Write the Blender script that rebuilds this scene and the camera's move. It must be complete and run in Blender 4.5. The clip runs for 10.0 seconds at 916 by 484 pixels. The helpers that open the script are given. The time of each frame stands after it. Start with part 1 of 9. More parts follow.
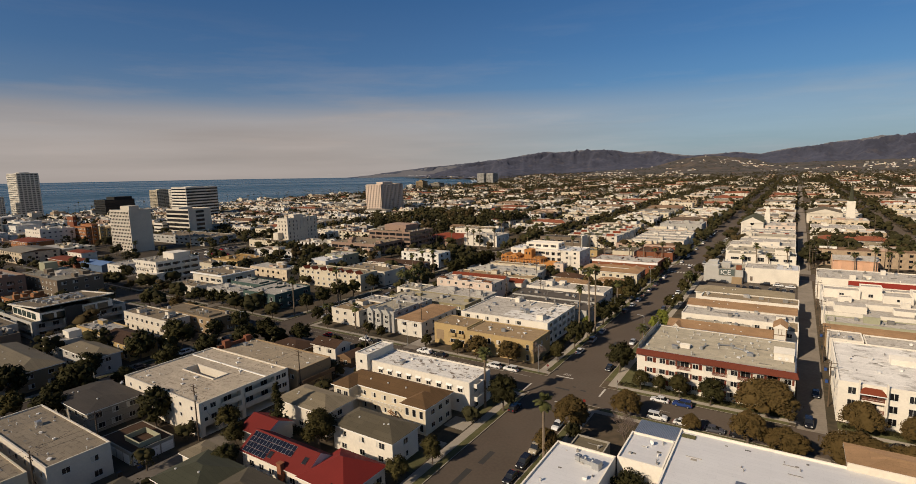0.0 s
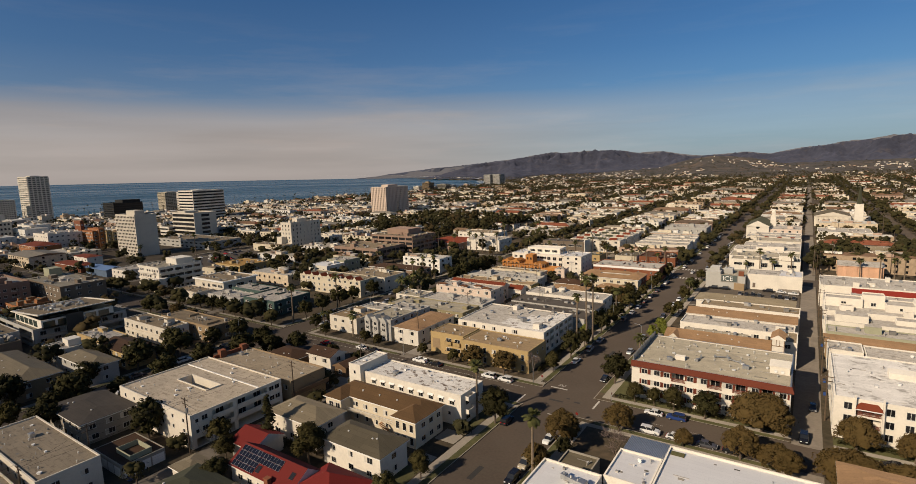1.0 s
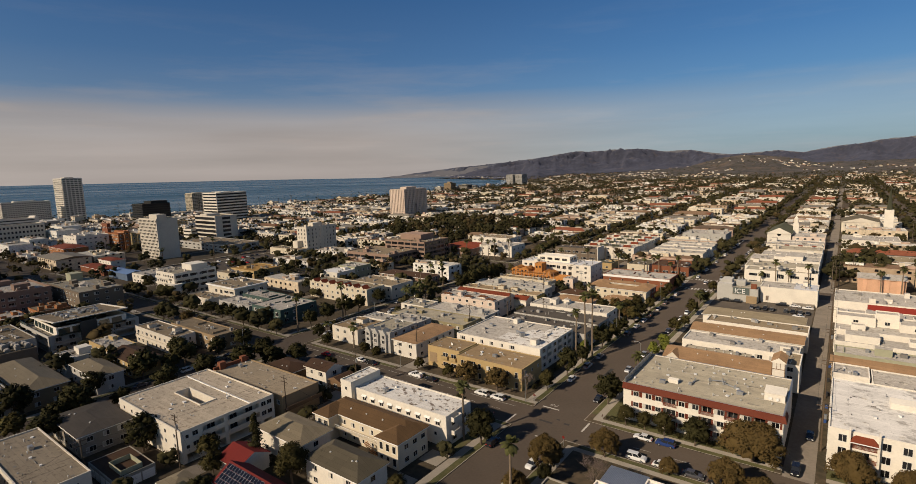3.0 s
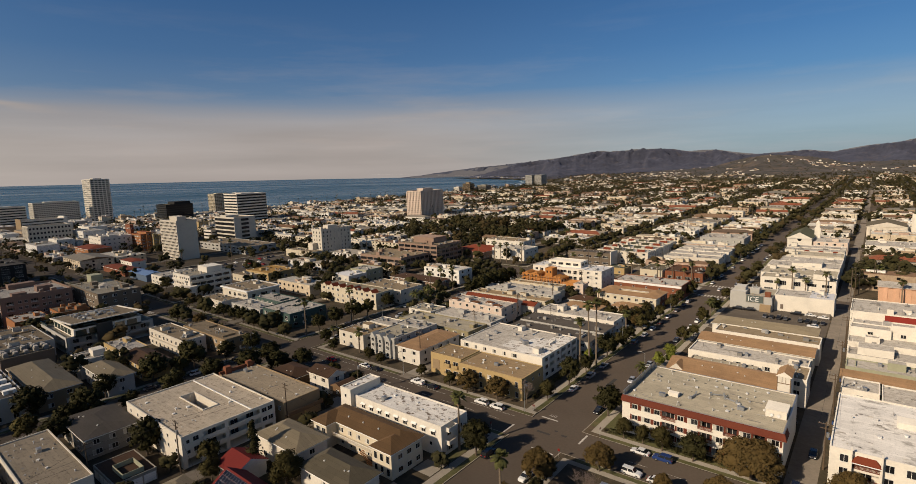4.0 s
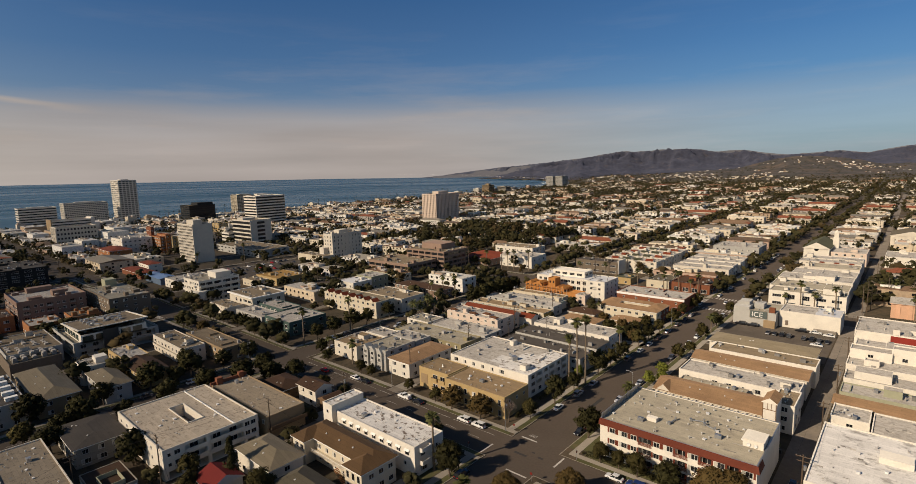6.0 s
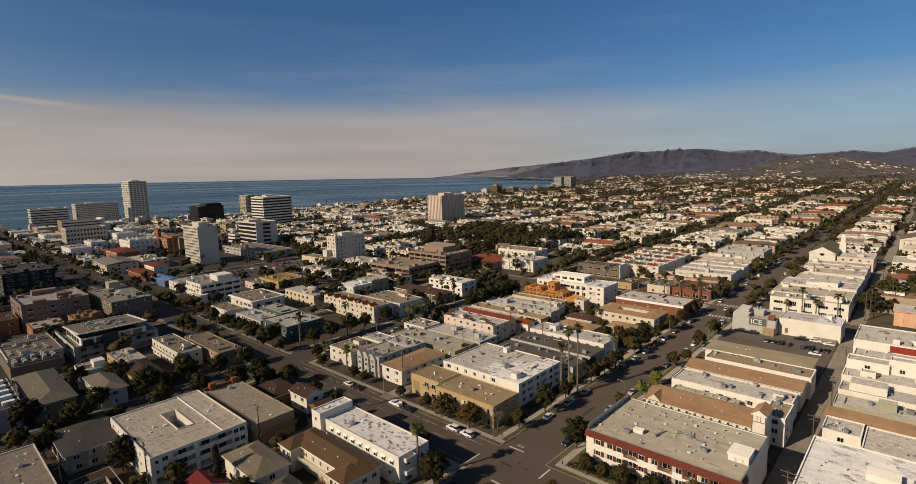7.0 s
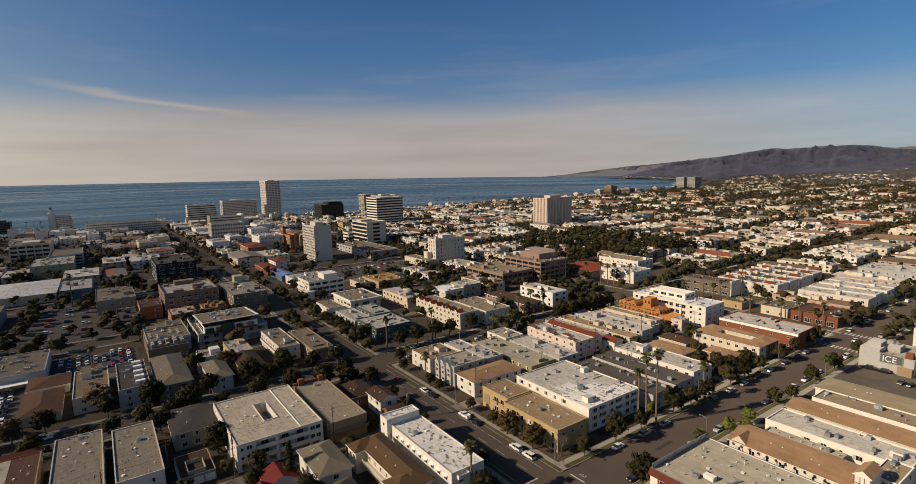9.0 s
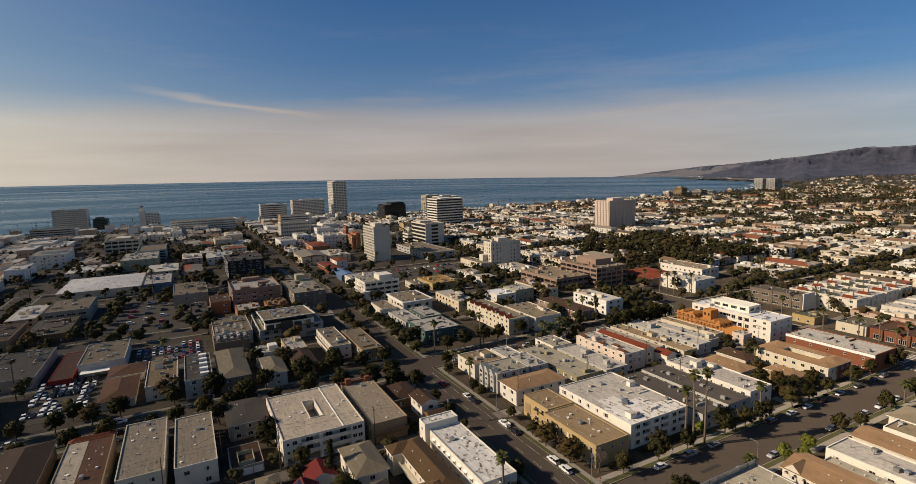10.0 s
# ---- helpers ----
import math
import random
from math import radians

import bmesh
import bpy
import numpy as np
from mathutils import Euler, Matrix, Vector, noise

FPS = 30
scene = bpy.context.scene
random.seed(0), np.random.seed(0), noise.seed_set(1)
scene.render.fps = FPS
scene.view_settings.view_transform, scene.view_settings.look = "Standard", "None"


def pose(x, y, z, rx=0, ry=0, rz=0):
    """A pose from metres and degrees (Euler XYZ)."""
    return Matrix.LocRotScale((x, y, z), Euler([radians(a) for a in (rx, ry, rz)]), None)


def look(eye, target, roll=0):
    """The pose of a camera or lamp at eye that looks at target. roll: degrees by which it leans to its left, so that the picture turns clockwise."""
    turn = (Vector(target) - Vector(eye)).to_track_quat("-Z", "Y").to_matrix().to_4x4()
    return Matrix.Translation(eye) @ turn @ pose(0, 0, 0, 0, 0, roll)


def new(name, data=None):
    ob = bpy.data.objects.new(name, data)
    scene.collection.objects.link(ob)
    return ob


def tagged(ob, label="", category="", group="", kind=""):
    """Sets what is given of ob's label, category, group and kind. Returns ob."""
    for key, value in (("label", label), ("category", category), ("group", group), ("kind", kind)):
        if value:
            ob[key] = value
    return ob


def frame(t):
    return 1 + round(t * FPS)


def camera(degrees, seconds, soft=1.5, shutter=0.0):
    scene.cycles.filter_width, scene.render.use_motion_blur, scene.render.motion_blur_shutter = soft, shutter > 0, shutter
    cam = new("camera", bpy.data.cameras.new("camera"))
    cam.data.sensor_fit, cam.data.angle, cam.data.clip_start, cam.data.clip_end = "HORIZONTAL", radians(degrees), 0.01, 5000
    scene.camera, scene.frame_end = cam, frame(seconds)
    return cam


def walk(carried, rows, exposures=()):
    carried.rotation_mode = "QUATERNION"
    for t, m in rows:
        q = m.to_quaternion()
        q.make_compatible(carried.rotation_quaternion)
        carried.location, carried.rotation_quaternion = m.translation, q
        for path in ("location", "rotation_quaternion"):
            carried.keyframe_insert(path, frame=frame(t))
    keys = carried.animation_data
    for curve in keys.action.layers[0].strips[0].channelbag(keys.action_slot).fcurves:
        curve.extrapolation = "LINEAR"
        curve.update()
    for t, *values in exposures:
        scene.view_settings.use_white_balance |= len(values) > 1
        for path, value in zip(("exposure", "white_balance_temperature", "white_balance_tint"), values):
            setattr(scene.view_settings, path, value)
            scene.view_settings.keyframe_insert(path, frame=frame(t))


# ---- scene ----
cam = camera(82.82, 10.0, 0.3)
PATH = [
    (0, (61.25, -143.03, 61.73), (7.04, -60.15, 47.86), -1.68),
    (0.5, (62.67, -141.58, 63.13), (7.65, -59.23, 49.32), -1.73),
    (1, (64.29, -140.00, 64.40), (8.84, -57.93, 50.67), -1.85),
    (1.5, (65.91, -138.41, 65.87), (10.09, -56.60, 52.07), -1.95),
    (2, (67.63, -136.99, 67.19), (11.29, -55.55, 53.34), -1.97),
    (2.5, (69.53, -135.39, 68.40), (11.84, -54.89, 54.55), -1.92),
    (4, (76.50, -129.77, 72.30), (14.15, -52.81, 58.51), -1.90),
    (4.5, (78.90, -127.67, 73.62), (15.20, -51.81, 59.91), -1.88),
    (5, (81.17, -125.76, 75.01), (16.46, -50.78, 61.28), -1.78),
    (5.5, (83.40, -123.77, 76.38), (17.96, -49.42, 62.62), -1.74),
    (7, (90.24, -117.07, 80.12), (23.14, -44.21, 66.38), -1.72),
    (7.5, (92.25, -114.71, 81.57), (22.05, -44.83, 67.85), -1.66),
    (8, (94.35, -112.09, 82.90), (20.69, -45.86, 69.23), -1.63),
    (8.5, (96.64, -109.14, 84.14), (18.82, -47.82, 70.58), -1.66),
    (9, (99.00, -106.30, 85.57), (17.62, -49.76, 72.11), -1.66),
    (9.5, (101.33, -103.50, 86.89), (16.54, -52.18, 73.58), -1.68),
    (10, (103.35, -100.47, 88.29), (15.62, -54.32, 75.13), -1.61),
]
walk(cam, [(t, look(eye, target, roll)) for t, eye, target, roll in PATH], [(0.0, -0.02), (2.5, -0.02), (5.0, 0.0), (7.0, 0.01), (9.0, 0.10), (10.0, 0.15)])

# ---- light ----
SUN_DIR = Vector((-0.33, -0.945, 0.0)).normalized()
SUN_ELEV = radians(29.5)
sun_data = bpy.data.lights.new("sun", "SUN")
sun_data.energy, sun_data.angle, sun_data.color = 4.5, radians(0.55), (1.0, 0.832, 0.635)
sun = new("sun", sun_data)
to_sun = SUN_DIR * math.cos(SUN_ELEV) + Vector((0, 0, math.sin(SUN_ELEV)))
sun.matrix_basis = Matrix.Translation((0, 0, 300)) @ to_sun.to_track_quat("Z", "Y").to_matrix().to_4x4()
world = bpy.data.worlds.new("sky")
scene.world = world
world.use_nodes = True
wn, wl = world.node_tree.nodes, world.node_tree.links
wn.clear()
w_out, w_bg, w_sky = wn.new("ShaderNodeOutputWorld"), wn.new("ShaderNodeBackground"), wn.new("ShaderNodeTexSky")
w_sky.sky_type = "NISHITA"
w_sky.sun_disc = False
w_sky.sun_elevation, w_sky.sun_rotation = SUN_ELEV, math.atan2(SUN_DIR.x, SUN_DIR.y)
w_sky.altitude, w_sky.air_density, w_sky.dust_density, w_sky.ozone_density = 60, 1.0, 0.7, 2.5
w_bg.inputs["Strength"].default_value = 0.064
# thin high cloud and a hazy band low over the sea
w_tc, w_sep = wn.new("ShaderNodeTexCoord"), wn.new("ShaderNodeSeparateXYZ")
wl.new(w_tc.outputs["Generated"], w_sep.inputs[0])
w_band = wn.new("ShaderNodeValToRGB")
w_band.color_ramp.elements[0].position, w_band.color_ramp.elements[0].color = 0.0, (1, 1, 1, 1)
w_band.color_ramp.elements[1].position, w_band.color_ramp.elements[1].color = 0.34, (0, 0, 0, 1)
for p, v in ((0.06, 0.97), (0.100, 0.80), (0.122, 0.42), (0.142, 0.17), (0.20, 0.06)):
    e = w_band.color_ramp.elements.new(p)
    e.color = (v, v, v, 1)
w_map = wn.new("ShaderNodeMapping")
w_map.inputs["Scale"].default_value = (1.6, 1.6, 20.0)
w_noise = wn.new("ShaderNodeTexNoise")
w_noise.inputs["Scale"].default_value, w_noise.inputs["Detail"].default_value = 1.4, 5.0
wl.new(w_tc.outputs["Generated"], w_map.inputs["Vector"])
wl.new(w_map.outputs[0], w_noise.inputs["Vector"])
w_shift = wn.new("ShaderNodeMath")
w_shift.operation = "MULTIPLY_ADD"
w_shift.inputs[1].default_value, w_shift.inputs[2].default_value = 0.05, -0.025
wl.new(w_noise.outputs["Fac"], w_shift.inputs[0])
w_add = wn.new("ShaderNodeMath")
wl.new(w_sep.outputs["Z"], w_add.inputs[0])
wl.new(w_shift.outputs[0], w_add.inputs[1])
wl.new(w_add.outputs[0], w_band.inputs["Fac"])
w_tint = wn.new("ShaderNodeMix")
w_tint.data_type = "RGBA"
w_side = wn.new("ShaderNodeMapRange")  # the haze is warm over the sea and thins to blue over the hills
w_side.interpolation_type = "SMOOTHSTEP"
w_side.inputs["From Min"].default_value, w_side.inputs["From Max"].default_value = -0.78, -0.02
wl.new(w_sep.outputs["X"], w_side.inputs["Value"])
w_haze = wn.new("ShaderNodeMix")
w_haze.data_type = "RGBA"
w_haze.inputs["B"].default_value = (6.4, 6.95, 7.45, 1)
w_sunward = wn.new("ShaderNodeMapRange")  # the sky whitens towards the sun
w_sunward.interpolation_type = "SMOOTHSTEP"
w_sunward.inputs["From Min"].default_value, w_sunward.inputs["From Max"].default_value = 0.35, -0.65
wl.new(w_sep.outputs["Y"], w_sunward.inputs["Value"])
w_glow = wn.new("ShaderNodeMix")
w_glow.data_type = "RGBA"
w_glow.inputs["A"].default_value, w_glow.inputs["B"].default_value = (6.5, 5.65, 5.2, 1), (9.6, 8.6, 7.0, 1)
wl.new(w_sunward.outputs[0], w_glow.inputs["Factor"])
wl.new(w_glow.outputs["Result"], w_haze.inputs["A"])
wl.new(w_side.outputs[0], w_haze.inputs["Factor"])
w_rib = wn.new("ShaderNodeMapRange")
w_rib.inputs["From Min"].default_value, w_rib.inputs["From Max"].default_value, w_rib.inputs["To Min"].default_value, w_rib.inputs["To Max"].default_value = 0.32, 0.68, 0.90, 1.10
wl.new(w_noise.outputs["Fac"], w_rib.inputs["Value"])
w_streak = wn.new("ShaderNodeMix")
w_streak.data_type, w_streak.blend_type = "RGBA", "MULTIPLY"
w_streak.inputs["Factor"].default_value = 1.0
wl.new(w_haze.outputs["Result"], w_streak.inputs["A"])
wl.new(w_rib.outputs[0], w_streak.inputs["B"])
wl.new(w_streak.outputs["Result"], w_tint.inputs["B"])
w_blue = wn.new("ShaderNodeMix")
w_blue.data_type, w_blue.blend_type = "RGBA", "MULTIPLY"
w_blue.inputs["Factor"].default_value = 1.0
w_clear = wn.new("ShaderNodeMix")
w_clear.data_type = "RGBA"
w_clear.inputs["A"].default_value, w_clear.inputs["B"].default_value = (0.36, 0.70, 1.03, 1), (1.05, 1.0, 0.95, 1)
wl.new(w_sunward.outputs[0], w_clear.inputs["Factor"])
wl.new(w_clear.outputs["Result"], w_blue.inputs["B"])
wl.new(w_sky.outputs[0], w_blue.inputs["A"])
wl.new(w_blue.outputs["Result"], w_tint.inputs["A"])
w_map2 = wn.new("ShaderNodeMapping")
w_map2.inputs["Rotation"].default_value = (0.0, 0.10, 0.3)
w_map2.inputs["Scale"].default_value = (1.3, 1.3, 11.0)
w_wisp = wn.new("ShaderNodeTexNoise")
w_wisp.inputs["Scale"].default_value, w_wisp.inputs["Detail"].default_value, w_wisp.inputs["Roughness"].default_value = 2.3, 7.0, 0.62
wl.new(w_tc.outputs["Generated"], w_map2.inputs["Vector"])
wl.new(w_map2.outputs[0], w_wisp.inputs["Vector"])
w_wr = wn.new("ShaderNodeMapRange")
w_wr.inputs["From Min"].default_value, w_wr.inputs["From Max"].default_value, w_wr.inputs["To Max"].default_value = 0.52, 0.80, 0.24
wl.new(w_wisp.outputs["Fac"], w_wr.inputs["Value"])
w_low = wn.new("ShaderNodeMapRange")
w_low.inputs["From Min"].default_value, w_low.inputs["From Max"].default_value = 0.30, 0.12
wl.new(w_sep.outputs["Z"], w_low.inputs["Value"])
w_wm = wn.new("ShaderNodeMath")
w_wm.operation = "MULTIPLY"
wl.new(w_wr.outputs[0], w_wm.inputs[0])
wl.new(w_low.outputs[0], w_wm.inputs[1])
w_sum = wn.new("ShaderNodeMath")
w_sum.use_clamp = True
w_thin = wn.new("ShaderNodeMath")
w_thin.operation = "MULTIPLY_ADD"
w_thin.inputs[1].default_value, w_thin.inputs[2].default_value = -0.46, 1.0
wl.new(w_side.outputs[0], w_thin.inputs[0])
w_amt = wn.new("ShaderNodeMath")
w_amt.operation = "MULTIPLY"
wl.new(w_band.outputs[0], w_amt.inputs[0])
wl.new(w_thin.outputs[0], w_amt.inputs[1])
# one thin streak of cirrus
w_line = wn.new("ShaderNodeMath")
w_line.operation = "MULTIPLY_ADD"
w_line.inputs[1].default_value, w_line.inputs[2].default_value = 0.1612, -0.1392
wl.new(w_sep.outputs["Y"], w_line.inputs[0])
w_off = wn.new("ShaderNodeMath")
wl.new(w_line.outputs[0], w_off.inputs[0])
wl.new(w_add.outputs[0], w_off.inputs[1])
w_abs = wn.new("ShaderNodeMath")
w_abs.operation = "ABSOLUTE"
wl.new(w_off.outputs[0], w_abs.inputs[0])
w_str = wn.new("ShaderNodeMapRange")
w_str.interpolation_type = "SMOOTHSTEP"
w_str.inputs["From Min"].default_value, w_str.inputs["From Max"].default_value, w_str.inputs["To Min"].default_value, w_str.inputs["To Max"].default_value = 0.0, 0.009, 0.42, 0.0
wl.new(w_abs.outputs[0], w_str.inputs["Value"])
w_end = wn.new("ShaderNodeMapRange")
w_end.interpolation_type = "SMOOTHSTEP"
w_mid = wn.new("ShaderNodeMath")
w_mid.operation = "ADD"
w_mid.inputs[1].default_value = -0.088
wl.new(w_sep.outputs["Y"], w_mid.inputs[0])
w_mabs = wn.new("ShaderNodeMath")
w_mabs.operation = "ABSOLUTE"
wl.new(w_mid.outputs[0], w_mabs.inputs[0])
w_end.inputs["From Min"].default_value, w_end.inputs["From Max"].default_value, w_end.inputs["To Min"].default_value, w_end.inputs["To Max"].default_value = 0.045, 0.185, 1.0, 0.0
wl.new(w_mabs.outputs[0], w_end.inputs["Value"])
w_cir = wn.new("ShaderNodeMath")
w_cir.operation = "MULTIPLY"
wl.new(w_str.outputs[0], w_cir.inputs[0])
wl.new(w_end.outputs[0], w_cir.inputs[1])
w_pair = wn.new("ShaderNodeMath")
wl.new(w_amt.outputs[0], w_pair.inputs[0])
wl.new(w_cir.outputs[0], w_pair.inputs[1])
wl.new(w_pair.outputs[0], w_sum.inputs[0])
wl.new(w_wm.outputs[0], w_sum.inputs[1])
w_fac = wn.new("ShaderNodeMath")
w_fac.operation = "MULTIPLY"
w_fac.inputs[1].default_value = 0.95
wl.new(w_sum.outputs[0], w_fac.inputs[0])
wl.new(w_fac.outputs[0], w_tint.inputs["Factor"])
wl.new(w_tint.outputs["Result"], w_bg.inputs["Color"])
wl.new(w_bg.outputs[0], w_out.inputs[0])

# ---- materials ----
MATS = {}


def material(name, color, rough=0.8, metal=0.0, vary=0.25, grain=3.0, patch=0.15, bump=0.15, tint=None, spread=0.0, spec=0.3, stain=0.0, stain_color=(0.05, 0.045, 0.04), island=False, blots=(0.22, 0.50, 0.72), laps=0.0):
    """A weathered surface: fine grain and broad patches round one base colour, shifted a little from object to object."""
    if name in MATS:
        return MATS[name]
    m = bpy.data.materials.new(name)
    m.use_nodes = True
    n, l = m.node_tree.nodes, m.node_tree.links
    b = n["Principled BSDF"]
    b.inputs["Roughness"].default_value, b.inputs["Metallic"].default_value = rough, metal
    b.inputs["Specular IOR Level"].default_value = spec
    b.inputs["Diffuse Roughness"].default_value = (1.0 if rough > 0.885 else 0.6) if rough > 0.7 else 0.0  # dusty, grainy surfaces
    tc, info = n.new("ShaderNodeTexCoord"), n.new("ShaderNodeObjectInfo")
    off = n.new("ShaderNodeVectorMath")
    off.operation = "MULTIPLY_ADD"
    off.inputs[1].default_value = (1, 1, 1)
    rnd = n.new("ShaderNodeVectorMath")
    rnd.operation = "SCALE"
    rnd.inputs[0].default_value = (57.0, 31.0, 13.0)
    l.new(info.outputs["Random"], rnd.inputs["Scale"])
    l.new(tc.outputs["Object"], off.inputs[0])
    l.new(rnd.outputs[0], off.inputs[2])
    fine, broad = n.new("ShaderNodeTexNoise"), n.new("ShaderNodeTexNoise")
    fine.inputs["Scale"].default_value, fine.inputs["Detail"].default_value = grain, 6.0
    broad.inputs["Scale"].default_value, broad.inputs["Detail"].default_value = patch, 4.0
    l.new(off.outputs[0], fine.inputs["Vector"])
    l.new(off.outputs[0], broad.inputs["Vector"])
    both = n.new("ShaderNodeMath")
    both.operation = "ADD"
    l.new(fine.outputs["Fac"], both.inputs[0])
    l.new(broad.outputs["Fac"], both.inputs[1])
    span = n.new("ShaderNodeMapRange")
    span.inputs["From Min"].default_value, span.inputs["From Max"].default_value = 0.6, 1.4
    l.new(both.outputs[0], span.inputs["Value"])
    mix = n.new("ShaderNodeMix")
    mix.data_type = "RGBA"
    c = Vector(color)
    lo, hi = c * (1 - vary), c * (1 + vary)
    if tint is not None:
        lo = Vector(tint)
    mix.inputs["A"].default_value, mix.inputs["B"].default_value = (*lo, 1), (*[min(0.95, v) for v in hi], 1)
    l.new(span.outputs[0], mix.inputs["Factor"])
    out = mix.outputs["Result"]
    if stain:
        blot = n.new("ShaderNodeTexNoise")
        blot.inputs["Scale"].default_value, blot.inputs["Detail"].default_value, blot.inputs["Roughness"].default_value = blots[0], 9.0, 0.68
        stretch = n.new("ShaderNodeMapping")
        stretch.inputs["Scale"].default_value = (0.9, 1.25, 1.0)
        l.new(off.outputs[0], stretch.inputs["Vector"])
        l.new(stretch.outputs[0], blot.inputs["Vector"])
        r2 = n.new("ShaderNodeMapRange")
        r2.inputs["From Min"].default_value, r2.inputs["From Max"].default_value = blots[1], blots[2]
        r2.inputs["To Max"].default_value = stain
        l.new(blot.outputs["Fac"], r2.inputs["Value"])
        m2 = n.new("ShaderNodeMix")
        m2.data_type = "RGBA"
        m2.inputs["B"].default_value = (*stain_color, 1)
        l.new(r2.outputs[0], m2.inputs["Factor"])
        l.new(out, m2.inputs["A"])
        out = m2.outputs["Result"]
    if laps:  # sheets of roofing felt, each weathered a little differently, with darker laps
        sheet = n.new("ShaderNodeTexBrick")
        sheet.inputs["Scale"].default_value = 1.0
        sheet.inputs["Brick Width"].default_value, sheet.inputs["Row Height"].default_value = 7.5, 1.05
        sheet.inputs["Mortar Size"].default_value, sheet.inputs["Mortar Smooth"].default_value = 0.035, 0.4
        sheet.inputs["Color1"].default_value, sheet.inputs["Color2"].default_value = (1 + laps * 0.5,) * 3 + (1,), (1 - laps * 0.5,) * 3 + (1,)
        sheet.inputs["Mortar"].default_value = (1 - laps * 1.6,) * 3 + (1,)
        l.new(off.outputs[0], sheet.inputs["Vector"])
        fleck = n.new("ShaderNodeTexNoise")
        fleck.inputs["Scale"].default_value, fleck.inputs["Detail"].default_value, fleck.inputs["Roughness"].default_value = 1.1, 5.0, 0.75
        l.new(off.outputs[0], fleck.inputs["Vector"])
        rf = n.new("ShaderNodeMapRange")
        rf.inputs["From Min"].default_value, rf.inputs["From Max"].default_value = 0.60, 0.72
        rf.inputs["To Min"].default_value, rf.inputs["To Max"].default_value = 1.0, 1.0 - laps * 3.0
        l.new(fleck.outputs["Fac"], rf.inputs["Value"])
        for src in (sheet.outputs["Color"], rf.outputs[0]):
            mm = n.new("ShaderNodeMix")
            mm.data_type, mm.blend_type = "RGBA", "MULTIPLY"
            mm.inputs["Factor"].default_value = 1.0
            l.new(out, mm.inputs["A"])
            l.new(src, mm.inputs["B"])
            out = mm.outputs["Result"]
    if spread or island:
        hsv = n.new("ShaderNodeHueSaturation")
        r3 = n.new("ShaderNodeMapRange")
        r3.inputs["To Min"].default_value, r3.inputs["To Max"].default_value = 1 - spread, 1 + spread
        if island:
            geo = n.new("ShaderNodeNewGeometry")
            l.new(geo.outputs["Random Per Island"], r3.inputs["Value"])
        else:
            l.new(info.outputs["Random"], r3.inputs["Value"])
        l.new(r3.outputs[0], hsv.inputs["Value"])
        l.new(out, hsv.inputs["Color"])
        out = hsv.outputs["Color"]
    l.new(out, b.inputs["Base Color"])
    if bump:
        bp = n.new("ShaderNodeBump")
        bp.inputs["Strength"].default_value, bp.inputs["Distance"].default_value = bump, 0.05
        l.new(fine.outputs["Fac"], bp.inputs["Height"])
        l.new(bp.outputs[0], b.inputs["Normal"])
    MATS[name] = m
    return m


def palette(name, stops, rough=0.8, vary=0.2, grain=0.6):
    """One material for many joined buildings: each takes one of a few colours."""
    if name in MATS:
        return MATS[name]
    m = bpy.data.materials.new(name)
    m.use_nodes = True
    n, l = m.node_tree.nodes, m.node_tree.links
    b = n["Principled BSDF"]
    b.inputs["Roughness"].default_value, b.inputs["Specular IOR Level"].default_value = rough, 0.2
    b.inputs["Diffuse Roughness"].default_value = 0.6
    geo, ramp = n.new("ShaderNodeNewGeometry"), n.new("ShaderNodeValToRGB")
    ramp.color_ramp.interpolation = "CONSTANT"
    els = ramp.color_ramp.elements
    for i, col in enumerate(stops):
        e = els[i] if i < 2 else els.new(i / len(stops))
        e.position, e.color = i / len(stops), (*col, 1)
    l.new(geo.outputs["Random Per Island"], ramp.inputs["Fac"])
    tc, ns = n.new("ShaderNodeTexCoord"), n.new("ShaderNodeTexNoise")
    ns.inputs["Scale"].default_value, ns.inputs["Detail"].default_value = grain, 6.0
    l.new(tc.outputs["Object"], ns.inputs["Vector"])
    mr = n.new("ShaderNodeMapRange")
    mr.inputs["From Min"].default_value, mr.inputs["From Max"].default_value = 0.3, 0.7
    mr.inputs["To Min"].default_value, mr.inputs["To Max"].default_value = 1 - vary, 1 + vary
    l.new(ns.outputs["Fac"], mr.inputs["Value"])
    hsv = n.new("ShaderNodeHueSaturation")
    l.new(ramp.outputs[0], hsv.inputs["Color"])
    l.new(mr.outputs[0], hsv.inputs["Value"])
    l.new(hsv.outputs[0], b.inputs["Base Color"])
    MATS[name] = m
    return m


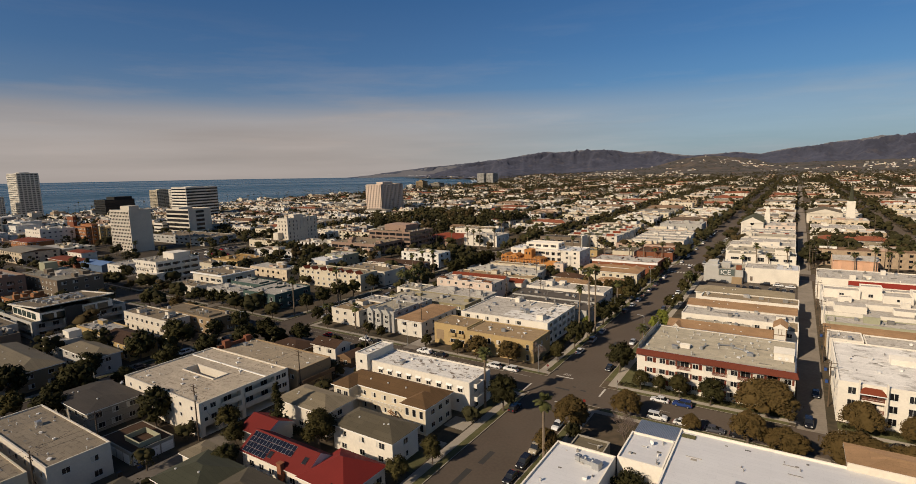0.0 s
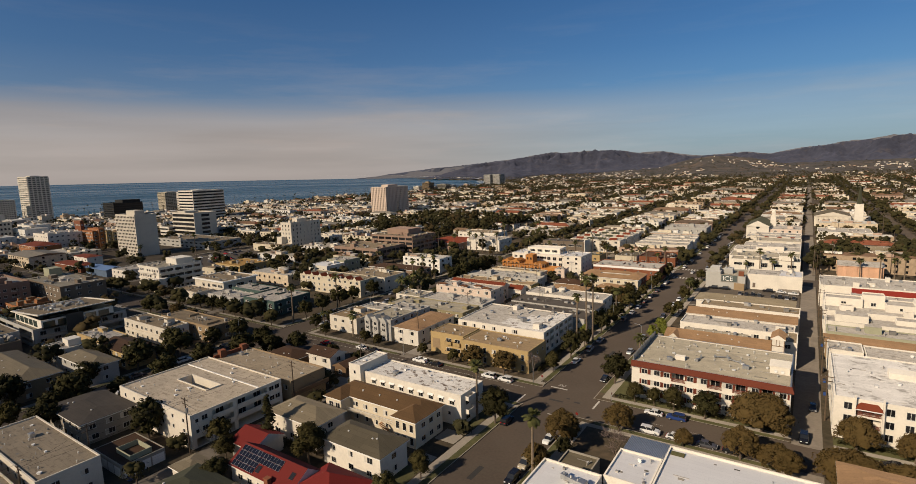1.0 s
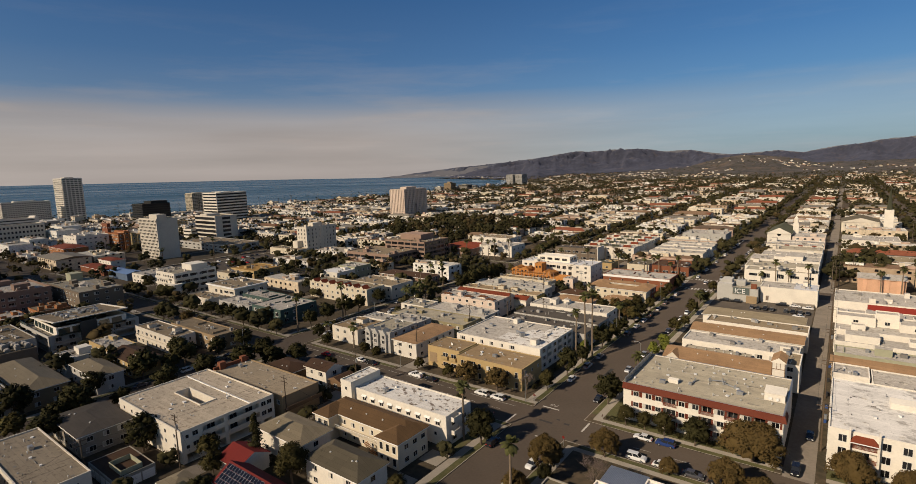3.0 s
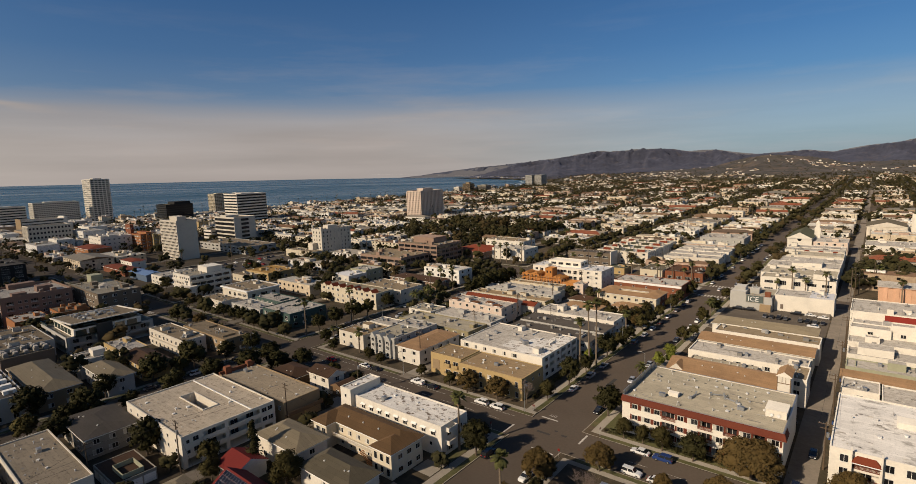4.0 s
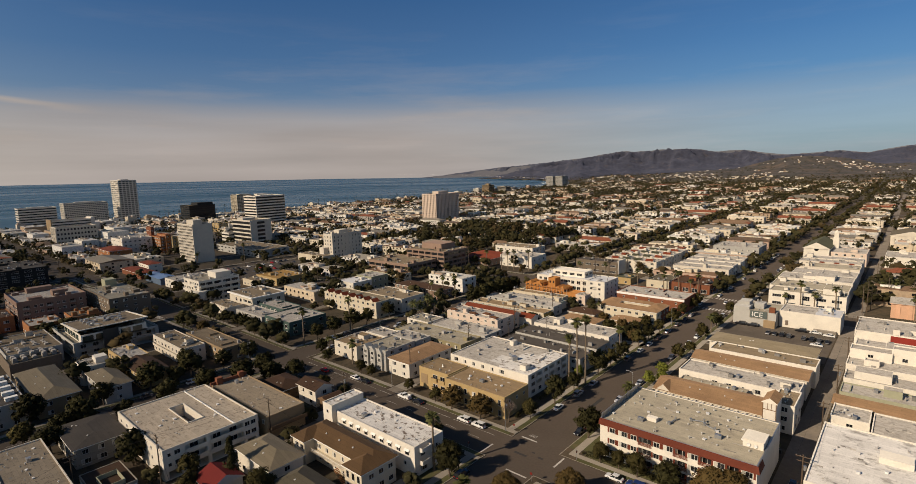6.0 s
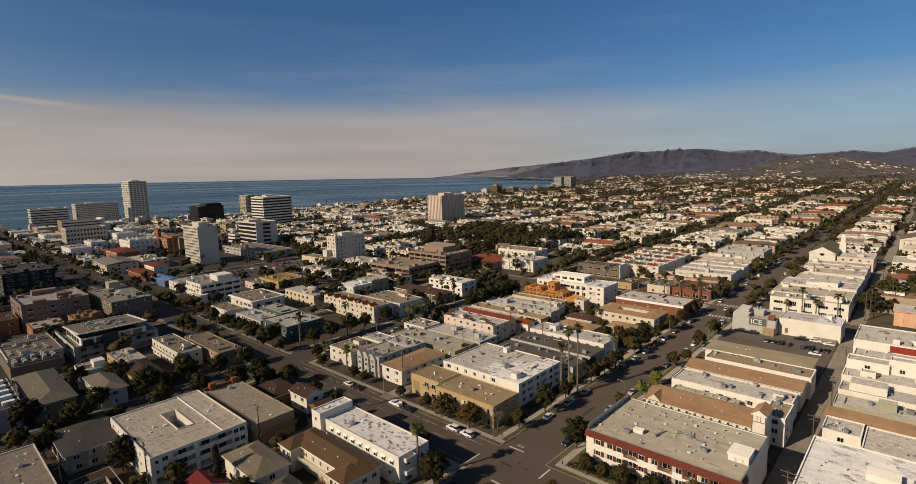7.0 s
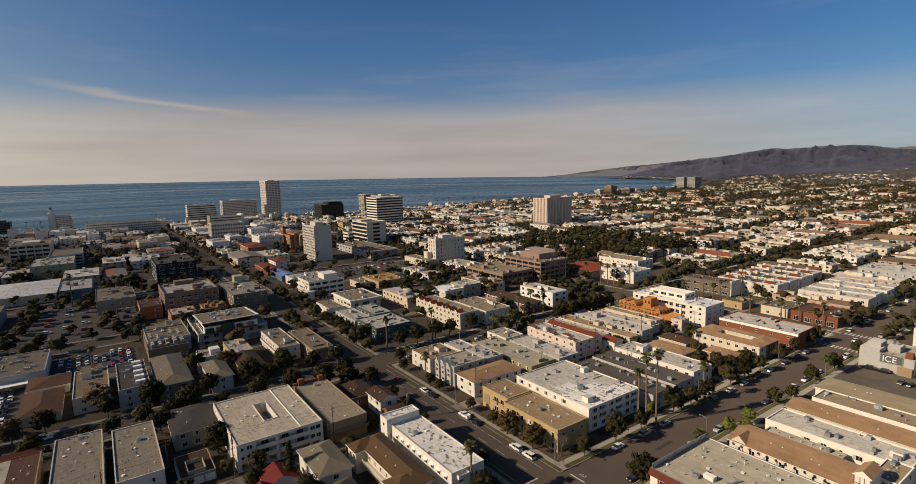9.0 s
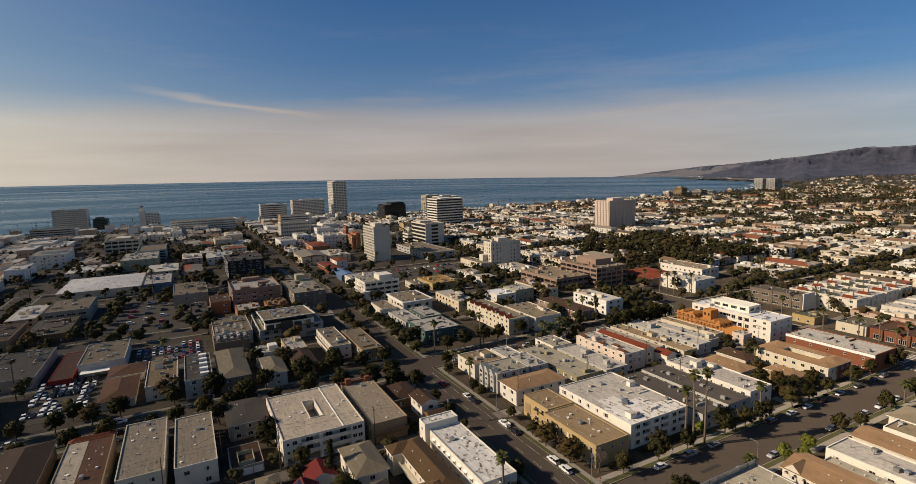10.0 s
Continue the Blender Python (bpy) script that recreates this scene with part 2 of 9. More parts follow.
WALLS = {
    "white": (0.72, 0.68, 0.60), "cream": (0.62, 0.555, 0.43), "ivory": (0.66, 0.61, 0.52), "tan": (0.38, 0.29, 0.19), "yellow": (0.50, 0.385, 0.205),
    "grey": (0.34, 0.33, 0.31), "lightgrey": (0.44, 0.43, 0.40), "dark": (0.07, 0.07, 0.07), "teal": (0.07, 0.12, 0.12), "pink": (0.66, 0.55, 0.46),
    "rose": (0.36, 0.26, 0.22), "brick": (0.26, 0.10, 0.055), "brown": (0.20, 0.13, 0.08), "green": (0.34, 0.31, 0.20), "blue": (0.13, 0.20, 0.34),
    "orange": (0.40, 0.18, 0.08), "red": (0.30, 0.04, 0.03), "sage": (0.40, 0.42, 0.33), "taupe": (0.20, 0.165, 0.135), "mauve": (0.27, 0.19, 0.165), "black": (0.025, 0.027, 0.03), "osb": (0.55, 0.26, 0.08), "peach": (0.74, 0.49, 0.36),
}


for _k, _c in WALLS.items():  # warm, darker shade put into the wall colours: all scaled duller and yellower
    _f = (0.985, 0.965, 0.935) if _k in ("white", "ivory", "cream", "pink", "lightgrey") else (0.87, 0.81, 0.70)
    WALLS[_k] = tuple(v * w for v, w in zip(_c, _f))


def wall_mat(k):
    return material("stucco_" + k, WALLS[k], 0.88, vary=0.10, grain=2.2, patch=0.25, bump=0.12, spread=0.05, stain=0.22, stain_color=tuple(v * 0.55 for v in WALLS[k]))


ROOFS = {
    "white": dict(color=(0.76, 0.735, 0.695), vary=0.05, stain=0.12, stain_color=(0.45, 0.42, 0.38), rough=0.6),
    "worn": dict(color=(0.585, 0.54, 0.47), vary=0.18, stain=0.7, blots=(0.7, 0.53, 0.66), stain_color=(0.16, 0.13, 0.095), rough=0.8),
    "chalk": dict(color=(0.63, 0.60, 0.55), vary=0.16, stain=0.95, blots=(0.55, 0.54, 0.61), stain_color=(0.14, 0.10, 0.07), rough=0.8),
    "sienna": dict(color=(0.155, 0.098, 0.05), vary=0.16, stain=0.3, stain_color=(0.10, 0.06, 0.035), rough=0.95),
    "dust": dict(color=(0.385, 0.345, 0.28), vary=0.14, stain=0.75, blots=(0.9, 0.53, 0.66), stain_color=(0.17, 0.14, 0.11), rough=0.9),
    "grey": dict(color=(0.375, 0.368, 0.325), vary=0.16, stain=0.65, stain_color=(0.16, 0.15, 0.14), rough=0.9),
    "pale": dict(color=(0.415, 0.378, 0.325), vary=0.16, stain=0.75, blots=(0.8, 0.47, 0.68), stain_color=(0.17, 0.15, 0.12), rough=0.8),
    "frost": dict(color=(0.60, 0.57, 0.525), vary=0.16, stain=0.8, blots=(0.3, 0.53, 0.64), stain_color=(0.24, 0.22, 0.19), rough=0.75),
    "maroon": dict(color=(0.088, 0.030, 0.020), vary=0.2, stain=0.3, stain_color=(0.06, 0.03, 0.02), rough=0.9),
    "russet": dict(color=(0.165, 0.078, 0.042), vary=0.22, stain=0.4, stain_color=(0.09, 0.05, 0.03), rough=0.9),
    "gravel": dict(color=(0.27, 0.23, 0.17), vary=0.16, stain=0.7, blots=(0.4, 0.50, 0.68), stain_color=(0.16, 0.13, 0.10), rough=0.95),
    "sand": dict(color=(0.30, 0.235, 0.155), vary=0.14, stain=0.35, stain_color=(0.16, 0.11, 0.07), rough=0.95),
    "brown": dict(color=(0.26, 0.16, 0.085), vary=0.18, stain=0.35, stain_color=(0.12, 0.07, 0.04), rough=0.95),
    "umber": dict(color=(0.085, 0.05, 0.032), vary=0.18, stain=0.3, stain_color=(0.05, 0.03, 0.02), rough=0.95),
    "dark": dict(color=(0.085, 0.080, 0.078), vary=0.2, stain=0.3, stain_color=(0.13, 0.12, 0.11), rough=0.95),
    "slate": dict(color=(0.125, 0.115, 0.088), vary=0.14, stain=0.25, stain_color=(0.09, 0.09, 0.08), rough=0.95),
    "beige": dict(color=(0.265, 0.24, 0.185), vary=0.12, stain=0.3, stain_color=(0.2, 0.18, 0.15), rough=0.95),
    "green": dict(color=(0.08, 0.09, 0.065), vary=0.15, stain=0.2, stain_color=(0.05, 0.05, 0.04), rough=0.95),
    "red": dict(color=(0.17, 0.016, 0.011), vary=0.12, stain=0.15, stain_color=(0.13, 0.02, 0.015), rough=0.85),
    "tile": dict(color=(0.25, 0.06, 0.028), vary=0.25, stain=0.3, stain_color=(0.18, 0.05, 0.03), rough=0.9),
    "ochre": dict(color=(0.42, 0.27, 0.09), vary=0.12, stain=0.3, stain_color=(0.22, 0.14, 0.06), rough=0.9),
    "blue": dict(color=(0.12, 0.20, 0.36), vary=0.12, stain=0.2, stain_color=(0.10, 0.12, 0.18), rough=0.8),
}


for _k, _r in ROOFS.items():  # darker, warmer light put into the roof colours and their stains
    if _k not in ("white", "red", "blue", "pale", "brown", "chalk", "frost"):
        _r["color"] = (_r["color"][0] * 0.78, _r["color"][1] * 0.705, _r["color"][2] * 0.60)
        _r["stain_color"] = tuple(v * k_ for v, k_ in zip(_r["stain_color"], (0.85, 0.78, 0.68)))


def roof_mat(k):
    return material("roofing_" + k, grain=4.0, patch=0.18, bump=0.3, spread=0.06, laps=0.0 if k in ("red", "tile", "blue") else 0.05 if k == "white" else 0.15, **ROOFS[k])


GLASS = material("window_glass", (0.018, 0.018, 0.019), 0.12, vary=0.3, grain=0.8, bump=0.0, spec=0.35, spread=0.5)
FRAME = material("window_frame_paint", (0.62, 0.60, 0.55), 0.6, vary=0.08, bump=0.0)
BLIND = material("window_blind", (0.45, 0.42, 0.36), 0.7, vary=0.15, bump=0.0, spread=0.3)
METAL = material("galvanised_metal", (0.42, 0.42, 0.41), 0.45, 0.7, vary=0.2, bump=0.05)
TRIMW = material("white_trim", (0.74, 0.72, 0.67), 0.7, vary=0.06, bump=0.05)
TRIMR = material("red_painted_metal", (0.165, 0.045, 0.026), 0.8, vary=0.15, bump=0.1, spec=0.1)
WOODP = material("pole_wood", (0.10, 0.07, 0.045), 0.9, vary=0.3, bump=0.3)
ASPHALT = material("asphalt", (0.073, 0.056, 0.042), 0.92, vary=0.20, grain=1.6, patch=0.06, bump=0.25, stain=0.55, stain_color=(0.075, 0.062, 0.048), blots=(0.12, 0.46, 0.72))
LOTM = material("parking_asphalt", (0.078, 0.064, 0.050), 0.92, vary=0.25, grain=1.2, patch=0.08, bump=0.25, stain=0.5, stain_color=(0.13, 0.108, 0.082))
ALLEYM = material("alley_paving", (0.165, 0.140, 0.112), 0.92, vary=0.22, grain=1.2, patch=0.12, bump=0.25, stain=0.5, stain_color=(0.085, 0.08, 0.07))
CONCRETE = material("concrete", (0.25, 0.22, 0.18), 0.9, vary=0.14, grain=2.5, patch=0.3, bump=0.2, stain=0.4, stain_color=(0.18, 0.155, 0.125))
DIRT = material("yard_soil", (0.070, 0.050, 0.032), 0.95, vary=0.4, grain=0.6, patch=0.09, bump=0.3, tint=(0.020, 0.020, 0.011))
LAWN = material("lawn", (0.068, 0.066, 0.026), 0.95, vary=0.35, grain=2.5, patch=0.2, bump=0.4, stain=0.5, stain_color=(0.14, 0.11, 0.06))
PAINT = material("road_paint", (0.45, 0.42, 0.37), 0.8, vary=0.3, grain=2.0, bump=0.05, stain=0.8, stain_color=(0.12, 0.11, 0.09))
RUBBER = material("tyre_rubber", (0.02, 0.02, 0.02), 0.85, vary=0.2, bump=0.0)
CARGLASS = material("car_glass", (0.02, 0.022, 0.025), 0.08, vary=0.1, bump=0.0, spec=0.7)
LAMPW = material("headlamp_lens", (0.7, 0.7, 0.68), 0.15, vary=0.05, bump=0.0)
LAMPR = material("tail_lamp_lens", (0.35, 0.02, 0.02), 0.2, vary=0.05, bump=0.0)
BARK = material("bark", (0.12, 0.09, 0.065), 0.95, vary=0.35, grain=3.0, bump=0.5)
PALMBARK = material("palm_bark", (0.19, 0.145, 0.10), 0.95, vary=0.3, grain=2.0, bump=0.5)
LEAVES = {
    "dark": material("leaves_dark", (0.035, 0.032, 0.012), 0.7, vary=0.45, grain=0.9, patch=0.35, bump=0.0, spec=0.06, spread=0.25),
    "olive": material("leaves_olive", (0.055, 0.046, 0.016), 0.7, vary=0.45, grain=0.9, patch=0.35, bump=0.0, spec=0.06, spread=0.25),
    "rust": material("leaves_rust", (0.088, 0.057, 0.021), 0.75, vary=0.22, grain=0.8, patch=0.3, bump=0.0, spec=0.06, spread=0.12, tint=(0.066, 0.047, 0.017)),
    "lime": material("leaves_lime", (0.15, 0.16, 0.03), 0.7, vary=0.4, grain=0.9, patch=0.4, bump=0.0, spec=0.06, spread=0.15),
    "palm": material("palm_fronds", (0.085, 0.085, 0.03), 0.65, vary=0.45, grain=0.8, patch=0.4, bump=0.0, spec=0.06, spread=0.2),
    "bare": material("bare_twigs", (0.16, 0.12, 0.10), 0.9, vary=0.3, grain=0.9, bump=0.0),
}
SKIRT = material("dry_fronds", (0.22, 0.15, 0.08), 0.9, vary=0.35, grain=1.2, bump=0.0)
SOLAR = material("solar_cells", (0.010, 0.012, 0.022), 0.2, vary=0.3, bump=0.0, spec=0.2)


# ---- mesh helpers ----
class Shape:
    """Gathers faces, then becomes one mesh."""

    def __init__(self):
        self.v, self.f, self.m, self.soft = [], [], [], {}

    def poly(self, pts, m=0):
        i = len(self.v)
        self.v += [tuple(p) for p in pts]
        self.f.append(tuple(range(i, i + len(pts))))
        self.m.append(m)
        return self

    def box(self, x0, x1, y0, y1, z0, z1, m=0, top=None, bottom=True):
        i = len(self.v)
        self.v += [(x0, y0, z0), (x1, y0, z0), (x1, y1, z0), (x0, y1, z0), (x0, y0, z1), (x1, y0, z1), (x1, y1, z1), (x0, y1, z1)]
        fs = [(4, 5, 6, 7), (0, 1, 5, 4), (1, 2, 6, 5), (2, 3, 7, 6), (3, 0, 4, 7)] + ([(3, 2, 1, 0)] if bottom else [])
        self.f += [tuple(i + k for k in f) for f in fs]
        self.m += [m if top is None else top] + [m] * (len(fs) - 1)
        return self

    def tube(self, a, b, r0, r1, n=8, m=0, caps=True):
        a, b = Vector(a), Vector(b)
        d = (b - a).normalized()
        u = d.orthogonal().normalized()
        w = d.cross(u)
        i = len(self.v)
        for c, r in ((a, r0), (b, r1)):
            for k in range(n):
                t = 2 * math.pi * k / n
                self.v.append(tuple(c + u * (r * math.cos(t)) + w * (r * math.sin(t))))
        for k in range(n):
            q = (k + 1) % n
            self.f.append((i + k, i + q, i + n + q, i + n + k))
            self.m.append(m)
        if caps:
            self.f += [tuple(i + n + k for k in range(n)), tuple(i + n - 1 - k for k in range(n))]
            self.m += [m, m]
        return self

    def ring(self, x0, x1, y0, y1, z0, z1, t, m=0):
        """Four walls of thickness t that meet at the corners."""
        i = len(self.v)
        for z in (z0, z1):
            self.v += [(x0, y0, z), (x1, y0, z), (x1, y1, z), (x0, y1, z), (x0 + t, y0 + t, z), (x1 - t, y0 + t, z), (x1 - t, y1 - t, z), (x0 + t, y1 - t, z)]
        for k in range(4):
            q = (k + 1) % 4
            for f in ((k, q, 8 + q, 8 + k), (4 + q, 4 + k, 12 + k, 12 + q), (8 + k, 8 + q, 12 + q, 12 + k), (q, k, 4 + k, 4 + q)):
                self.f.append(tuple(i + c for c in f))
                self.m.append(m)
        return self

    def mesh(self, name, mats):
        me = bpy.data.meshes.new(name)
        me.from_pydata(self.v, [], self.f)
        for mt in mats:
            me.materials.append(mt)
        if len(mats) > 1:
            me.polygons.foreach_set("material_index", self.m)
        if self.soft:  # foliage is lit as rounded clumps
            me.polygons.foreach_set("use_smooth", [True] * len(self.f))
            me.update()
            me.normals_split_custom_set_from_vertices([self.soft.get(i, (0.0, 0.0, 0.0)) for i in range(len(self.v))])
        me.update()
        return me


def part(name, data, parent, mats=None, label="", at=None, turn=0.0, scale=None):
    """A mesh under a thing: from a Shape with its materials, or from a mesh that alike parts share."""
    me = data.mesh(name, mats if isinstance(mats, (list, tuple)) else [mats]) if isinstance(data, Shape) else data
    ob = new(name, me)
    ob.parent = parent
    if at is not None:
        ob.location = at
    if turn:
        ob.rotation_euler = (0, 0, radians(turn))
    if scale is not None:
        ob.scale = scale
    if label:
        ob["label"] = label
    return ob


def thing(name, x, y, z, label, category, group="", turn=0.0):
    ob = new(name)
    ob.empty_display_size = 0.5
    ob.matrix_basis = pose(x, y, z, 0, 0, turn)
    return tagged(ob, label, category, group)


def solid(name, shape, mats, label, category, kind="", group=""):
    return tagged(new(name, shape.mesh(name, mats if isinstance(mats, (list, tuple)) else [mats])), label, category, group, kind)


GZ = 0.13  # height of the yards over the roadway


def window_mesh(name, w, h, bars=1, blind=0.0):
    """A framed window, its glass set back in the frame; it looks towards -y, centred on x, sill at z = 0."""
    s = Shape()
    t = 0.07
    for y in (-0.07, 0.02):
        s.v += [(-w / 2, y, 0), (w / 2, y, 0), (w / 2, y, h), (-w / 2, y, h), (-w / 2 + t, y, t), (w / 2 - t, y, t), (w / 2 - t, y, h - t), (-w / 2 + t, y, h - t)]
    for k in range(4):
        q = (k + 1) % 4
        s.f += [(k, q, 4 + q, 4 + k), (q, k, 8 + k, 8 + q), (4 + k, 4 + q, 12 + q, 12 + k)]
        s.m += [0, 0, 0]
    # glazing: one strip of panes and glazing bars
    cuts = [(-w / 2 + t, 1)]
    for i in range(bars):
        x = -w / 2 + w * (i + 1) / (bars + 1)
        cuts += [(x - 0.035, 0), (x + 0.035, 1)]
    cuts.append((w / 2 - t, 1))
    base = len(s.v)
    for x, _ in cuts:
        s.v += [(x, -0.03, t), (x, -0.03, h - t)]
    for i, ((xa, m_), (xb, _)) in enumerate(zip(cuts, cuts[1:])):
        o = base + 2 * i
        s.f.append((o, o + 2, o + 3, o + 1))
        s.m.append(2 if m_ == 1 and blind and (xa + xb) / 2 < -w / 2 + w * blind else m_)
    s.box(-w / 2 - 0.06, w / 2 + 0.06, -0.13, -0.07, -0.06, 0.02, 0)
    return s.mesh(name, [FRAME, GLASS, BLIND])


WIN = {
    "std": window_mesh("window", 1.5, 1.3), "std2": window_mesh("window", 1.5, 1.3, 1, 0.5), "wide": window_mesh("window", 2.3, 1.4, 2, 0.33), "small": window_mesh("window", 0.9, 1.0, 0),
    "tall": window_mesh("window", 1.1, 1.9, 0), "slider": window_mesh("window", 2.2, 2.0, 1), "shop": window_mesh("window", 3.2, 2.4, 3), "strip": window_mesh("window", 4.2, 1.5, 3),
}
_d = Shape().box(-0.5, 0.5, -0.06, 0.03, 0, 2.05, 0).box(-0.42, 0.42, -0.08, -0.06, 0.1, 1.97, 1)
DOOR = _d.mesh("door", [FRAME, material("door_paint", (0.16, 0.12, 0.09), 0.6, vary=0.2, bump=0.05)])
_d = Shape().box(-1.35, 1.35, -0.05, 0.03, 0, 2.2, 0)
for _i in range(4):
    _d.box(-1.25, 1.25, -0.08, -0.05, 0.08 + _i * 0.53, 0.53 + _i * 0.53, 1)
GARAGE_DOOR = _d.mesh("garage_door", [FRAME, TRIMW])
_v = Shape().tube((0, 0, 0), (0, 0, 0.32), 0.14, 0.14, 8).tube((0, 0, 0.32), (0, 0, 0.46), 0.27, 0.2, 8)
VENT_PIPE = _v.mesh("vent", [material("painted_vent", (0.55, 0.53, 0.48), 0.6, vary=0.2, bump=0.05)])
_v = Shape().box(-0.35, 0.35, -0.35, 0.35, 0, 0.22).box(-0.45, 0.45, -0.45, 0.45, 0.22, 0.34)
VENT_BOX = _v.mesh("vent", [TRIMW])
_v = Shape().box(-0.75, 0.75, -0.5, 0.5, 0.08, 0.95).box(-0.8, -0.7, -0.55, 0.55, 0, 0.08).box(0.7, 0.8, -0.55, 0.55, 0, 0.08).tube((0, 0, 0.95), (0, 0, 1.02), 0.4, 0.4, 10)
AC_UNIT = _v.mesh("air_conditioner", [METAL])
_v = Shape().box(-0.06, 0.06, -0.06, 0.06, 0, 0.6)
for _i in range(8):
    _a, _b = 2 * math.pi * _i / 8, 2 * math.pi * (_i + 1) / 8
    _v.poly([(0, 0.05, 0.6), (0.45 * math.cos(_a), -0.1, 0.6 + 0.45 * math.sin(_a)), (0.45 * math.cos(_b), -0.1, 0.6 + 0.45 * math.sin(_b))])
DISH = _v.mesh("satellite_dish", [TRIMW])


def hip_roof(s, x0, x1, y0, y1, z, rise, over=0.6, gable=False, m=0, m2=1):
    """A pitched roof over a rectangle, ridge along its longer side; gable ends take material m2."""
    x0, x1, y0, y1 = x0 - over, x1 + over, y0 - over, y1 + over
    lx, ly = x1 - x0, y1 - y0
    t = 0.22
    s.box(x0, x1, y0, y1, z - t, z, m2)
    if lx >= ly:
        c, d = (y0 + y1) / 2, 0.0 if gable else min(ly / 2, lx / 2 - 0.2)
        a, b = (x0 + d, c, z + rise), (x1 - d, c, z + rise)
        s.poly([(x0, y0, z), (x1, y0, z), b, a], m).poly([(x1, y1, z), (x0, y1, z), a, b], m)
        s.poly([(x1, y0, z), (x1, y1, z), b], m2 if gable else m).poly([(x0, y1, z), (x0, y0, z), a], m2 if gable else m)
    else:
        c, d = (x0 + x1) / 2, 0.0 if gable else min(lx / 2, ly / 2 - 0.2)
        a, b = (c, y0 + d, z + rise), (c, y1 - d, z + rise)
        s.poly([(x1, y0, z), (x1, y1, z), b, a], m).poly([(x0, y1, z), (x0, y0, z), a, b], m)
        s.poly([(x0, y0, z), (x1, y0, z), a], m2 if gable else m).poly([(x1, y1, z), (x0, y1, z), b], m2 if gable else m)
    return s


TAKEN = []


def clear_of(x0, x1, y0, y1, gap=1.0):
    return all(x1 + gap <= a or x0 - gap >= b or y1 + gap <= c or y0 - gap >= d for a, b, c, d in TAKEN)


def row_of(n, a, b):
    return [a + (b - a) * (i + 0.5) / n for i in range(n)]


def face_windows(th, w2, d2, h, storeys, sides, kind, every, rng, base=0.0, first=0):
    """Windows, storey by storey, on the walls named in sides (s, e, n, w) of a box 2*w2 by 2*d2."""
    fl = (h - base) / storeys
    for sd in sides:
        length = 2 * (w2 if sd in "sn" else d2)
        n = max(1, int((length - 1.5) / every))
        for k in range(first, storeys):
            for u in row_of(n, -length / 2 + 0.6, length / 2 - 0.6):
                kk = kind if isinstance(kind, str) else rng.choice(kind)
                if rng.random() < 0.08:
                    continue
                z = base + k * fl + (0.9 if kk not in ("tall", "slider", "shop") else 0.35)
                if sd == "s":
                    part("window", WIN[kk], th, at=(u, -d2, z))
                elif sd == "n":
                    part("window", WIN[kk], th, at=(u, d2, z), turn=180)
                elif sd == "e":
                    part("window", WIN[kk], th, at=(w2, u, z), turn=90)
                else:
                    part("window", WIN[kk], th, at=(-w2, u, z), turn=-90)


def roof_clutter(th, w2, d2, z, rng, n, ac=1, dish=0):
    spots = []
    for i in range(n + ac + dish):
        for _ in range(12):
            x, y = rng.uniform(-w2 + 1.4, w2 - 1.4), rng.uniform(-d2 + 1.4, d2 - 1.4)
            if all(abs(x - a) + abs(y - b) > 2.0 for a, b in spots):
                break
        spots.append((x, y))
        if i < n:
            part("vent", VENT_PIPE if rng.random() < 0.72 else VENT_BOX, th, at=(x, y, z), turn=rng.uniform(0, 90), scale=[rng.uniform(0.55, 0.95)] * 2 + [rng.uniform(0.7, 1.6)])
        elif i < n + ac:
            part("air_conditioner", AC_UNIT, th, at=(x, y, z), turn=rng.choice((0, 90)))
        else:
            part("satellite_dish", DISH, th, at=(x, y, z), turn=rng.uniform(-40, 40))


MEND = material("roof_mend_felt", (0.30, 0.275, 0.235), 0.9, vary=0.2, bump=0.1, island=True, spread=0.75)
PLANT_GREY = material("roof_plant_paint", (0.30, 0.28, 0.25), 0.7, 0.2, vary=0.2, bump=0.05, island=True, spread=0.45)


def roof_mends(th, w2, d2, z, rng, n):
    """Felt patches, flashings, pads and pipe ends on a near flat roof, too many and small to be told apart."""
    s = Shape()
    for _ in range(n):
        x, y = rng.uniform(-w2 + 0.8, w2 - 0.8), rng.uniform(-d2 + 0.8, d2 - 0.8)
        k = rng.random()
        if k < 0.45:
            a, b = rng.uniform(0.15, 0.6), rng.uniform(0.12, 0.4)
            s.box(x - a, x + a, y - b, y + b, z + 0.004, z + rng.uniform(0.02, 0.05), 0, bottom=False)
        elif k < 0.60:
            ln = rng.uniform(0.8, 3.2)
            if x + ln < w2 - 0.4:
                s.box(x, x + ln, y - 0.05, y + 0.05, z + 0.05, z + 0.15, 1, bottom=False)
        elif k < 0.78:
            a, b = rng.uniform(0.12, 0.3), rng.uniform(0.12, 0.3)
            s.box(x - a, x + a, y - b, y + b, z, z + rng.uniform(0.15, 0.5), 1, bottom=False)
        else:
            r = rng.uniform(0.05, 0.11)
            s.tube((x, y, z), (x, y, z + rng.uniform(0.3, 0.9)), r, r, 6, 1)
    ob = part("roof_mend", s, th, [MEND, PLANT_GREY])
    ob["kind"] = "stuff"


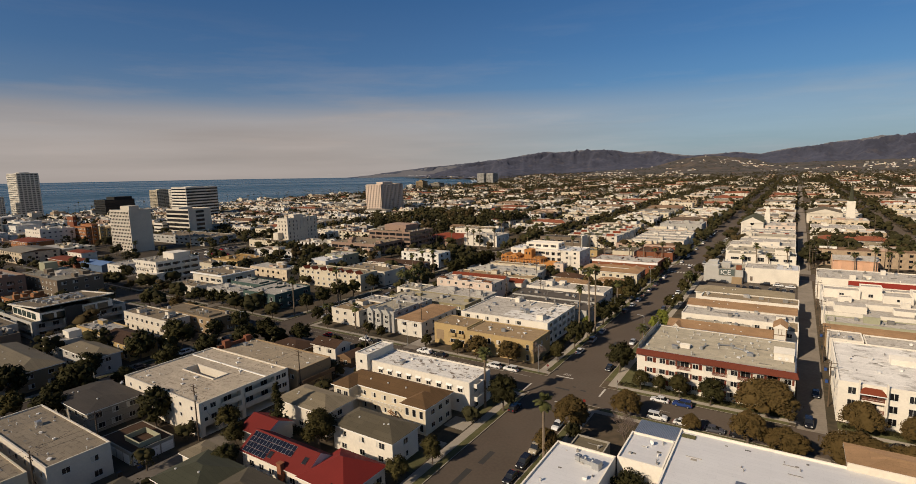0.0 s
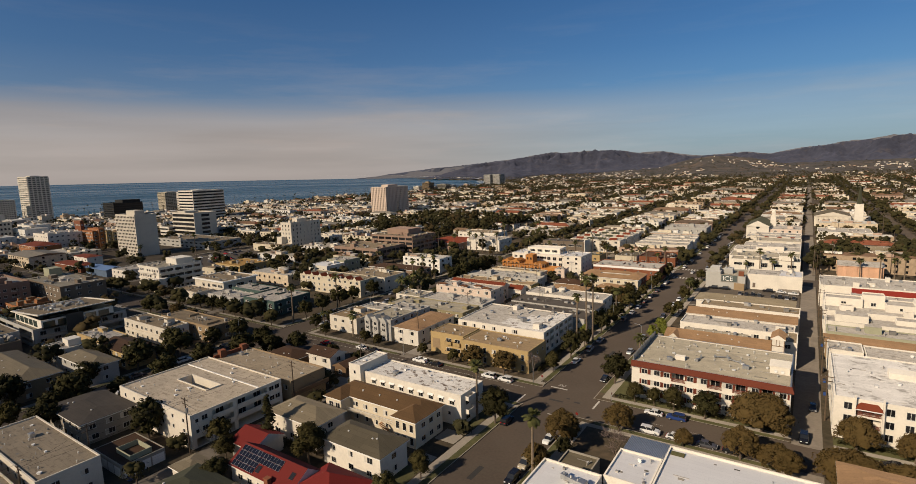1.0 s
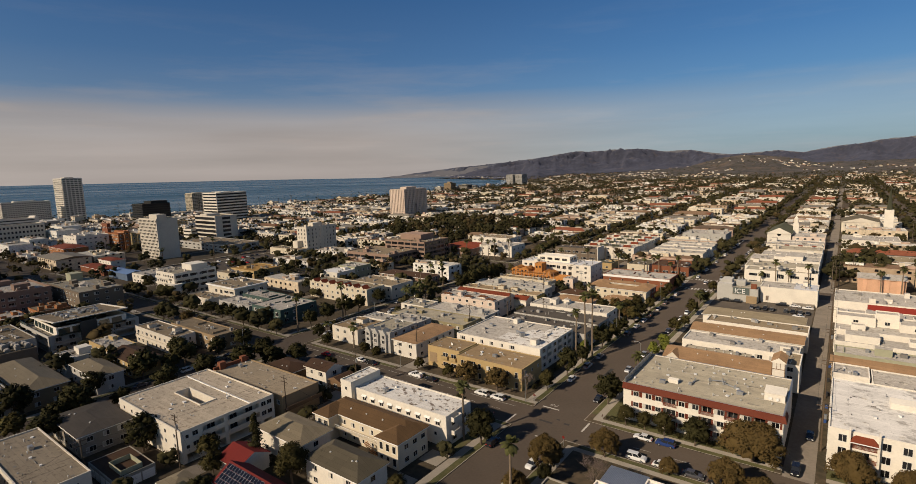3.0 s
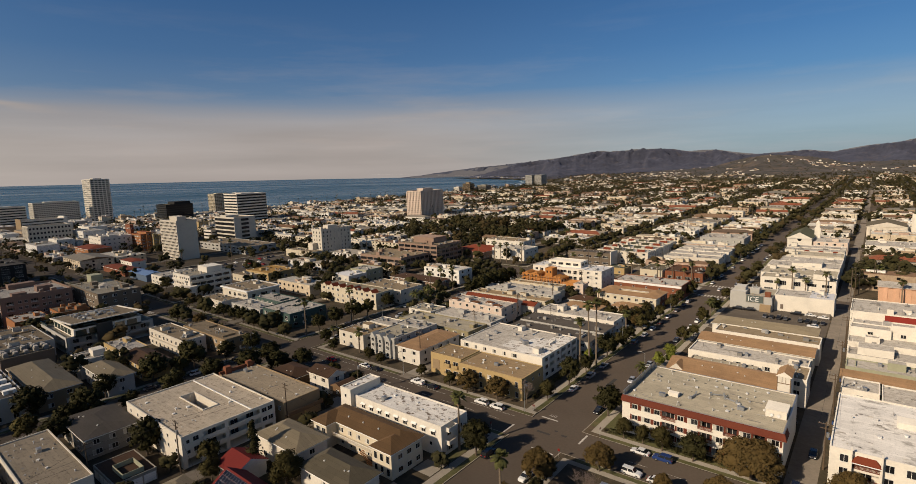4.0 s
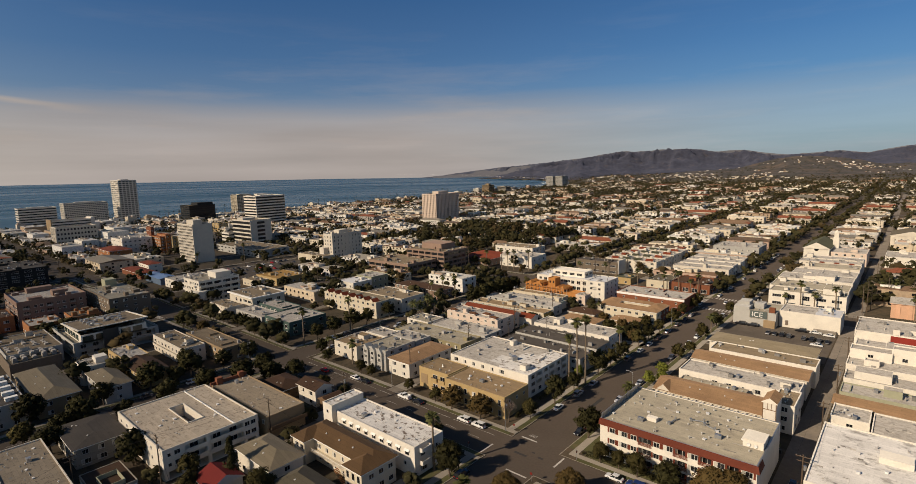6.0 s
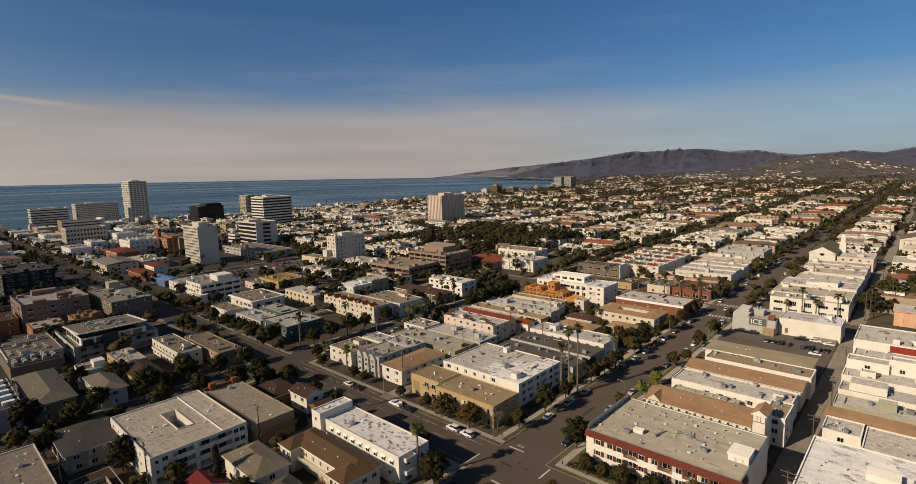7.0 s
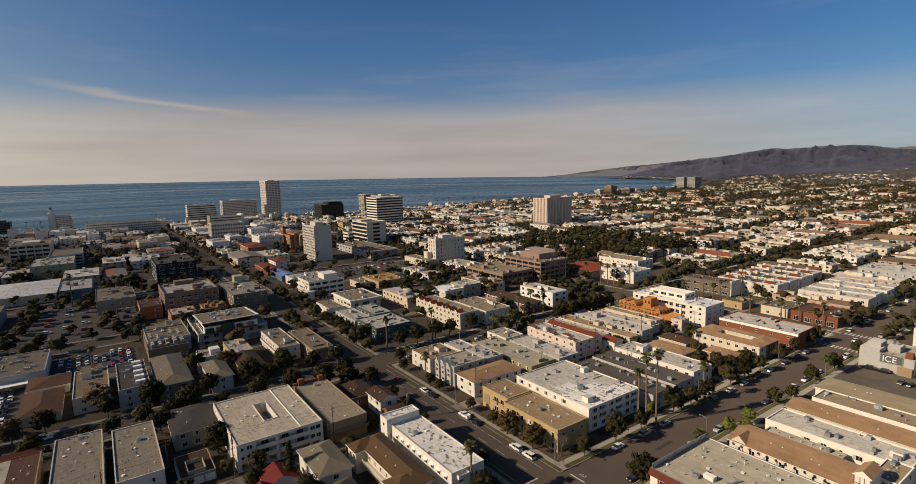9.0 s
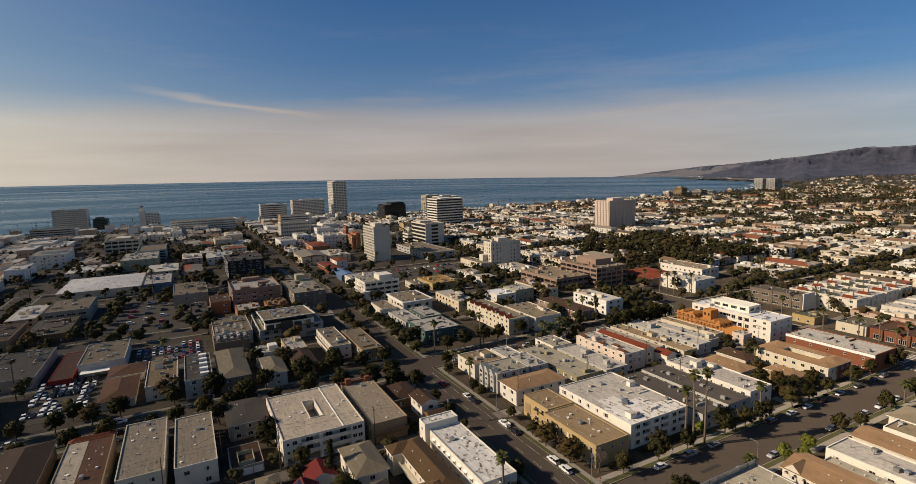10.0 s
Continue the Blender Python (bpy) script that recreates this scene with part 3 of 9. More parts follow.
def roof_jumble(th, w2, d2, z, rng, n, wm, rm):
    """Small plant, pipes, hatches, curbs and stub walls, too small and many to tell apart."""
    s = Shape()
    for _ in range(n):
        x, y = rng.uniform(-w2 + 1, w2 - 1), rng.uniform(-d2 + 1, d2 - 1)
        k = rng.random()
        if k < 0.34:
            a, b, c = rng.uniform(0.3, 0.9), rng.uniform(0.3, 0.8), rng.uniform(0.4, 1.3)
            s.box(x - a, x + a, y - b, y + b, z, z + c, 0, bottom=False)
        elif k < 0.52:
            ln = rng.uniform(1.5, 5)
            e = min(w2 - 0.5, x + ln)
            s.box(x, max(e, x + 0.4), y - 0.13, y + 0.13, z + 0.12, z + 0.36, 0, bottom=False)
        elif k < 0.66:
            ln = min(rng.uniform(1.5, 6), 2 * d2 - 2)
            y0 = rng.uniform(-d2 + 0.6, d2 - 0.6 - ln)
            s.box(x - 0.12, x + 0.12, y0, y0 + ln, z, z + rng.uniform(0.25, 0.9), 1, bottom=False)
        elif k < 0.78:
            a, b = rng.uniform(0.8, 2.2), rng.uniform(0.8, 1.8)
            if abs(x) + a < w2 - 0.4 and abs(y) + b < d2 - 0.4:
                s.box(x - a, x + a, y - b, y + b, z, z + rng.uniform(1.2, 2.4), 1, 2, bottom=False)
        else:
            r = rng.uniform(0.1, 0.25)
            s.tube((x, y, z), (x, y, z + rng.uniform(0.5, 1.4)), r, r, 6, 0)
    ob = part("roof_plant", s, th, [PLANT_GREY, wm, rm])
    ob["kind"] = "stuff"


def building(x0, x1, y0, y1, h, wall="white", roof="grey", kind="flat", storeys=2, sides="se", win=("std", "std2", "wide"), every=4.2, vents=6, ac=1, rise=1.8,
             name="apartment_building", label="", parapet=0.28, band=None, group="", over=0.6, rng=None, first=0, step=False, open_side=""):
    """A plain building on its own lot: walls, roof, windows and what stands on the roof."""
    rng = rng or random.Random(int(x0 * 7 + y0 * 13 + 5000))
    TAKEN.append((x0, x1, y0, y1))
    cx, cy, w2, d2 = (x0 + x1) / 2, (y0 + y1) / 2, (x1 - x0) / 2, (y1 - y0) / 2
    th = thing(name, cx, cy, GZ, label or f"{wall} stucco {name.replace('_', ' ')} with a {kind} {roof} roof", name.split("_")[-1] if "_" in name else name, group)
    wm, rm = wall_mat(wall), roof_mat(roof)
    s = Shape()
    if kind == "flat":
        if not open_side:
            s.ring(-w2, w2, -d2, d2, 0, h + parapet, 0.22, 0)
        for sd, box_ in (("s", (-w2, w2, -d2, -d2 + 0.22)), ("n", (-w2, w2, d2 - 0.22, d2)), ("e", (w2 - 0.22, w2, -d2 + 0.22, d2 - 0.22)), ("w", (-w2, -w2 + 0.22, -d2 + 0.22, d2 - 0.22))):
            if open_side and sd not in open_side:
                s.box(*box_, 0, h + parapet)
        part("wall", s, th, [wm])
        part("roof", Shape().box(-w2 + 0.22, w2 - 0.22, -d2 + 0.22, d2 - 0.22, h - 0.3, h, 0), th, [rm])
        cp = Shape()
        cp.ring(-w2 - 0.04, w2 + 0.04, -d2 - 0.04, d2 + 0.04, h + parapet, h + parapet + 0.06, 0.3, 0)
        part("coping", cp, th, [band or wm])
    else:
        s.ring(-w2, w2, -d2, d2, 0, h, 0.28, 0)
        part("wall", s, th, [wm])
        part("roof", hip_roof(Shape(), -w2, w2, -d2, d2, h + 0.22, rise, over, kind == "gable"), th, [rm, wm if kind == "gable" else TRIMW])
    face_windows(th, w2, d2, h, storeys, sides, win, every, rng, first=first)
    if step and kind == "flat":
        for q in range(rng.choice((1, 1, 2))):
            a, b = w2 * rng.uniform(0.18, 0.42), d2 * rng.uniform(0.35, 0.7)
            u, v = rng.uniform(-w2 + a + 0.4, w2 - a - 0.4), rng.uniform(-d2 + b + 0.4, d2 - b - 0.4) if d2 - b > 0.6 else 0.0
            up = rng.uniform(1.0, 2.8)
            ob = part("upper_storey", Shape().box(u - a, u + a, v - b, v + b, h, h + up, 0), th, [wm])
            part("upper_roof", Shape().box(u - a + 0.15, u + a - 0.15, v - b + 0.15, v + b - 0.15, h + up, h + up + 0.06), ob, [rm])
    if vents:
        if kind == "flat":
            far_off = math.hypot(cx - 80, cy + 127) > 190
            roof_clutter(th, w2, d2, h, rng, 0 if far_off else vents, min(ac, 1) if far_off else ac, 1 if rng.random() < 0.4 else 0)
            if not far_off and min(w2, d2) > 2.5:
                roof_mends(th, w2 - 0.3, d2 - 0.3, h, random.Random(int(cx * 5 + cy * 3)), int(5 + w2 * d2 / 7))
            if far_off and min(w2, d2) > 2.5:
                roof_jumble(th, w2 - 0.3, d2 - 0.3, h, random.Random(int(cx * 5 + cy * 3)), int(6 + w2 * d2 / 14), wm, rm)
        else:
            for i in range(max(2, vents // 2)):
                lx = w2 >= d2
                u = rng.uniform(-0.6, 0.6) * (w2 if lx else d2)
                f = rng.uniform(0.25, 0.6)
                half = d2 if lx else w2
                zz = h + 0.22 + rise * (1 - f) - 0.15
                part("vent", VENT_PIPE, th, at=(u, -half * f, zz) if lx else (half * f, u, zz))
    return th


# ---- ground, sea and hills ----
SEA_Z = -22.0


def smooth(a, b, v):
    t = min(1.0, max(0.0, (v - a) / (b - a)))
    return t * t * (3 - 2 * t)


SHORE = [(1650, -1010), (1900, -1060), (2420, -1290), (2570, -1456), (2745, -1783), (2950, -2237), (3195, -2807), (3235, -3279), (3400, -4300)]


def along(table, v):
    """A value read off a short table of pairs, straight between them."""
    for (a0, b0), (a1, b1) in zip(table, table[1:]):
        if min(a0, a1) <= v <= max(a0, a1):
            return b0 + (b1 - b0) * (v - a0) / (a1 - a0)
    return table[0][1] if abs(v - table[0][0]) < abs(v - table[-1][0]) else table[-1][1]


def coast_x(y):
    """The bluff's edge: straight past the town, then bending out round the bay to the cape."""
    return along(SHORE, y) + 25 * math.sin(y / 420.0) * (1 - smooth(1200, 1900, y))


def land_z(x, y):
    z = 6 * smooth(900, 4200, math.hypot(x, y)) if y > 0 else 0.0
    z += 1.2 * math.sin(x / 260) * math.cos(y / 310) * smooth(700, 1300, math.hypot(x, y))
    d = coast_x(y) - x
    return z - (z + 19) * smooth(0, 22, d) - 8 * smooth(40, 170, d)


xs_g = [-4700, -3600, -2900, -2400, -2000, -1700, -1500, -1350] + list(range(-1250, -960, 12)) + list(range(-950, 700, 60)) + list(range(700, 3200, 250))
xs_g = sorted(set(xs_g) | set(range(-1420, -1250, 24)) | set(range(-3500, -1420, 80)))
ys_g = list(range(-1700, -400, 200)) + list(range(-400, 1600, 50)) + list(range(1600, 3500, 60)) + list(range(3500, 4900, 150))
s = Shape()
s.v = [(x, y, land_z(x, y) - 0.06) for y in ys_g for x in xs_g]
nx = len(xs_g)
s.f = [(j * nx + i, j * nx + i + 1, (j + 1) * nx + i + 1, (j + 1) * nx + i) for j in range(len(ys_g) - 1) for i in range(nx - 1)]
s.m = [0] * len(s.f)
GROUNDM = material("town_ground", (0.075, 0.060, 0.042), 0.95, vary=0.4, grain=0.05, patch=0.012, bump=0.1, tint=(0.022, 0.023, 0.012))
solid("ground", s, [GROUNDM], "dry earth and planting between the streets of a seaside town", "ground", "structure")

s = Shape()
radii = [0, 500, 800, 1000, 1200, 1500, 1900, 2400, 3000, 3600, 4200, 4850]
ANG = [radians(20 + 2.5 * k) for k in range(60)]


# rim height by bearing, fitted to the horizon line in the camera's view
SEA_RIM = [(0, 8), (40, 12), (46, 16), (55, 30), (70, 48), (80, 60), (101, 80), (170, 95)]


def sea_z(r, az=70.0):
    """The sheet is bent up towards its rim, so that its edge meets the horizon seen from the camera."""
    for (a0, z0), (a1, z1) in zip(SEA_RIM, SEA_RIM[1:]):
        if a0 <= az <= a1:
            rim = z0 + (z1 - z0) * (az - a0) / (a1 - a0)
            break
    else:
        rim = 8.0
    return SEA_Z + (rim - SEA_Z) * (max(0.0, r - 1100) / 3750) ** 1.25


for r in radii:
    for a in ANG:
        s.v.append((80 - math.sin(a) * r, -125 + math.cos(a) * r, sea_z(r, math.degrees(a))))
na = len(ANG)
s.f = [(i * na + k + 1, i * na + k, (i + 1) * na + k, (i + 1) * na + k + 1) for i in range(len(radii) - 1) for k in range(na - 1)]
s.m = [0] * len(s.f)
sea_m = bpy.data.materials.new("sea_water")
sea_m.use_nodes = True
n, l = sea_m.node_tree.nodes, sea_m.node_tree.links
b = n["Principled BSDF"]
b.inputs["Roughness"].default_value, b.inputs["IOR"].default_value = 0.32, 1.33
tc, mp, ns = n.new("ShaderNodeTexCoord"), n.new("ShaderNodeMapping"), n.new("ShaderNodeTexNoise")
# bands follow the distance from the viewpoint, so they look level from the camera
mp.inputs["Location"].default_value = (-80, 125, 22)
rng_n, far_n, way_n, cmb = n.new("ShaderNodeVectorMath"), n.new("ShaderNodeMath"), n.new("ShaderNodeVectorMath"), n.new("ShaderNodeVectorMath")
rng_n.operation, way_n.operation = "LENGTH", "NORMALIZE"
l.new(tc.outputs["Object"], mp.inputs["Vector"])
l.new(mp.outputs[0], rng_n.inputs[0])
l.new(mp.outputs[0], way_n.inputs[0])
far_n.operation = "MULTIPLY"
far_n.inputs[1].default_value = 0.0065
l.new(rng_n.outputs["Value"], far_n.inputs[0])
cmb.operation = "MULTIPLY_ADD"
cmb.inputs[1].default_value = (1.6, 1.6, 0.0)
l.new(way_n.outputs[0], cmb.inputs[0])
up_n = n.new("ShaderNodeCombineXYZ")
l.new(far_n.outputs[0], up_n.inputs["Z"])
l.new(up_n.outputs[0], cmb.inputs[2])
ns.inputs["Scale"].default_value, ns.inputs["Detail"].default_value, ns.inputs["Roughness"].default_value = 1.0, 7.0, 0.6
l.new(cmb.outputs[0], ns.inputs["Vector"])
gl = n.new("ShaderNodeMapRange")
gl.inputs["From Min"].default_value, gl.inputs["From Max"].default_value, gl.inputs["To Min"].default_value, gl.inputs["To Max"].default_value = 0.35, 0.7, 0.36, 0.16
l.new(ns.outputs["Fac"], gl.inputs["Value"])
l.new(gl.outputs[0], b.inputs["Roughness"])
cr = n.new("ShaderNodeValToRGB")
cr.color_ramp.elements[0].position, cr.color_ramp.elements[0].color = 0.30, (0.009, 0.048, 0.064, 1)
cr.color_ramp.elements[1].position, cr.color_ramp.elements[1].color = 0.74, (0.023, 0.084, 0.104, 1)
l.new(ns.outputs["Fac"], cr.inputs["Fac"])
l.new(cr.outputs[0], b.inputs["Base Color"])
rip = n.new("ShaderNodeTexNoise")
rip.inputs["Scale"].default_value, rip.inputs["Detail"].default_value = 0.09, 6.0
bp = n.new("ShaderNodeBump")
bp.inputs["Strength"].default_value, bp.inputs["Distance"].default_value = 0.5, 1.2
l.new(tc.outputs["Object"], rip.inputs["Vector"])
l.new(rip.outputs["Fac"], bp.inputs["Height"])
l.new(bp.outputs[0], b.inputs["Normal"])
solid("water", s, [sea_m], "calm blue ocean with faint bands ringed round the viewpoint", "sea", "structure")

# beach and lines of surf
BEACH = material("beach_sand", (0.36, 0.30, 0.22), 0.95, vary=0.15, grain=0.2, patch=0.02, bump=0.1)
s = Shape()
yy = list(range(-1500, 2400, 100)) + list(range(2400, 3240, 40))
for a, c in zip(yy, yy[1:]):
    za = [-17.5, -21.6]
    s.poly([(coast_x(a) - 120, a, za[1]), (coast_x(a) - 24, a, za[0]), (coast_x(c) - 24, c, za[0]), (coast_x(c) - 120, c, za[1])])
solid("beach", s, [BEACH], "wide pale sand beach below the bluff", "beach", "structure")
FOAM = material("surf_foam", (0.75, 0.75, 0.73), 0.9, vary=0.1, bump=0.0)
rngs = random.Random(5)
s = Shape()
for row, dist in enumerate((128, 150, 176, 205)):
    y = -1200
    while y < 3300:
        ln = rngs.uniform(40, 160)
        if rngs.random() < 0.7:
            w = rngs.uniform(1.5, 4.5)
            pts = [y + ln * k / 5 for k in range(6)]
            wob = [rngs.uniform(-4, 4) for _ in pts]
            for k in range(5):
                wa, wb = w * math.sin(math.pi * k / 5) + 0.3, w * math.sin(math.pi * (k + 1) / 5) + 0.3
                xa, xb = coast_x(pts[k]) - dist + wob[k], coast_x(pts[k + 1]) - dist + wob[k + 1]
                za, zb = sea_z(math.hypot(xa - 80, pts[k] + 125)) + 0.25, sea_z(math.hypot(xb - 80, pts[k + 1] + 125)) + 0.25
                s.poly([(xa - wa, pts[k], za), (xa + wa, pts[k], za), (xb + wb, pts[k + 1], zb), (xb - wb, pts[k + 1], zb)])
        y += ln + rngs.uniform(10, 80)
solid("surf", s, [FOAM], "thin broken lines of white surf", "surf", "stuff")

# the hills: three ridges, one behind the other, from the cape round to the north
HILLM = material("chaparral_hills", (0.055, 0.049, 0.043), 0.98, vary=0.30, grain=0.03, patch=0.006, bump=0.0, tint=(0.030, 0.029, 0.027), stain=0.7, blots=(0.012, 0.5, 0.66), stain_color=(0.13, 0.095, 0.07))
# distance haze is put into these three base colours: bluer and paler than HILLM
HILLF = material("haze_tinted_hills", (0.050, 0.053, 0.076), 0.98, vary=0.2, grain=0.05, patch=0.008, bump=0.0, tint=(0.030, 0.033, 0.050), stain=0.5, stain_color=(0.10, 0.085, 0.085), blots=(0.014, 0.54, 0.68))
HILLB = material("haze_tinted_crest", (0.115, 0.115, 0.128), 0.98, vary=0.18, grain=0.04, patch=0.006, bump=0.0, stain=0.5, stain_color=(0.22, 0.20, 0.19))
CAPEM = material("haze_tinted_cape", (0.066, 0.074, 0.104), 0.98, vary=0.3, grain=0.03, patch=0.008, bump=0.0, stain=0.3, stain_color=(0.17, 0.13, 0.10))
SKYLINE = [(50, -1.2), (46, -0.75), (43, -0.55), (41.5, -0.35), (37, 0.10), (34, 0.30), (30.3, 0.62), (27.0, 0.95), (25.5, 1.22), (23.9, 1.42), (22.2, 1.32), (20.6, 1.40), (17.9, 1.46), (16.4, 1.3), (15.3, 1.04),
           (12.8, 1.12), (11.4, 0.85), (9.8, 0.58), (7.5, 0.56), (5.3, 0.74), (3.3, 0.46), (1.3, 0.86), (-0.9, 1.06), (-4.7, 1.54), (-8, 1.72), (-20, 2.1), (-40, 1.8)]
HC = Vector((78, -127, 75))


def skyline(az):
    return along(SKYLINE, az)


HILL_HOMES, HILL_TREES = [], []
hill_rng = random.Random(77)
FOOT = [(47, 4780), (45, 4700), (41, 4400), (37, 3850), (33, 3420), (29.7, 3100), (28, 2900), (27, 3300), (24, 3850), (-40, 3850)]


def terrain(name, r_foot, r_top, az0, az1, crest, mat, label, seed, steps, rows, rough=0.6, size=520.0, curve=1.25, settled=0.0):
    """Hills rising from their foot to a crest that is seen at a given height over the horizon, cut by branching valleys."""
    cols, tops = [], []
    for i in range(steps + 1):
        az = az0 + (az1 - az0) * i / steps
        a = radians(az)
        r0 = r_foot(az)
        x0, y0 = HC.x - math.sin(a) * r0, HC.y + math.cos(a) * r0
        foot = max(land_z(x0, y0), sea_z(r0, az) if az > 26 else -30.0) - 1.0
        col, best = [], -9.0
        for j in range(rows + 1):
            f = j / rows
            r = r0 + (r_top - r0) * f
            x, y = HC.x - math.sin(a) * r, HC.y + math.cos(a) * r
            wx, wy = x + 130 * noise.noise((x / 600, y / 600, seed)), y + 130 * noise.noise((x / 600, y / 600, seed + 9))
            v, amp, k, prev = 0.0, 0.55, 1.0 / size, 1.0
            for o in range(5):
                n_ = max(0.0, 1.0 - abs(noise.noise((wx * k, wy * k, seed + 3.1 * o)))) ** 2.2
                v += n_ * amp * prev
                prev = min(1.0, 0.35 + n_)
                amp, k = amp * 0.55, k * 2.05
            h = (f ** curve) * (1 - rough + rough * v * 1.15) + 0.05 * rough * v * smooth(0, 0.1, f)
            col.append((x, y, r, h))
            best = max(best, h)
        want = HC.z + r_top * math.tan(radians(crest(az))) - foot
        cols.append((col, foot))
        tops.append(want / max(best, 0.05))
    s = Shape()
    for i, (col, foot) in enumerate(cols):
        near = tops[max(0, i - 4):i + 5]
        k = 0.55 * tops[i] + 0.45 * sum(near) / len(near)
        for j, (x, y, r, h) in enumerate(col):
            z = foot + h * k
            s.v.append((x, y, z))
            if settled and 0.02 < j / rows < 0.97:
                town = noise.noise((x / 330, y / 330, 4.0)) + 0.55 * noise.noise((x / 90, y / 90, 7.0))
                if town > 0.12 and hill_rng.random() < settled:
                    HILL_HOMES.append((x + hill_rng.uniform(-6, 6), y, z))
                elif hill_rng.random() < settled * 0.9:
                    HILL_TREES.append((x + hill_rng.uniform(-6, 6), y, z))
    w = rows + 1
    flip = az1 > az0
    s.f = [((i + 1) * w + j, i * w + j, i * w + j + 1, (i + 1) * w + j + 1) if not flip else (i * w + j, (i + 1) * w + j, (i + 1) * w + j + 1, i * w + j + 1) for i in range(steps) for j in range(rows)]
    s.f = [f[::-1] for f in s.f] if flip else s.f
    s.m = [0] * len(s.f)
    ob = solid(name, s, [mat], label, "hill", "structure")
    ob.data.polygons.foreach_set("use_smooth", [True] * len(ob.data.polygons))
    return ob


SPUR = [(60, -1.6), (38.7, -1.0), (37.2, -0.72), (35.1, -0.36), (33.6, 0.0), (32.2, 0.36), (31.0, 0.62), (30, 3.0), (-60, 3.0)]
KNOLLS = [(26, -1.3), (20, -1.05), (17.6, -0.82), (13.1, -0.62), (11.2, -0.08), (9.8, 0.20), (8.4, 0.40), (6.2, 0.25), (4.0, -0.05), (2.4, -0.5), (0, -0.5), (-5, -0.42), (-15, -0.3), (-40, -0.3)]
terrain("backdrop_ridge", lambda a: along(FOOT, a), 4700, 47, -40, lambda a: min(skyline(a) - 0.04 - 0.14 * smooth(-0.1, 0.5, noise.noise((a * 0.33, 3, 0))) + 0.03 * noise.noise((a * 4.1, 8, 0)), along(SPUR, a)), HILLF, "mountain ridge above the bay in haze-tinted blue-grey", 1.5, 800, 60, 0.74, 270.0, 1.4)
terrain("backdrop_crest", lambda a: 4560, 4840, 44, -40, lambda a: skyline(a) + 0.09 * noise.noise((a * 0.62, 3, 0)) + 0.05 * noise.noise((a * 1.7, 3, 0)) + 0.03 * noise.noise((a * 5.1, 8, 0)), HILLB, "crest behind the ridge in paler haze-tinted grey", 2.6, 420, 8, 0.25)
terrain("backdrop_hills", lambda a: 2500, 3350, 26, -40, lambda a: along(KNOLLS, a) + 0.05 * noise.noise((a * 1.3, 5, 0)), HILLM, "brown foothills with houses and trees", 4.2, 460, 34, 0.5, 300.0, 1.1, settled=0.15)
terrain("backdrop_cape", lambda a: 4700, 4830, 47, 29, lambda a: skyline(a) + 0.03 * noise.noise((a * 2.3, 8, 0)), CAPEM, "low bluffs running out to a cape in haze-tinted blue", 8.1, 260, 12, 0.5, 110.0, 0.7)

# ---- streets and blocks ----
STREETS = [(-971.5, -957.0), (-850, -837), (-728, -715), (-606.5, -593.5), (-485, -472), (-363, -350), (-240, -227), (-118.5, -105.5), (2.0, 17.5), (125, 138), (247, 260), (369, 382)]
ALLEYS = {8: (64.0, 70.0), 7: (-53.0, -47.2)}
AVENUES = [(-420, -407), (-222, -209), (-18.5, -6.0), (172.5, 190.0), (377, 390), (577, 590), (777, 790), (977, 990), (1177, 1190), (1377, 1390), (1577, 1590), (1777, 1790), (1977, 1990)]
EYE = Vector((80, -127))


def in_wedge(x, y, lo=-16, hi=109):
    az = math.degrees(math.atan2(-(x - 115), y + 165))
    return lo < az < hi


def flat(z, x0, x1, y0, y1, s=None):
    return (s or Shape()).poly([(x0, y0, z), (x1, y0, z), (x1, y1, z), (x0, y1, z)])


solid("road", flat(0.0, -971, 420, -430, 1990), [ASPHALT], "worn grey asphalt streets and avenues", "road", "structure")
HALVES = []
far_alley = Shape()
for i in range(len(STREETS) - 1):
    bx0, bx1 = STREETS[i][1], STREETS[i + 1][0]
    a0, a1 = ALLEYS.get(i, ((bx0 + bx1) / 2 - 3, (bx0 + bx1) / 2 + 3))
    for j in range(len(AVENUES) - 1):
        by0, by1 = AVENUES[j][1], AVENUES[j + 1][0]
        if not in_wedge((bx0 + bx1) / 2, (by0 + by1) / 2, -26, 118):
            continue
        if by0 > 560:
            flat(0.015, a0, a1, by0 - 0.4, by1 + 0.4, far_alley)
        else:
            solid("alley", flat(0.015, a0, a1, by0 - 0.4, by1 + 0.4), [ALLEYM], "patched concrete service alley behind the lots", "alley", "structure")
        HALVES.append((bx0, a0, by0, by1, "w", i, j))
        HALVES.append((a1, bx1, by0, by1, "e", i, j))

solid("far_alleys", far_alley, [ALLEYM], "service alleys of the distant blocks", "alley", "stuff")


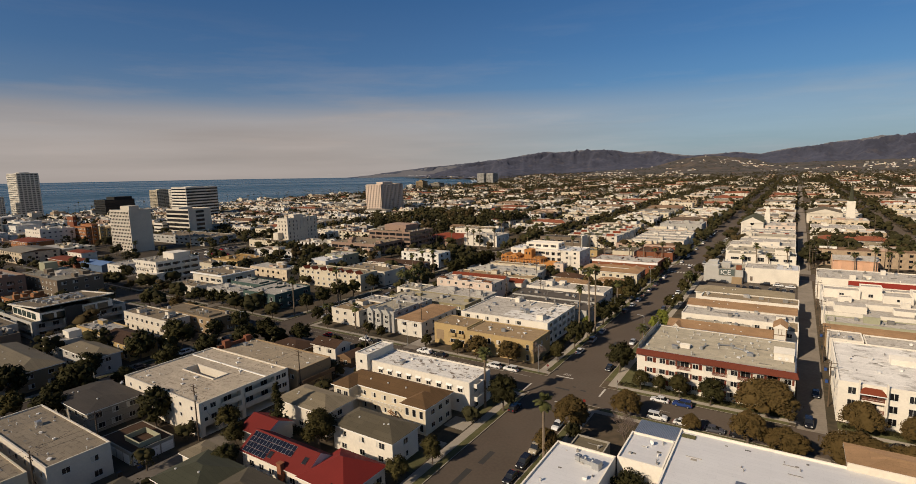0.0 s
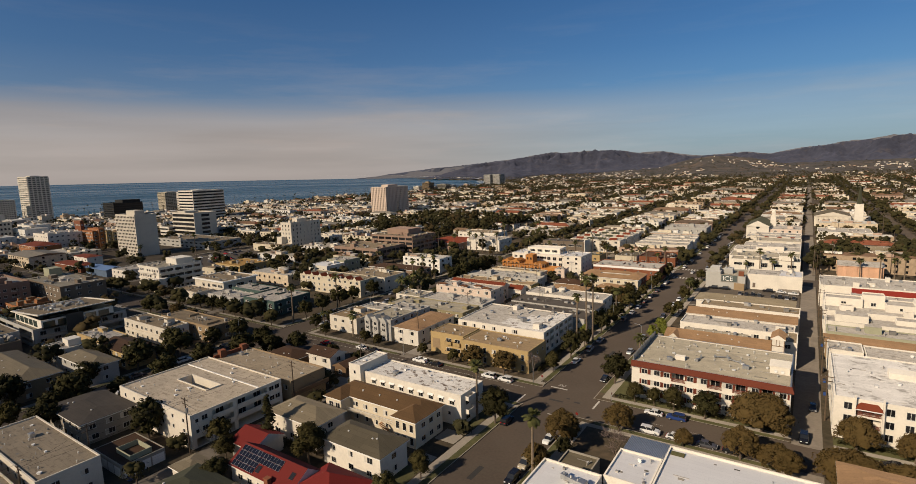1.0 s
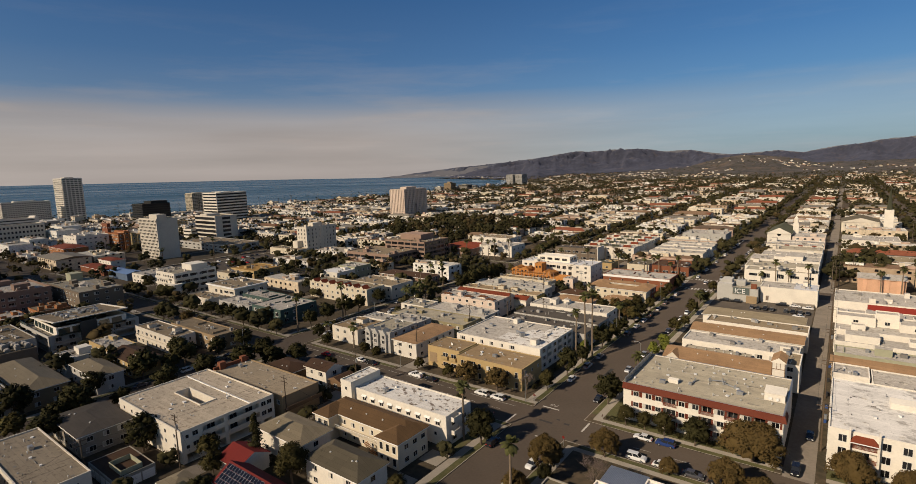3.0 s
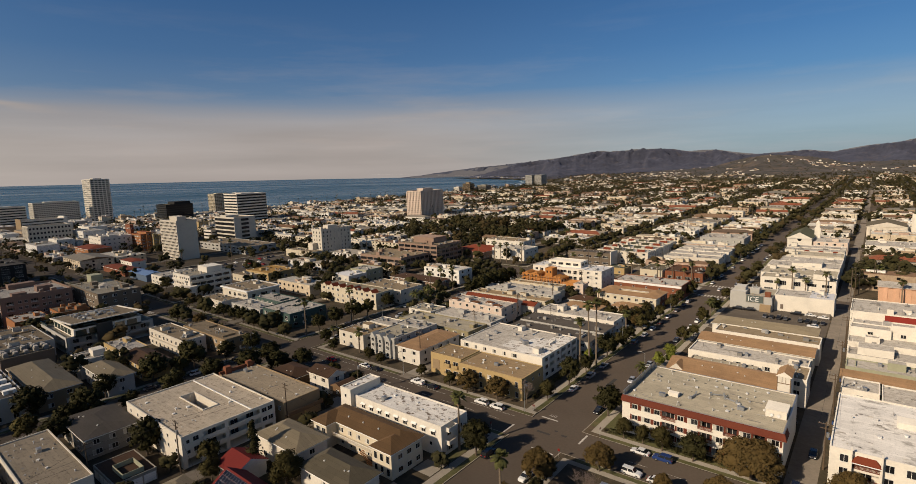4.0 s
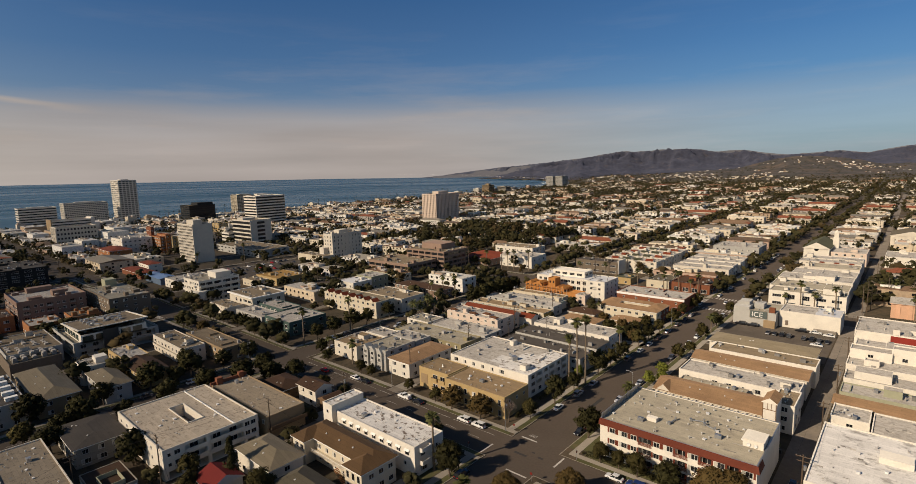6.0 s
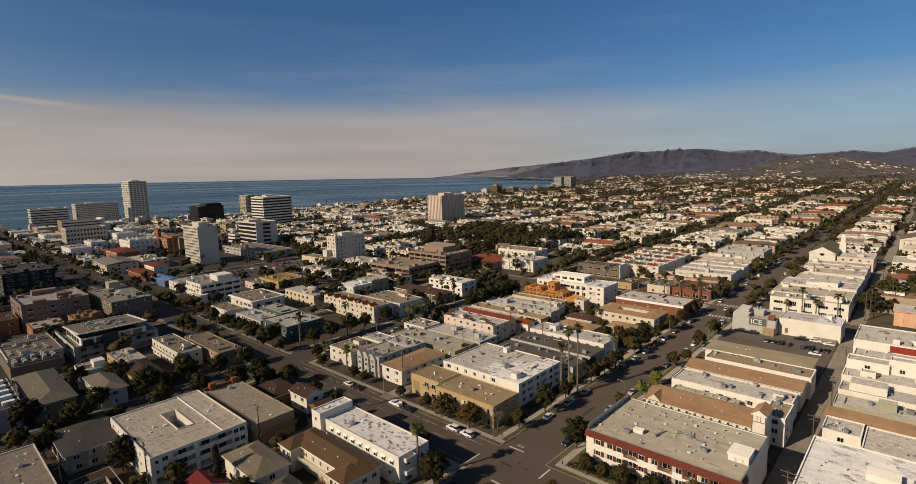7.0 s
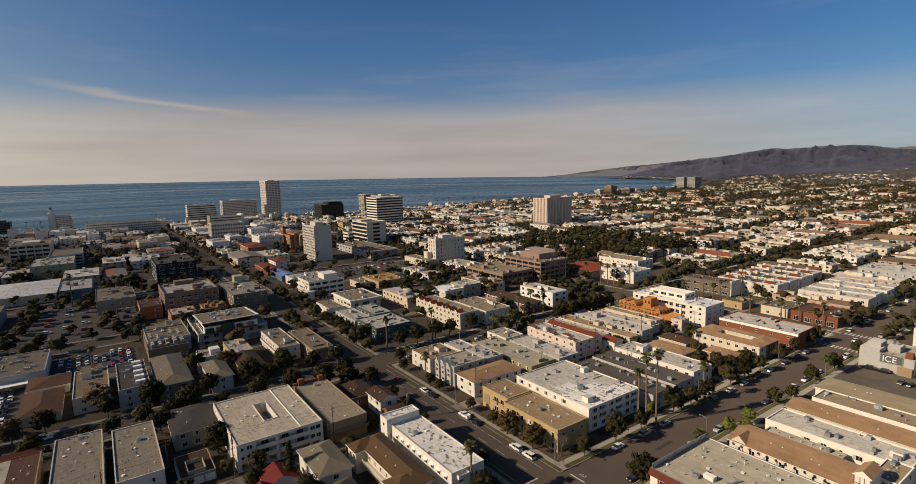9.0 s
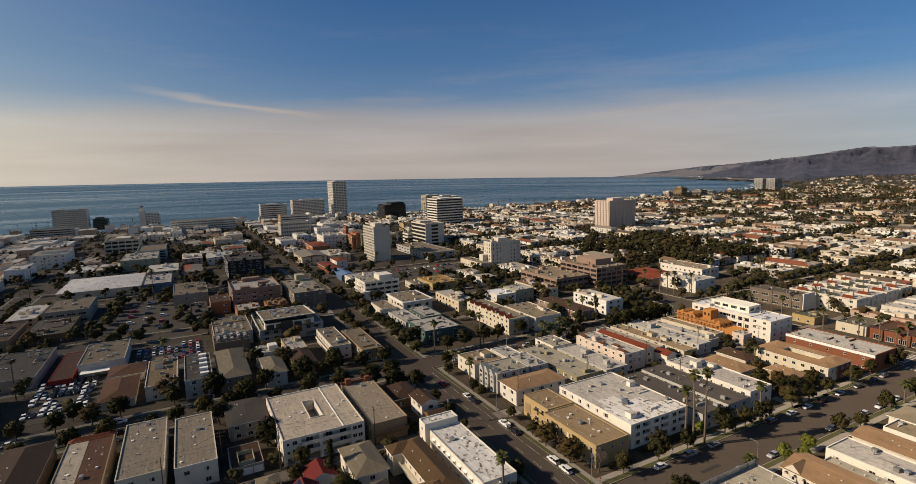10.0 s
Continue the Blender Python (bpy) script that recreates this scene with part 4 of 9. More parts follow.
def half_block(x0, x1, y0, y1, side):
    """Yards of half a block, with kerb, planted verge and pavement along the three street sides."""
    near = math.hypot((x0 + x1) / 2 - EYE.x, (y0 + y1) / 2 - EYE.y) < 520
    yard = Shape().box(x0, x1, y0, y1, -0.05, GZ, 0, bottom=False)
    ob = solid("pavement", yard, [DIRT], "yards of bare soil, planting and concrete", "ground", "structure")
    kerb, walk_, grass = Shape(), Shape(), Shape()
    k, g = 0.22, 1.9
    edge = x0 if side == "w" else x1
    sg = 1 if side == "w" else -1

    def strip(sh, a, b, c, d, z):
        sh.poly([(min(a, b), c, z), (max(a, b), c, z), (max(a, b), d, z), (min(a, b), d, z)])
    strip(kerb, edge, edge + sg * k, y0, y1, GZ + 0.03)
    strip(grass, edge + sg * k, edge + sg * g, y0 + 5, y1 - 5, GZ + 0.02)
    strip(walk_, edge + sg * g, edge + sg * 4.0, y0 + 2, y1 - 2, GZ + 0.035)
    for ya, q in ((y0, 1), (y1, -1)):
        a, b = sorted((ya, ya + q * k))
        strip(kerb, x0 + 0.25, x1 - 0.25, a, b, GZ + 0.034)
        a, b = sorted((ya + q * k, ya + q * 1.7))
        strip(grass, x0 + 5, x1 - 1.5, a, b, GZ + 0.024)
        a, b = sorted((ya + q * 1.7, ya + q * 3.4))
        strip(walk_, x0 + 2, x1, a, b, GZ + 0.03)
    if not near:
        return
    part("kerb", kerb, ob, [CONCRETE], "concrete kerb")
    part("verge", grass, ob, [LAWN], "grass verge")
    part("footway", walk_, ob, [CONCRETE], "concrete footway")


for x0, x1, y0, y1, side, i, j in HALVES:
    if y0 < 560:
        half_block(x0, x1, y0, y1, side)
s = Shape()
for x0, x1, y0, y1, side, i, j in HALVES:
    if y0 >= 560:
        s.box(x0, x1, y0, y1, -0.05, GZ, 0, bottom=False)
solid("far_blocks", s, [DIRT], "far town blocks of earth and planting", "ground", "stuff")

# paint on the roads
s = Shape()
for a, b, c, d in ((4.0, 9.2, -4.2, -3.7), (10.2, 16.5, -20.6, -20.1), (-0.4, 0.1, -18.0, -12.6), (19.2, 19.7, -12.0, -6.6)):
    flat(0.008, a, b, c, d, s)
for x in range(-100, -6, 9):
    flat(0.008, x, x + 4.5, -12.32, -12.22, s)
    flat(0.008, x, x + 7.5, -8.4, -8.28, s)
for x in range(24, 122, 9):
    flat(0.008, x, x + 4.5, -12.32, -12.22, s)
for k in range(9):
    flat(0.008, 3.2 + 1.6 * k, 4.0 + 1.6 * k, 166.5, 170.5, s)
    flat(0.008, 3.2 + 1.6 * k, 4.0 + 1.6 * k, 192.0, 196.0, s)
for k in range(7):
    flat(0.008, -2.8, 0.6, 174.0 + 2.3 * k, 175.1 + 2.3 * k, s)
for y in range(-200, 165, 12):
    flat(0.008, -112.1, -111.95, y, y + 6, s) if not -22 < y < 0 else None
for k in range(8):
    flat(0.008, -238 + 1.5 * k, -237.2 + 1.5 * k, -22.5, -19.5, s)
solid("road_marking", s, [PAINT], "worn white lane lines, stop bars and zebra crossings", "marking", "stuff")
PATCHM = material("tar_patch", (0.035, 0.033, 0.03), 0.9, vary=0.2, bump=0.2)
for x, y, a, b in ((8.1, -53, 1.3, 5.5), (7.2, -62, 1.4, 7.0), (11.0, 30, 1.2, 8.0), (9.0, -12, 4.0, 0.8), (14.5, -10.5, 1.6, 0.8), (11.5, -9.3, 1.0, 0.6)):
    solid("road_patch", flat(0.006, x - a / 2, x + a / 2, y - b / 2, y + b / 2), [PATCHM], "dark tar patch in the worn asphalt", "patch", "structure")
txt = bpy.data.curves.new("stop_lettering", "FONT")
txt.body, txt.size, txt.align_x = "STOP", 0.95, "CENTER"
ob = new("stop_lettering", txt)
ob.data.materials.append(PAINT)
ob.matrix_basis = Matrix.Translation((6.6, -1.2, 0.012)) @ Matrix.Rotation(math.pi, 4, "Z") @ Matrix.Diagonal((1, 1.8, 1, 1))
tagged(ob, "white road lettering reading STOP before the junction", "marking", kind="structure")


# ---- buildings near the camera ----
B = building


def awning(th, x, y, z, w=1.5, turn=0):
    s = Shape()
    s.poly([(-w / 2, 0, 0.4), (w / 2, 0, 0.4), (w / 2, -0.5, 0), (-w / 2, -0.5, 0)])
    s.poly([(-w / 2, -0.5, -0.02), (w / 2, -0.5, -0.02), (w / 2, 0, 0.37), (-w / 2, 0, 0.37)])
    s.poly([(-w / 2, 0, 0.4), (-w / 2, -0.5, 0), (-w / 2, 0, 0)]).poly([(w / 2, 0, 0.4), (w / 2, 0, 0), (w / 2, -0.5, 0)])
    part("awning", s, th, [TRIMW], at=(x, y, z), turn=turn)


def balcony(th, x, y, z, w, wall, turn=0.0, depth=1.4, rail=None):
    """A projecting balcony with a solid or barred front; looks towards -y."""
    s = Shape().box(-w / 2, w / 2, -depth, 0, -0.15, 0)
    ob = part("balcony", s, th, [wall_mat(wall)], at=(x, y, z), turn=turn)
    r = Shape()
    if rail is None:
        r.box(-w / 2, w / 2, -depth, -depth + 0.12, 0, 1.0).box(-w / 2, -w / 2 + 0.12, -depth + 0.12, 0, 0, 1.0).box(w / 2 - 0.12, w / 2, -depth + 0.12, 0, 0, 1.0)
        part("balustrade", r, ob, [wall_mat(wall)])
    else:
        r.box(-w / 2, w / 2, -depth, -depth + 0.05, 0.95, 1.02)
        for k in range(int(w / 0.22) + 1):
            r.box(-w / 2 + k * 0.22, -w / 2 + k * 0.22 + 0.04, -depth, -depth + 0.04, 0, 0.95)
        part("balustrade", r, ob, [rail])


def facade(th, length, h, cols, wall, at, turn=0.0, depth=1.6, rail=None, win="slider", lift=0.0):
    """An outer wall with deep openings: cols lists (x0, x1, [(z0, z1), ...]); behind each opening a loggia with its window."""
    wm = wall_mat(wall)
    s, seen = Shape(), {}
    xs = sorted({-length / 2, length / 2} | {v for a, b, _ in cols for v in (a, b)})
    zs = sorted({0.0, h} | {v for _, _, holes in cols for z0, z1 in holes for v in (z0, z1)})

    def at_(*p):
        if p not in seen:
            seen[p] = len(s.v)
            s.v.append(p)
        return seen[p]

    def is_open(u, v):
        return any(a < u < b and any(z0 < v < z1 for z0, z1 in holes) for a, b, holes in cols)

    def face(*pts):
        s.f.append(tuple(at_(*p) for p in pts))
        s.m.append(0)

    for a, b in zip(xs, xs[1:]):
        for c, d in zip(zs, zs[1:]):
            u, v, e = (a + b) / 2, (c + d) / 2, 1e-3
            if not is_open(u, v):
                face((a, 0.0, c), (b, 0.0, c), (b, 0.0, d), (a, 0.0, d))
                face((b, 0.28, c), (a, 0.28, c), (a, 0.28, d), (b, 0.28, d))
                continue
            if not is_open(a - e, v):
                face((a, 0.0, d), (a, 0.28, d), (a, 0.28, c), (a, 0.0, c))
            if not is_open(b + e, v):
                face((b, 0.0, c), (b, 0.28, c), (b, 0.28, d), (b, 0.0, d))
            if not is_open(u, c - e):
                face((a, 0.0, c), (a, 0.28, c), (b, 0.28, c), (b, 0.0, c))
            if not is_open(u, d + e):
                face((b, 0.0, d), (b, 0.28, d), (a, 0.28, d), (a, 0.0, d))
    for a, b in zip(xs, xs[1:]):
        face((a, 0.0, h), (b, 0.0, h), (b, 0.28, h), (a, 0.28, h))
    fac = part("facade_wall", s, th, [wm], at=at, turn=turn)
    for a, b, holes in cols:
        for z0, z1 in holes:
            d = depth if z0 > 0.3 else 4.5
            s = Shape()
            s.v = [(a, 0.28, z0), (b, 0.28, z0), (b, 0.28, z1), (a, 0.28, z1), (a, d, z0), (b, d, z0), (b, d, z1), (a, d, z1)]
            s.f, s.m = [(4, 5, 6, 7), (0, 1, 5, 4), (7, 6, 2, 3), (1, 2, 6, 5), (4, 7, 3, 0)], [0] * 5
            part("loggia", s, fac, [wm])
            if z0 > 0.3:
                for u in row_of(max(1, int((b - a) / 3.2)), a, b):
                    part("window", WIN[win], fac, at=(u, d - 0.02, z0 + 0.02))
                r = Shape()
                if rail is None:
                    r.box(a - 0.1, b + 0.1, -0.3, -0.18, -0.15, 0.95).box(a - 0.1, b + 0.1, -0.18, 0.0, -0.15, 0.0)
                else:
                    r.box(a, b, -0.12, -0.05, 0.85, 0.95).box(a, b, -0.12, -0.05, 0.02, 0.12)
                    for q in range(int((b - a) / 0.2)):
                        r.box(a + q * 0.2, a + q * 0.2 + 0.1, -0.11, -0.06, 0.12, 0.85)
                part("balustrade", r, fac, [rail or wm], at=(0, 0, z0))
    return fac



# three-storey block with the red ribbed cornice
th = B(26, 63.4, 1.1, 26.5, 10.2, "white", "grey", storeys=3, sides="", vents=44, ac=2, parapet=0.25, open_side="s", label="three-storey white apartment block with a red ribbed cornice and balconies", band=METAL)
s = Shape()
w2, d2 = 18.7, 12.7
s.poly([(-w2 - 0.1, -d2 - 0.9, 9.1), (w2 + 0.7, -d2 - 0.9, 9.1), (w2 + 0.2, -d2 - 0.05, 10.55), (-w2 - 0.1, -d2 - 0.05, 10.55)])
s.poly([(w2 + 0.7, -d2 - 0.9, 9.1), (w2 + 0.7, -d2 + 4.0, 9.1), (w2 + 0.2, -d2 + 4.0, 10.55), (w2 + 0.2, -d2 - 0.05, 10.55)])
s.poly([(-w2 - 0.1, -d2 - 0.9, 9.08), (-w2 - 0.1, -d2, 9.08), (w2 + 0.7, -d2, 9.08), (w2 + 0.7, -d2 - 0.9, 9.08)])
s.poly([(-w2 - 0.1, -d2 - 0.9, 9.1), (-w2 - 0.1, -d2 - 0.05, 10.55), (-w2 - 0.1, -d2, 9.1)])
for k in range(93):
    x = -w2 + 0.4 * k
    s.poly([(x, -d2 - 0.96, 9.12), (x + 0.09, -d2 - 0.96, 9.12), (x + 0.09, -d2 - 0.10, 10.6), (x, -d2 - 0.10, 10.6)])
part("cornice", s, th, [TRIMR], "red ribbed metal cornice")
LOG = row_of(12, -w2 + 2, w2 - 0.5)
facade(th, 37.4, 10.45, [(LOG[k] - 1.75, LOG[k] + 1.75, [(0.4, 2.7), (3.4, 5.7), (6.4, 8.7)]) for k in (3, 6, 8, 10)], "white", (0, -d2, 0), rail=TRIMR)
for k, x in enumerate(LOG):
    for f in range(3):
        z = 0.4 + f * 3.0
        if k not in (3, 6, 8, 10):
            part("window", WIN["wide" if k % 2 else "std"], th, at=(x, -d2, z + 0.8))
            for q in (-1, 1):
                part("shutter", Shape().box(-0.22, 0.22, -0.09, 0, 0, 1.4), th, [TRIMR], at=(x + q * (1.5 if k % 2 else 1.05), -d2, z + 0.75))
s = Shape().box(-2.2, 2.2, -2.6, 2.6, 0, 1.9).box(-2.35, 2.35, -2.75, 2.75, 1.9, 2.0)
part("stair_head", s, th, [wall_mat("white")], "white roof stair head", at=(16.0, -1.8, 10.2))
for q in (-0.9, 0.6):
    part("satellite_dish", DISH, th, at=(16.0 + q, -4.6, 10.4))
for x, y, tn in ((2.0, 1.0, 20), (5.5, -0.6, -25), (-3.0, -3.2, 80)):
    s = Shape().tube((-1.6, 0, 0.35), (1.6, 0, 0.35), 0.16, 0.16, 8).box(-1.9, -1.4, -0.3, 0.3, 0, 0.8).tube((1.5, 0, 0.0), (1.5, 0, 1.0), 0.28, 0.22, 8)
    part("roof_duct", s, th, [METAL], "bent galvanised roof duct", at=(x, y, 10.2), turn=tn)
part("roof_hatch", Shape().box(-1.3, 1.3, -0.8, 0.8, 0, 1.0), th, [wall_mat("white")], at=(-7.5, -5.2, 10.2))
s = Shape()
for q in range(9):
    s.box(-w2 + 0.4, -w2 + 0.5, -d2 + 0.8 + q * 3.0, -d2 + 0.9 + q * 3.0, 0, 1.4).poly([(-w2 + 0.3, -d2 + 0.8 + q * 3.0, 1.4), (-w2 + 0.3, -d2 + 0.9 + q * 3, 1.4), (-w2 + 1.4, -d2 + 0.9 + q * 3, 0), (-w2 + 1.4, -d2 + 0.8 + q * 3, 0)])
s.box(-w2 + 0.25, -w2 + 0.4, -d2 + 0.3, d2 - 0.3, 0, 1.5)
part("roof_screen", s, th, [METAL], "braced roof-edge screen", at=(0, 0, 10.2))

# long white block with the raised end
th = B(-38.5, -5.3, -38.0, -27.4, 8.0, "white", "chalk", storeys=2, sides="e", vents=12, ac=1, every=3.6, label="long white stucco block with a stained white roof and window hoods")
for x in row_of(9, -14.5, 15.5):
    part("window", WIN["std"], th, at=(x, -5.3, 5.3))
    awning(th, x, -5.3, 6.55, 1.8)
for x in row_of(6, -14.5, 15.5):
    part("window", WIN["small"], th, at=(x, -5.3, 2.4))
for k in range(2):
    balcony(th, 16.6, -2.2, 0.6 + 3.5 * k + 2.6, 3.4, "white", 90)
th = B(-43.0, -38.5, -39.4, -27.8, 10.0, "white", "chalk", storeys=3, sides="s", vents=1, ac=0, every=3.0, win=("small",), label="raised white stucco stair block beside a long roof", name="stair_block")

# U-shaped brown-roofed court
th = thing("apartment_building", -23.5, -46.2, GZ, "cream court apartments with brown hipped shingle roof and walkway", "building")
TAKEN.append((-39, -8, -52, -41))
s = Shape().ring(-15, 15, -3.0, 4.5, 0, 6.5, 0.3).ring(8.2, 15, -6.2, -3.0, 0, 6.5, 0.3).ring(-15, -9.4, -6.2, -3.0, 0, 6.5, 0.3)
part("wall", s, th, [wall_mat("cream")])
s = hip_roof(Shape(), -15, 15, -3.0, 4.5, 6.72, 2.0)
hip_roof(s, 8.2, 15, -6.2, 1.5, 6.74, 1.9, 0.5)
hip_roof(s, -15, -9.4, -6.2, 1.5, 6.73, 1.8, 0.5)
part("roof", s, th, [roof_mat("sienna"), TRIMW])
part("walkway", Shape().box(-9.4, 8.2, -4.6, -3.0, 3.1, 3.28), th, [wall_mat("cream")])
r = Shape().box(-9.4, 8.2, -4.6, -4.55, 4.2, 4.28)
for k in range(45):
    r.box(-9.4 + k * 0.4, -9.36 + k * 0.4, -4.6, -4.55, 3.28, 4.2)
part("railing", r, th, [TRIMW])
s = Shape()
for k in range(12):
    s.box(3.0 + k * 0.32, 3.32 + k * 0.32, -5.8, -4.6, 3.0 - k * 0.26, 3.14 - k * 0.26)
part("stair", s, th, [material("stair_timber", (0.36, 0.17, 0.07), 0.8, vary=0.2)], "red-brown timber stair")
for x in row_of(5, -9, 8):
    for z in (0.9, 4.1):
        part("window", WIN["std2"], th, at=(x, -3.0, z))
for x in (9.6, 11.7, 13.8):
    for z in (1.0, 4.2):
        part("window", WIN["tall"], th, at=(x, -6.2, z - 0.3))
for y in row_of(3, -4.8, 4.3):
    for z in (1.0, 4.2):
        part("window", WIN["std"], th, at=(15, y, z), turn=90)
for x in (-13.4, -11):
    part("window", WIN["wide"], th, at=(x, -6.2, 4.2))
for k in range(9):
    part("vent", VENT_PIPE, th, at=(-12 + 2.9 * k, -1.2 + 1.0 * (k % 2), 7.7))

B(-45.6, -28.5, -64.7, -55.6, 5.8, "ivory", "beige", "hip", rise=2.0, label="two-storey ivory house with a pale hipped shingle roof", name="house", vents=6)
B(-23.4, -6.2, -67.0, -58.4, 5.8, "white", "slate", "hip", rise=2.3, label="white two-storey house with a grey-green hipped roof", name="house", vents=6)

# red-roofed house with solar panels
th = thing("house", -20.5, -78.2, GZ, "white house with red roofs, solar panels and a brick chimney", "house")
TAKEN.append((-44, -3, -84, -67))
s = Shape().ring(-14.5, 4.0, -4.0, 4.0, 0, 3.6, 0.3).ring(4.0, 16.2, -4.6, 6.5, 0, 3.8, 0.3)
part("wall", s, th, [wall_mat("white")])
s = hip_roof(Shape(), -14.5, 5.0, -4.0, 4.0, 3.82, 3.0, 0.5, gable=True)
part("roof", s, th, [roof_mat("red"), wall_mat("white")], "red gabled roof")
s = hip_roof(Shape(), 4.2, 16.2, -4.6, 6.5, 4.04, 3.1, 0.5)
part("roof", s, th, [roof_mat("red"), TRIMW], "red hipped roof")
s = Shape().ring(-23.5, -15.5, 2.0, 10.0, 0, 3.4, 0.3)
part("wall", s, th, [wall_mat("white")])
part("roof", hip_roof(Shape(), -23.5, -15.5, 2.0, 10.0, 3.62, 2.2, 0.5, gable=True), th, [roof_mat("red"), wall_mat("white")], "red gabled roof")
slope = math.atan2(3.0, 4.5)
pan = Shape().box(-0.5, 0.5, -0.8, 0.8, 0.05, 0.10, 1).box(-0.47, 0.47, -0.77, 0.77, 0.10, 0.11, 0).mesh("solar_panel", [SOLAR, METAL])
for r_ in range(4):
    for c_ in range(13):
        if r_ < 2 and c_ > 6 or (r_ == 3 and c_ < 0):
            continue
        u = -13.6 + c_ * 1.03
        t = 0.16 + r_ * 0.215
        ob = part("solar_panel", pan, th, at=(u, -4.5 + 4.5 * t, 3.85 + 3.0 * t))
        ob.rotation_euler = (slope, 0, 0)
        ob.scale = (1, 0.68, 1)
for x in (-6.0, 3.2):
    ob = part("skylight", Shape().box(-0.55, 0.55, -0.7, 0.7, 0, 0.12, 0, 1), th, [METAL, GLASS], at=(x, -3.2 if x < 0 else -2.0, 4.72 if x < 0 else 5.5))
    ob.rotation_euler = (slope, 0, 0)
part("chimney", Shape().box(-0.6, 0.6, -0.45, 0.45, 0, 5.0).box(-0.7, 0.7, -0.55, 0.55, 5.0, 5.2), th, [wall_mat("brick")], "red brick chimney", at=(-1.2, -4.6, 0))
for x in row_of(5, -13, 3):
    part("window", WIN["std"], th, at=(x, -4.0, 1.1))
for y in row_of(3, -4, 6):
    part("window", WIN["wide"], th, at=(16.2, y, 1.1), turn=90)
part("window", WIN["small"], th, at=(-19.5, 2.0, 1.6))

# large flat-roofed block round a light well
th = thing("apartment_building", -72.4, -66.9, GZ, "three-storey pale apartment block with a stained roof and light well", "building")
TAKEN.append((-90.5, -54.5, -80, -54))
s = Shape().box(-17.8, 17.8, -12.9, -12.6, 0, 8.55).box(-17.8, 17.8, 12.6, 12.9, 0, 8.55).box(-17.8, -17.5, -12.6, 12.6, 0, 8.55).ring(-8.2, 6.6, -2.2, 2.3, 4.5, 8.5, 0.25)
part("wall", s, th, [wall_mat("ivory")])
s = Shape()
for a in ((-17.5, 17.5, -12.6, -2.2), (-17.5, 17.5, 2.3, 12.6), (-17.5, -8.2, -2.2, 2.3), (6.6, 17.5, -2.2, 2.3)):
    s.box(*a, 7.9, 8.2)
part("roof", s, th, [roof_mat("worn")])
part("roof", Shape().box(-17.5, 17.5, 6.0, 6.3, 8.2, 8.45), th, [TRIMW], "roof upstand")
part("light_well_floor", Shape().box(-8.2, 6.6, -2.2, 2.3, 4.4, 4.5), th, [CONCRETE])
for x in row_of(6, -7.6, 6):
    part("window", WIN["std2"], th, at=(x, 2.3, 5.7))
rng = random.Random(11)
for i in range(26):
    x, y = rng.uniform(-16, 16), rng.choice((rng.uniform(-11.5, -3.5), rng.uniform(3.5, 11.5)))
    part("vent", rng.choice((VENT_PIPE, VENT_BOX, VENT_PIPE)), th, at=(x, y, 8.2), scale=[rng.uniform(0.5, 0.9)] * 2 + [rng.uniform(0.7, 1.6)])
BAYS = [(-11.8, -8.4, [(0.1, 2.3)]), (-7.4, -1.8, [(0.1, 2.3), (2.95, 5.1), (5.65, 7.75)]), (-0.8, 8.4, [(0.1, 2.3), (2.95, 5.1), (5.65, 7.75)]), (9.4, 12.0, [(0.1, 2.3)])]
facade(th, 25.2, 8.55, BAYS, "ivory", (17.8, 0, 0), 90)
for y in (-11.4, -9.4, 9.6, 11.4):
    for z in (3.6, 6.3):
        part("window", WIN["small" if y < -10 else "std"], th, at=(17.8, y, z), turn=90)
for x in row_of(7, -17, 17):
    for z in (3.6, 6.2):
        part("window", WIN["small"], th, at=(x, -12.9, z))

th = B(-91.0, -53.4, -51.8, -39.4, 6.8, "tan", "dust", storeys=2, sides="s", vents=9, every=3.4, label="tan two-storey block with gravel roof and brick end wall")
part("end_wall", Shape().box(-19.0, -18.4, -6.3, 6.3, 0, 7.9).box(-19.2, -17.4, -4.6, -2.6, 6.8, 9.2).box(-19.2, -17.6, 3.2, 5.0, 6.8, 8.8), th, [wall_mat("brick")], "red brick end wall with chimneys")
part("balcony", Shape().box(18.8, 20.6, -6.0, 6.0, 3.2, 3.4).box(20.5, 20.6, -6.0, 6.0, 3.4, 4.4), th, [wall_mat("brown")])
B(-100, -80, -93.2, -80.8, 5.6, "grey", "dark", "hip", rise=0.8, label="grey house with a low dark brown roof", name="house", vents=7, every=3.4)
B(-92.4, -57.0, -109.2, -97.9, 6.8, "ivory", "dust", storeys=2, vents=14, label="cream two-storey block with a streaked tan roof")
B(-96.0, -58.6, -123.6, -111.6, 6.8, "cream", "dust", storeys=2, vents=12, label="cream two-storey block with a dusty gravel roof")
th = B(-92.0, -58.5, -139.2, -126.6, 6.4, "tan", "russet", storeys=2, vents=8, label="tan block with a brown and white roof and tiled front")
part("roof_strip", Shape().box(-16.4, 16.4, -6.0, -0.6, 6.4, 6.46), th, [roof_mat("worn")], "white coated half of the roof")
s = hip_roof(Shape(), -19.6, -16.0, -6.2, 6.2, 6.0, 1.6, 0.5)
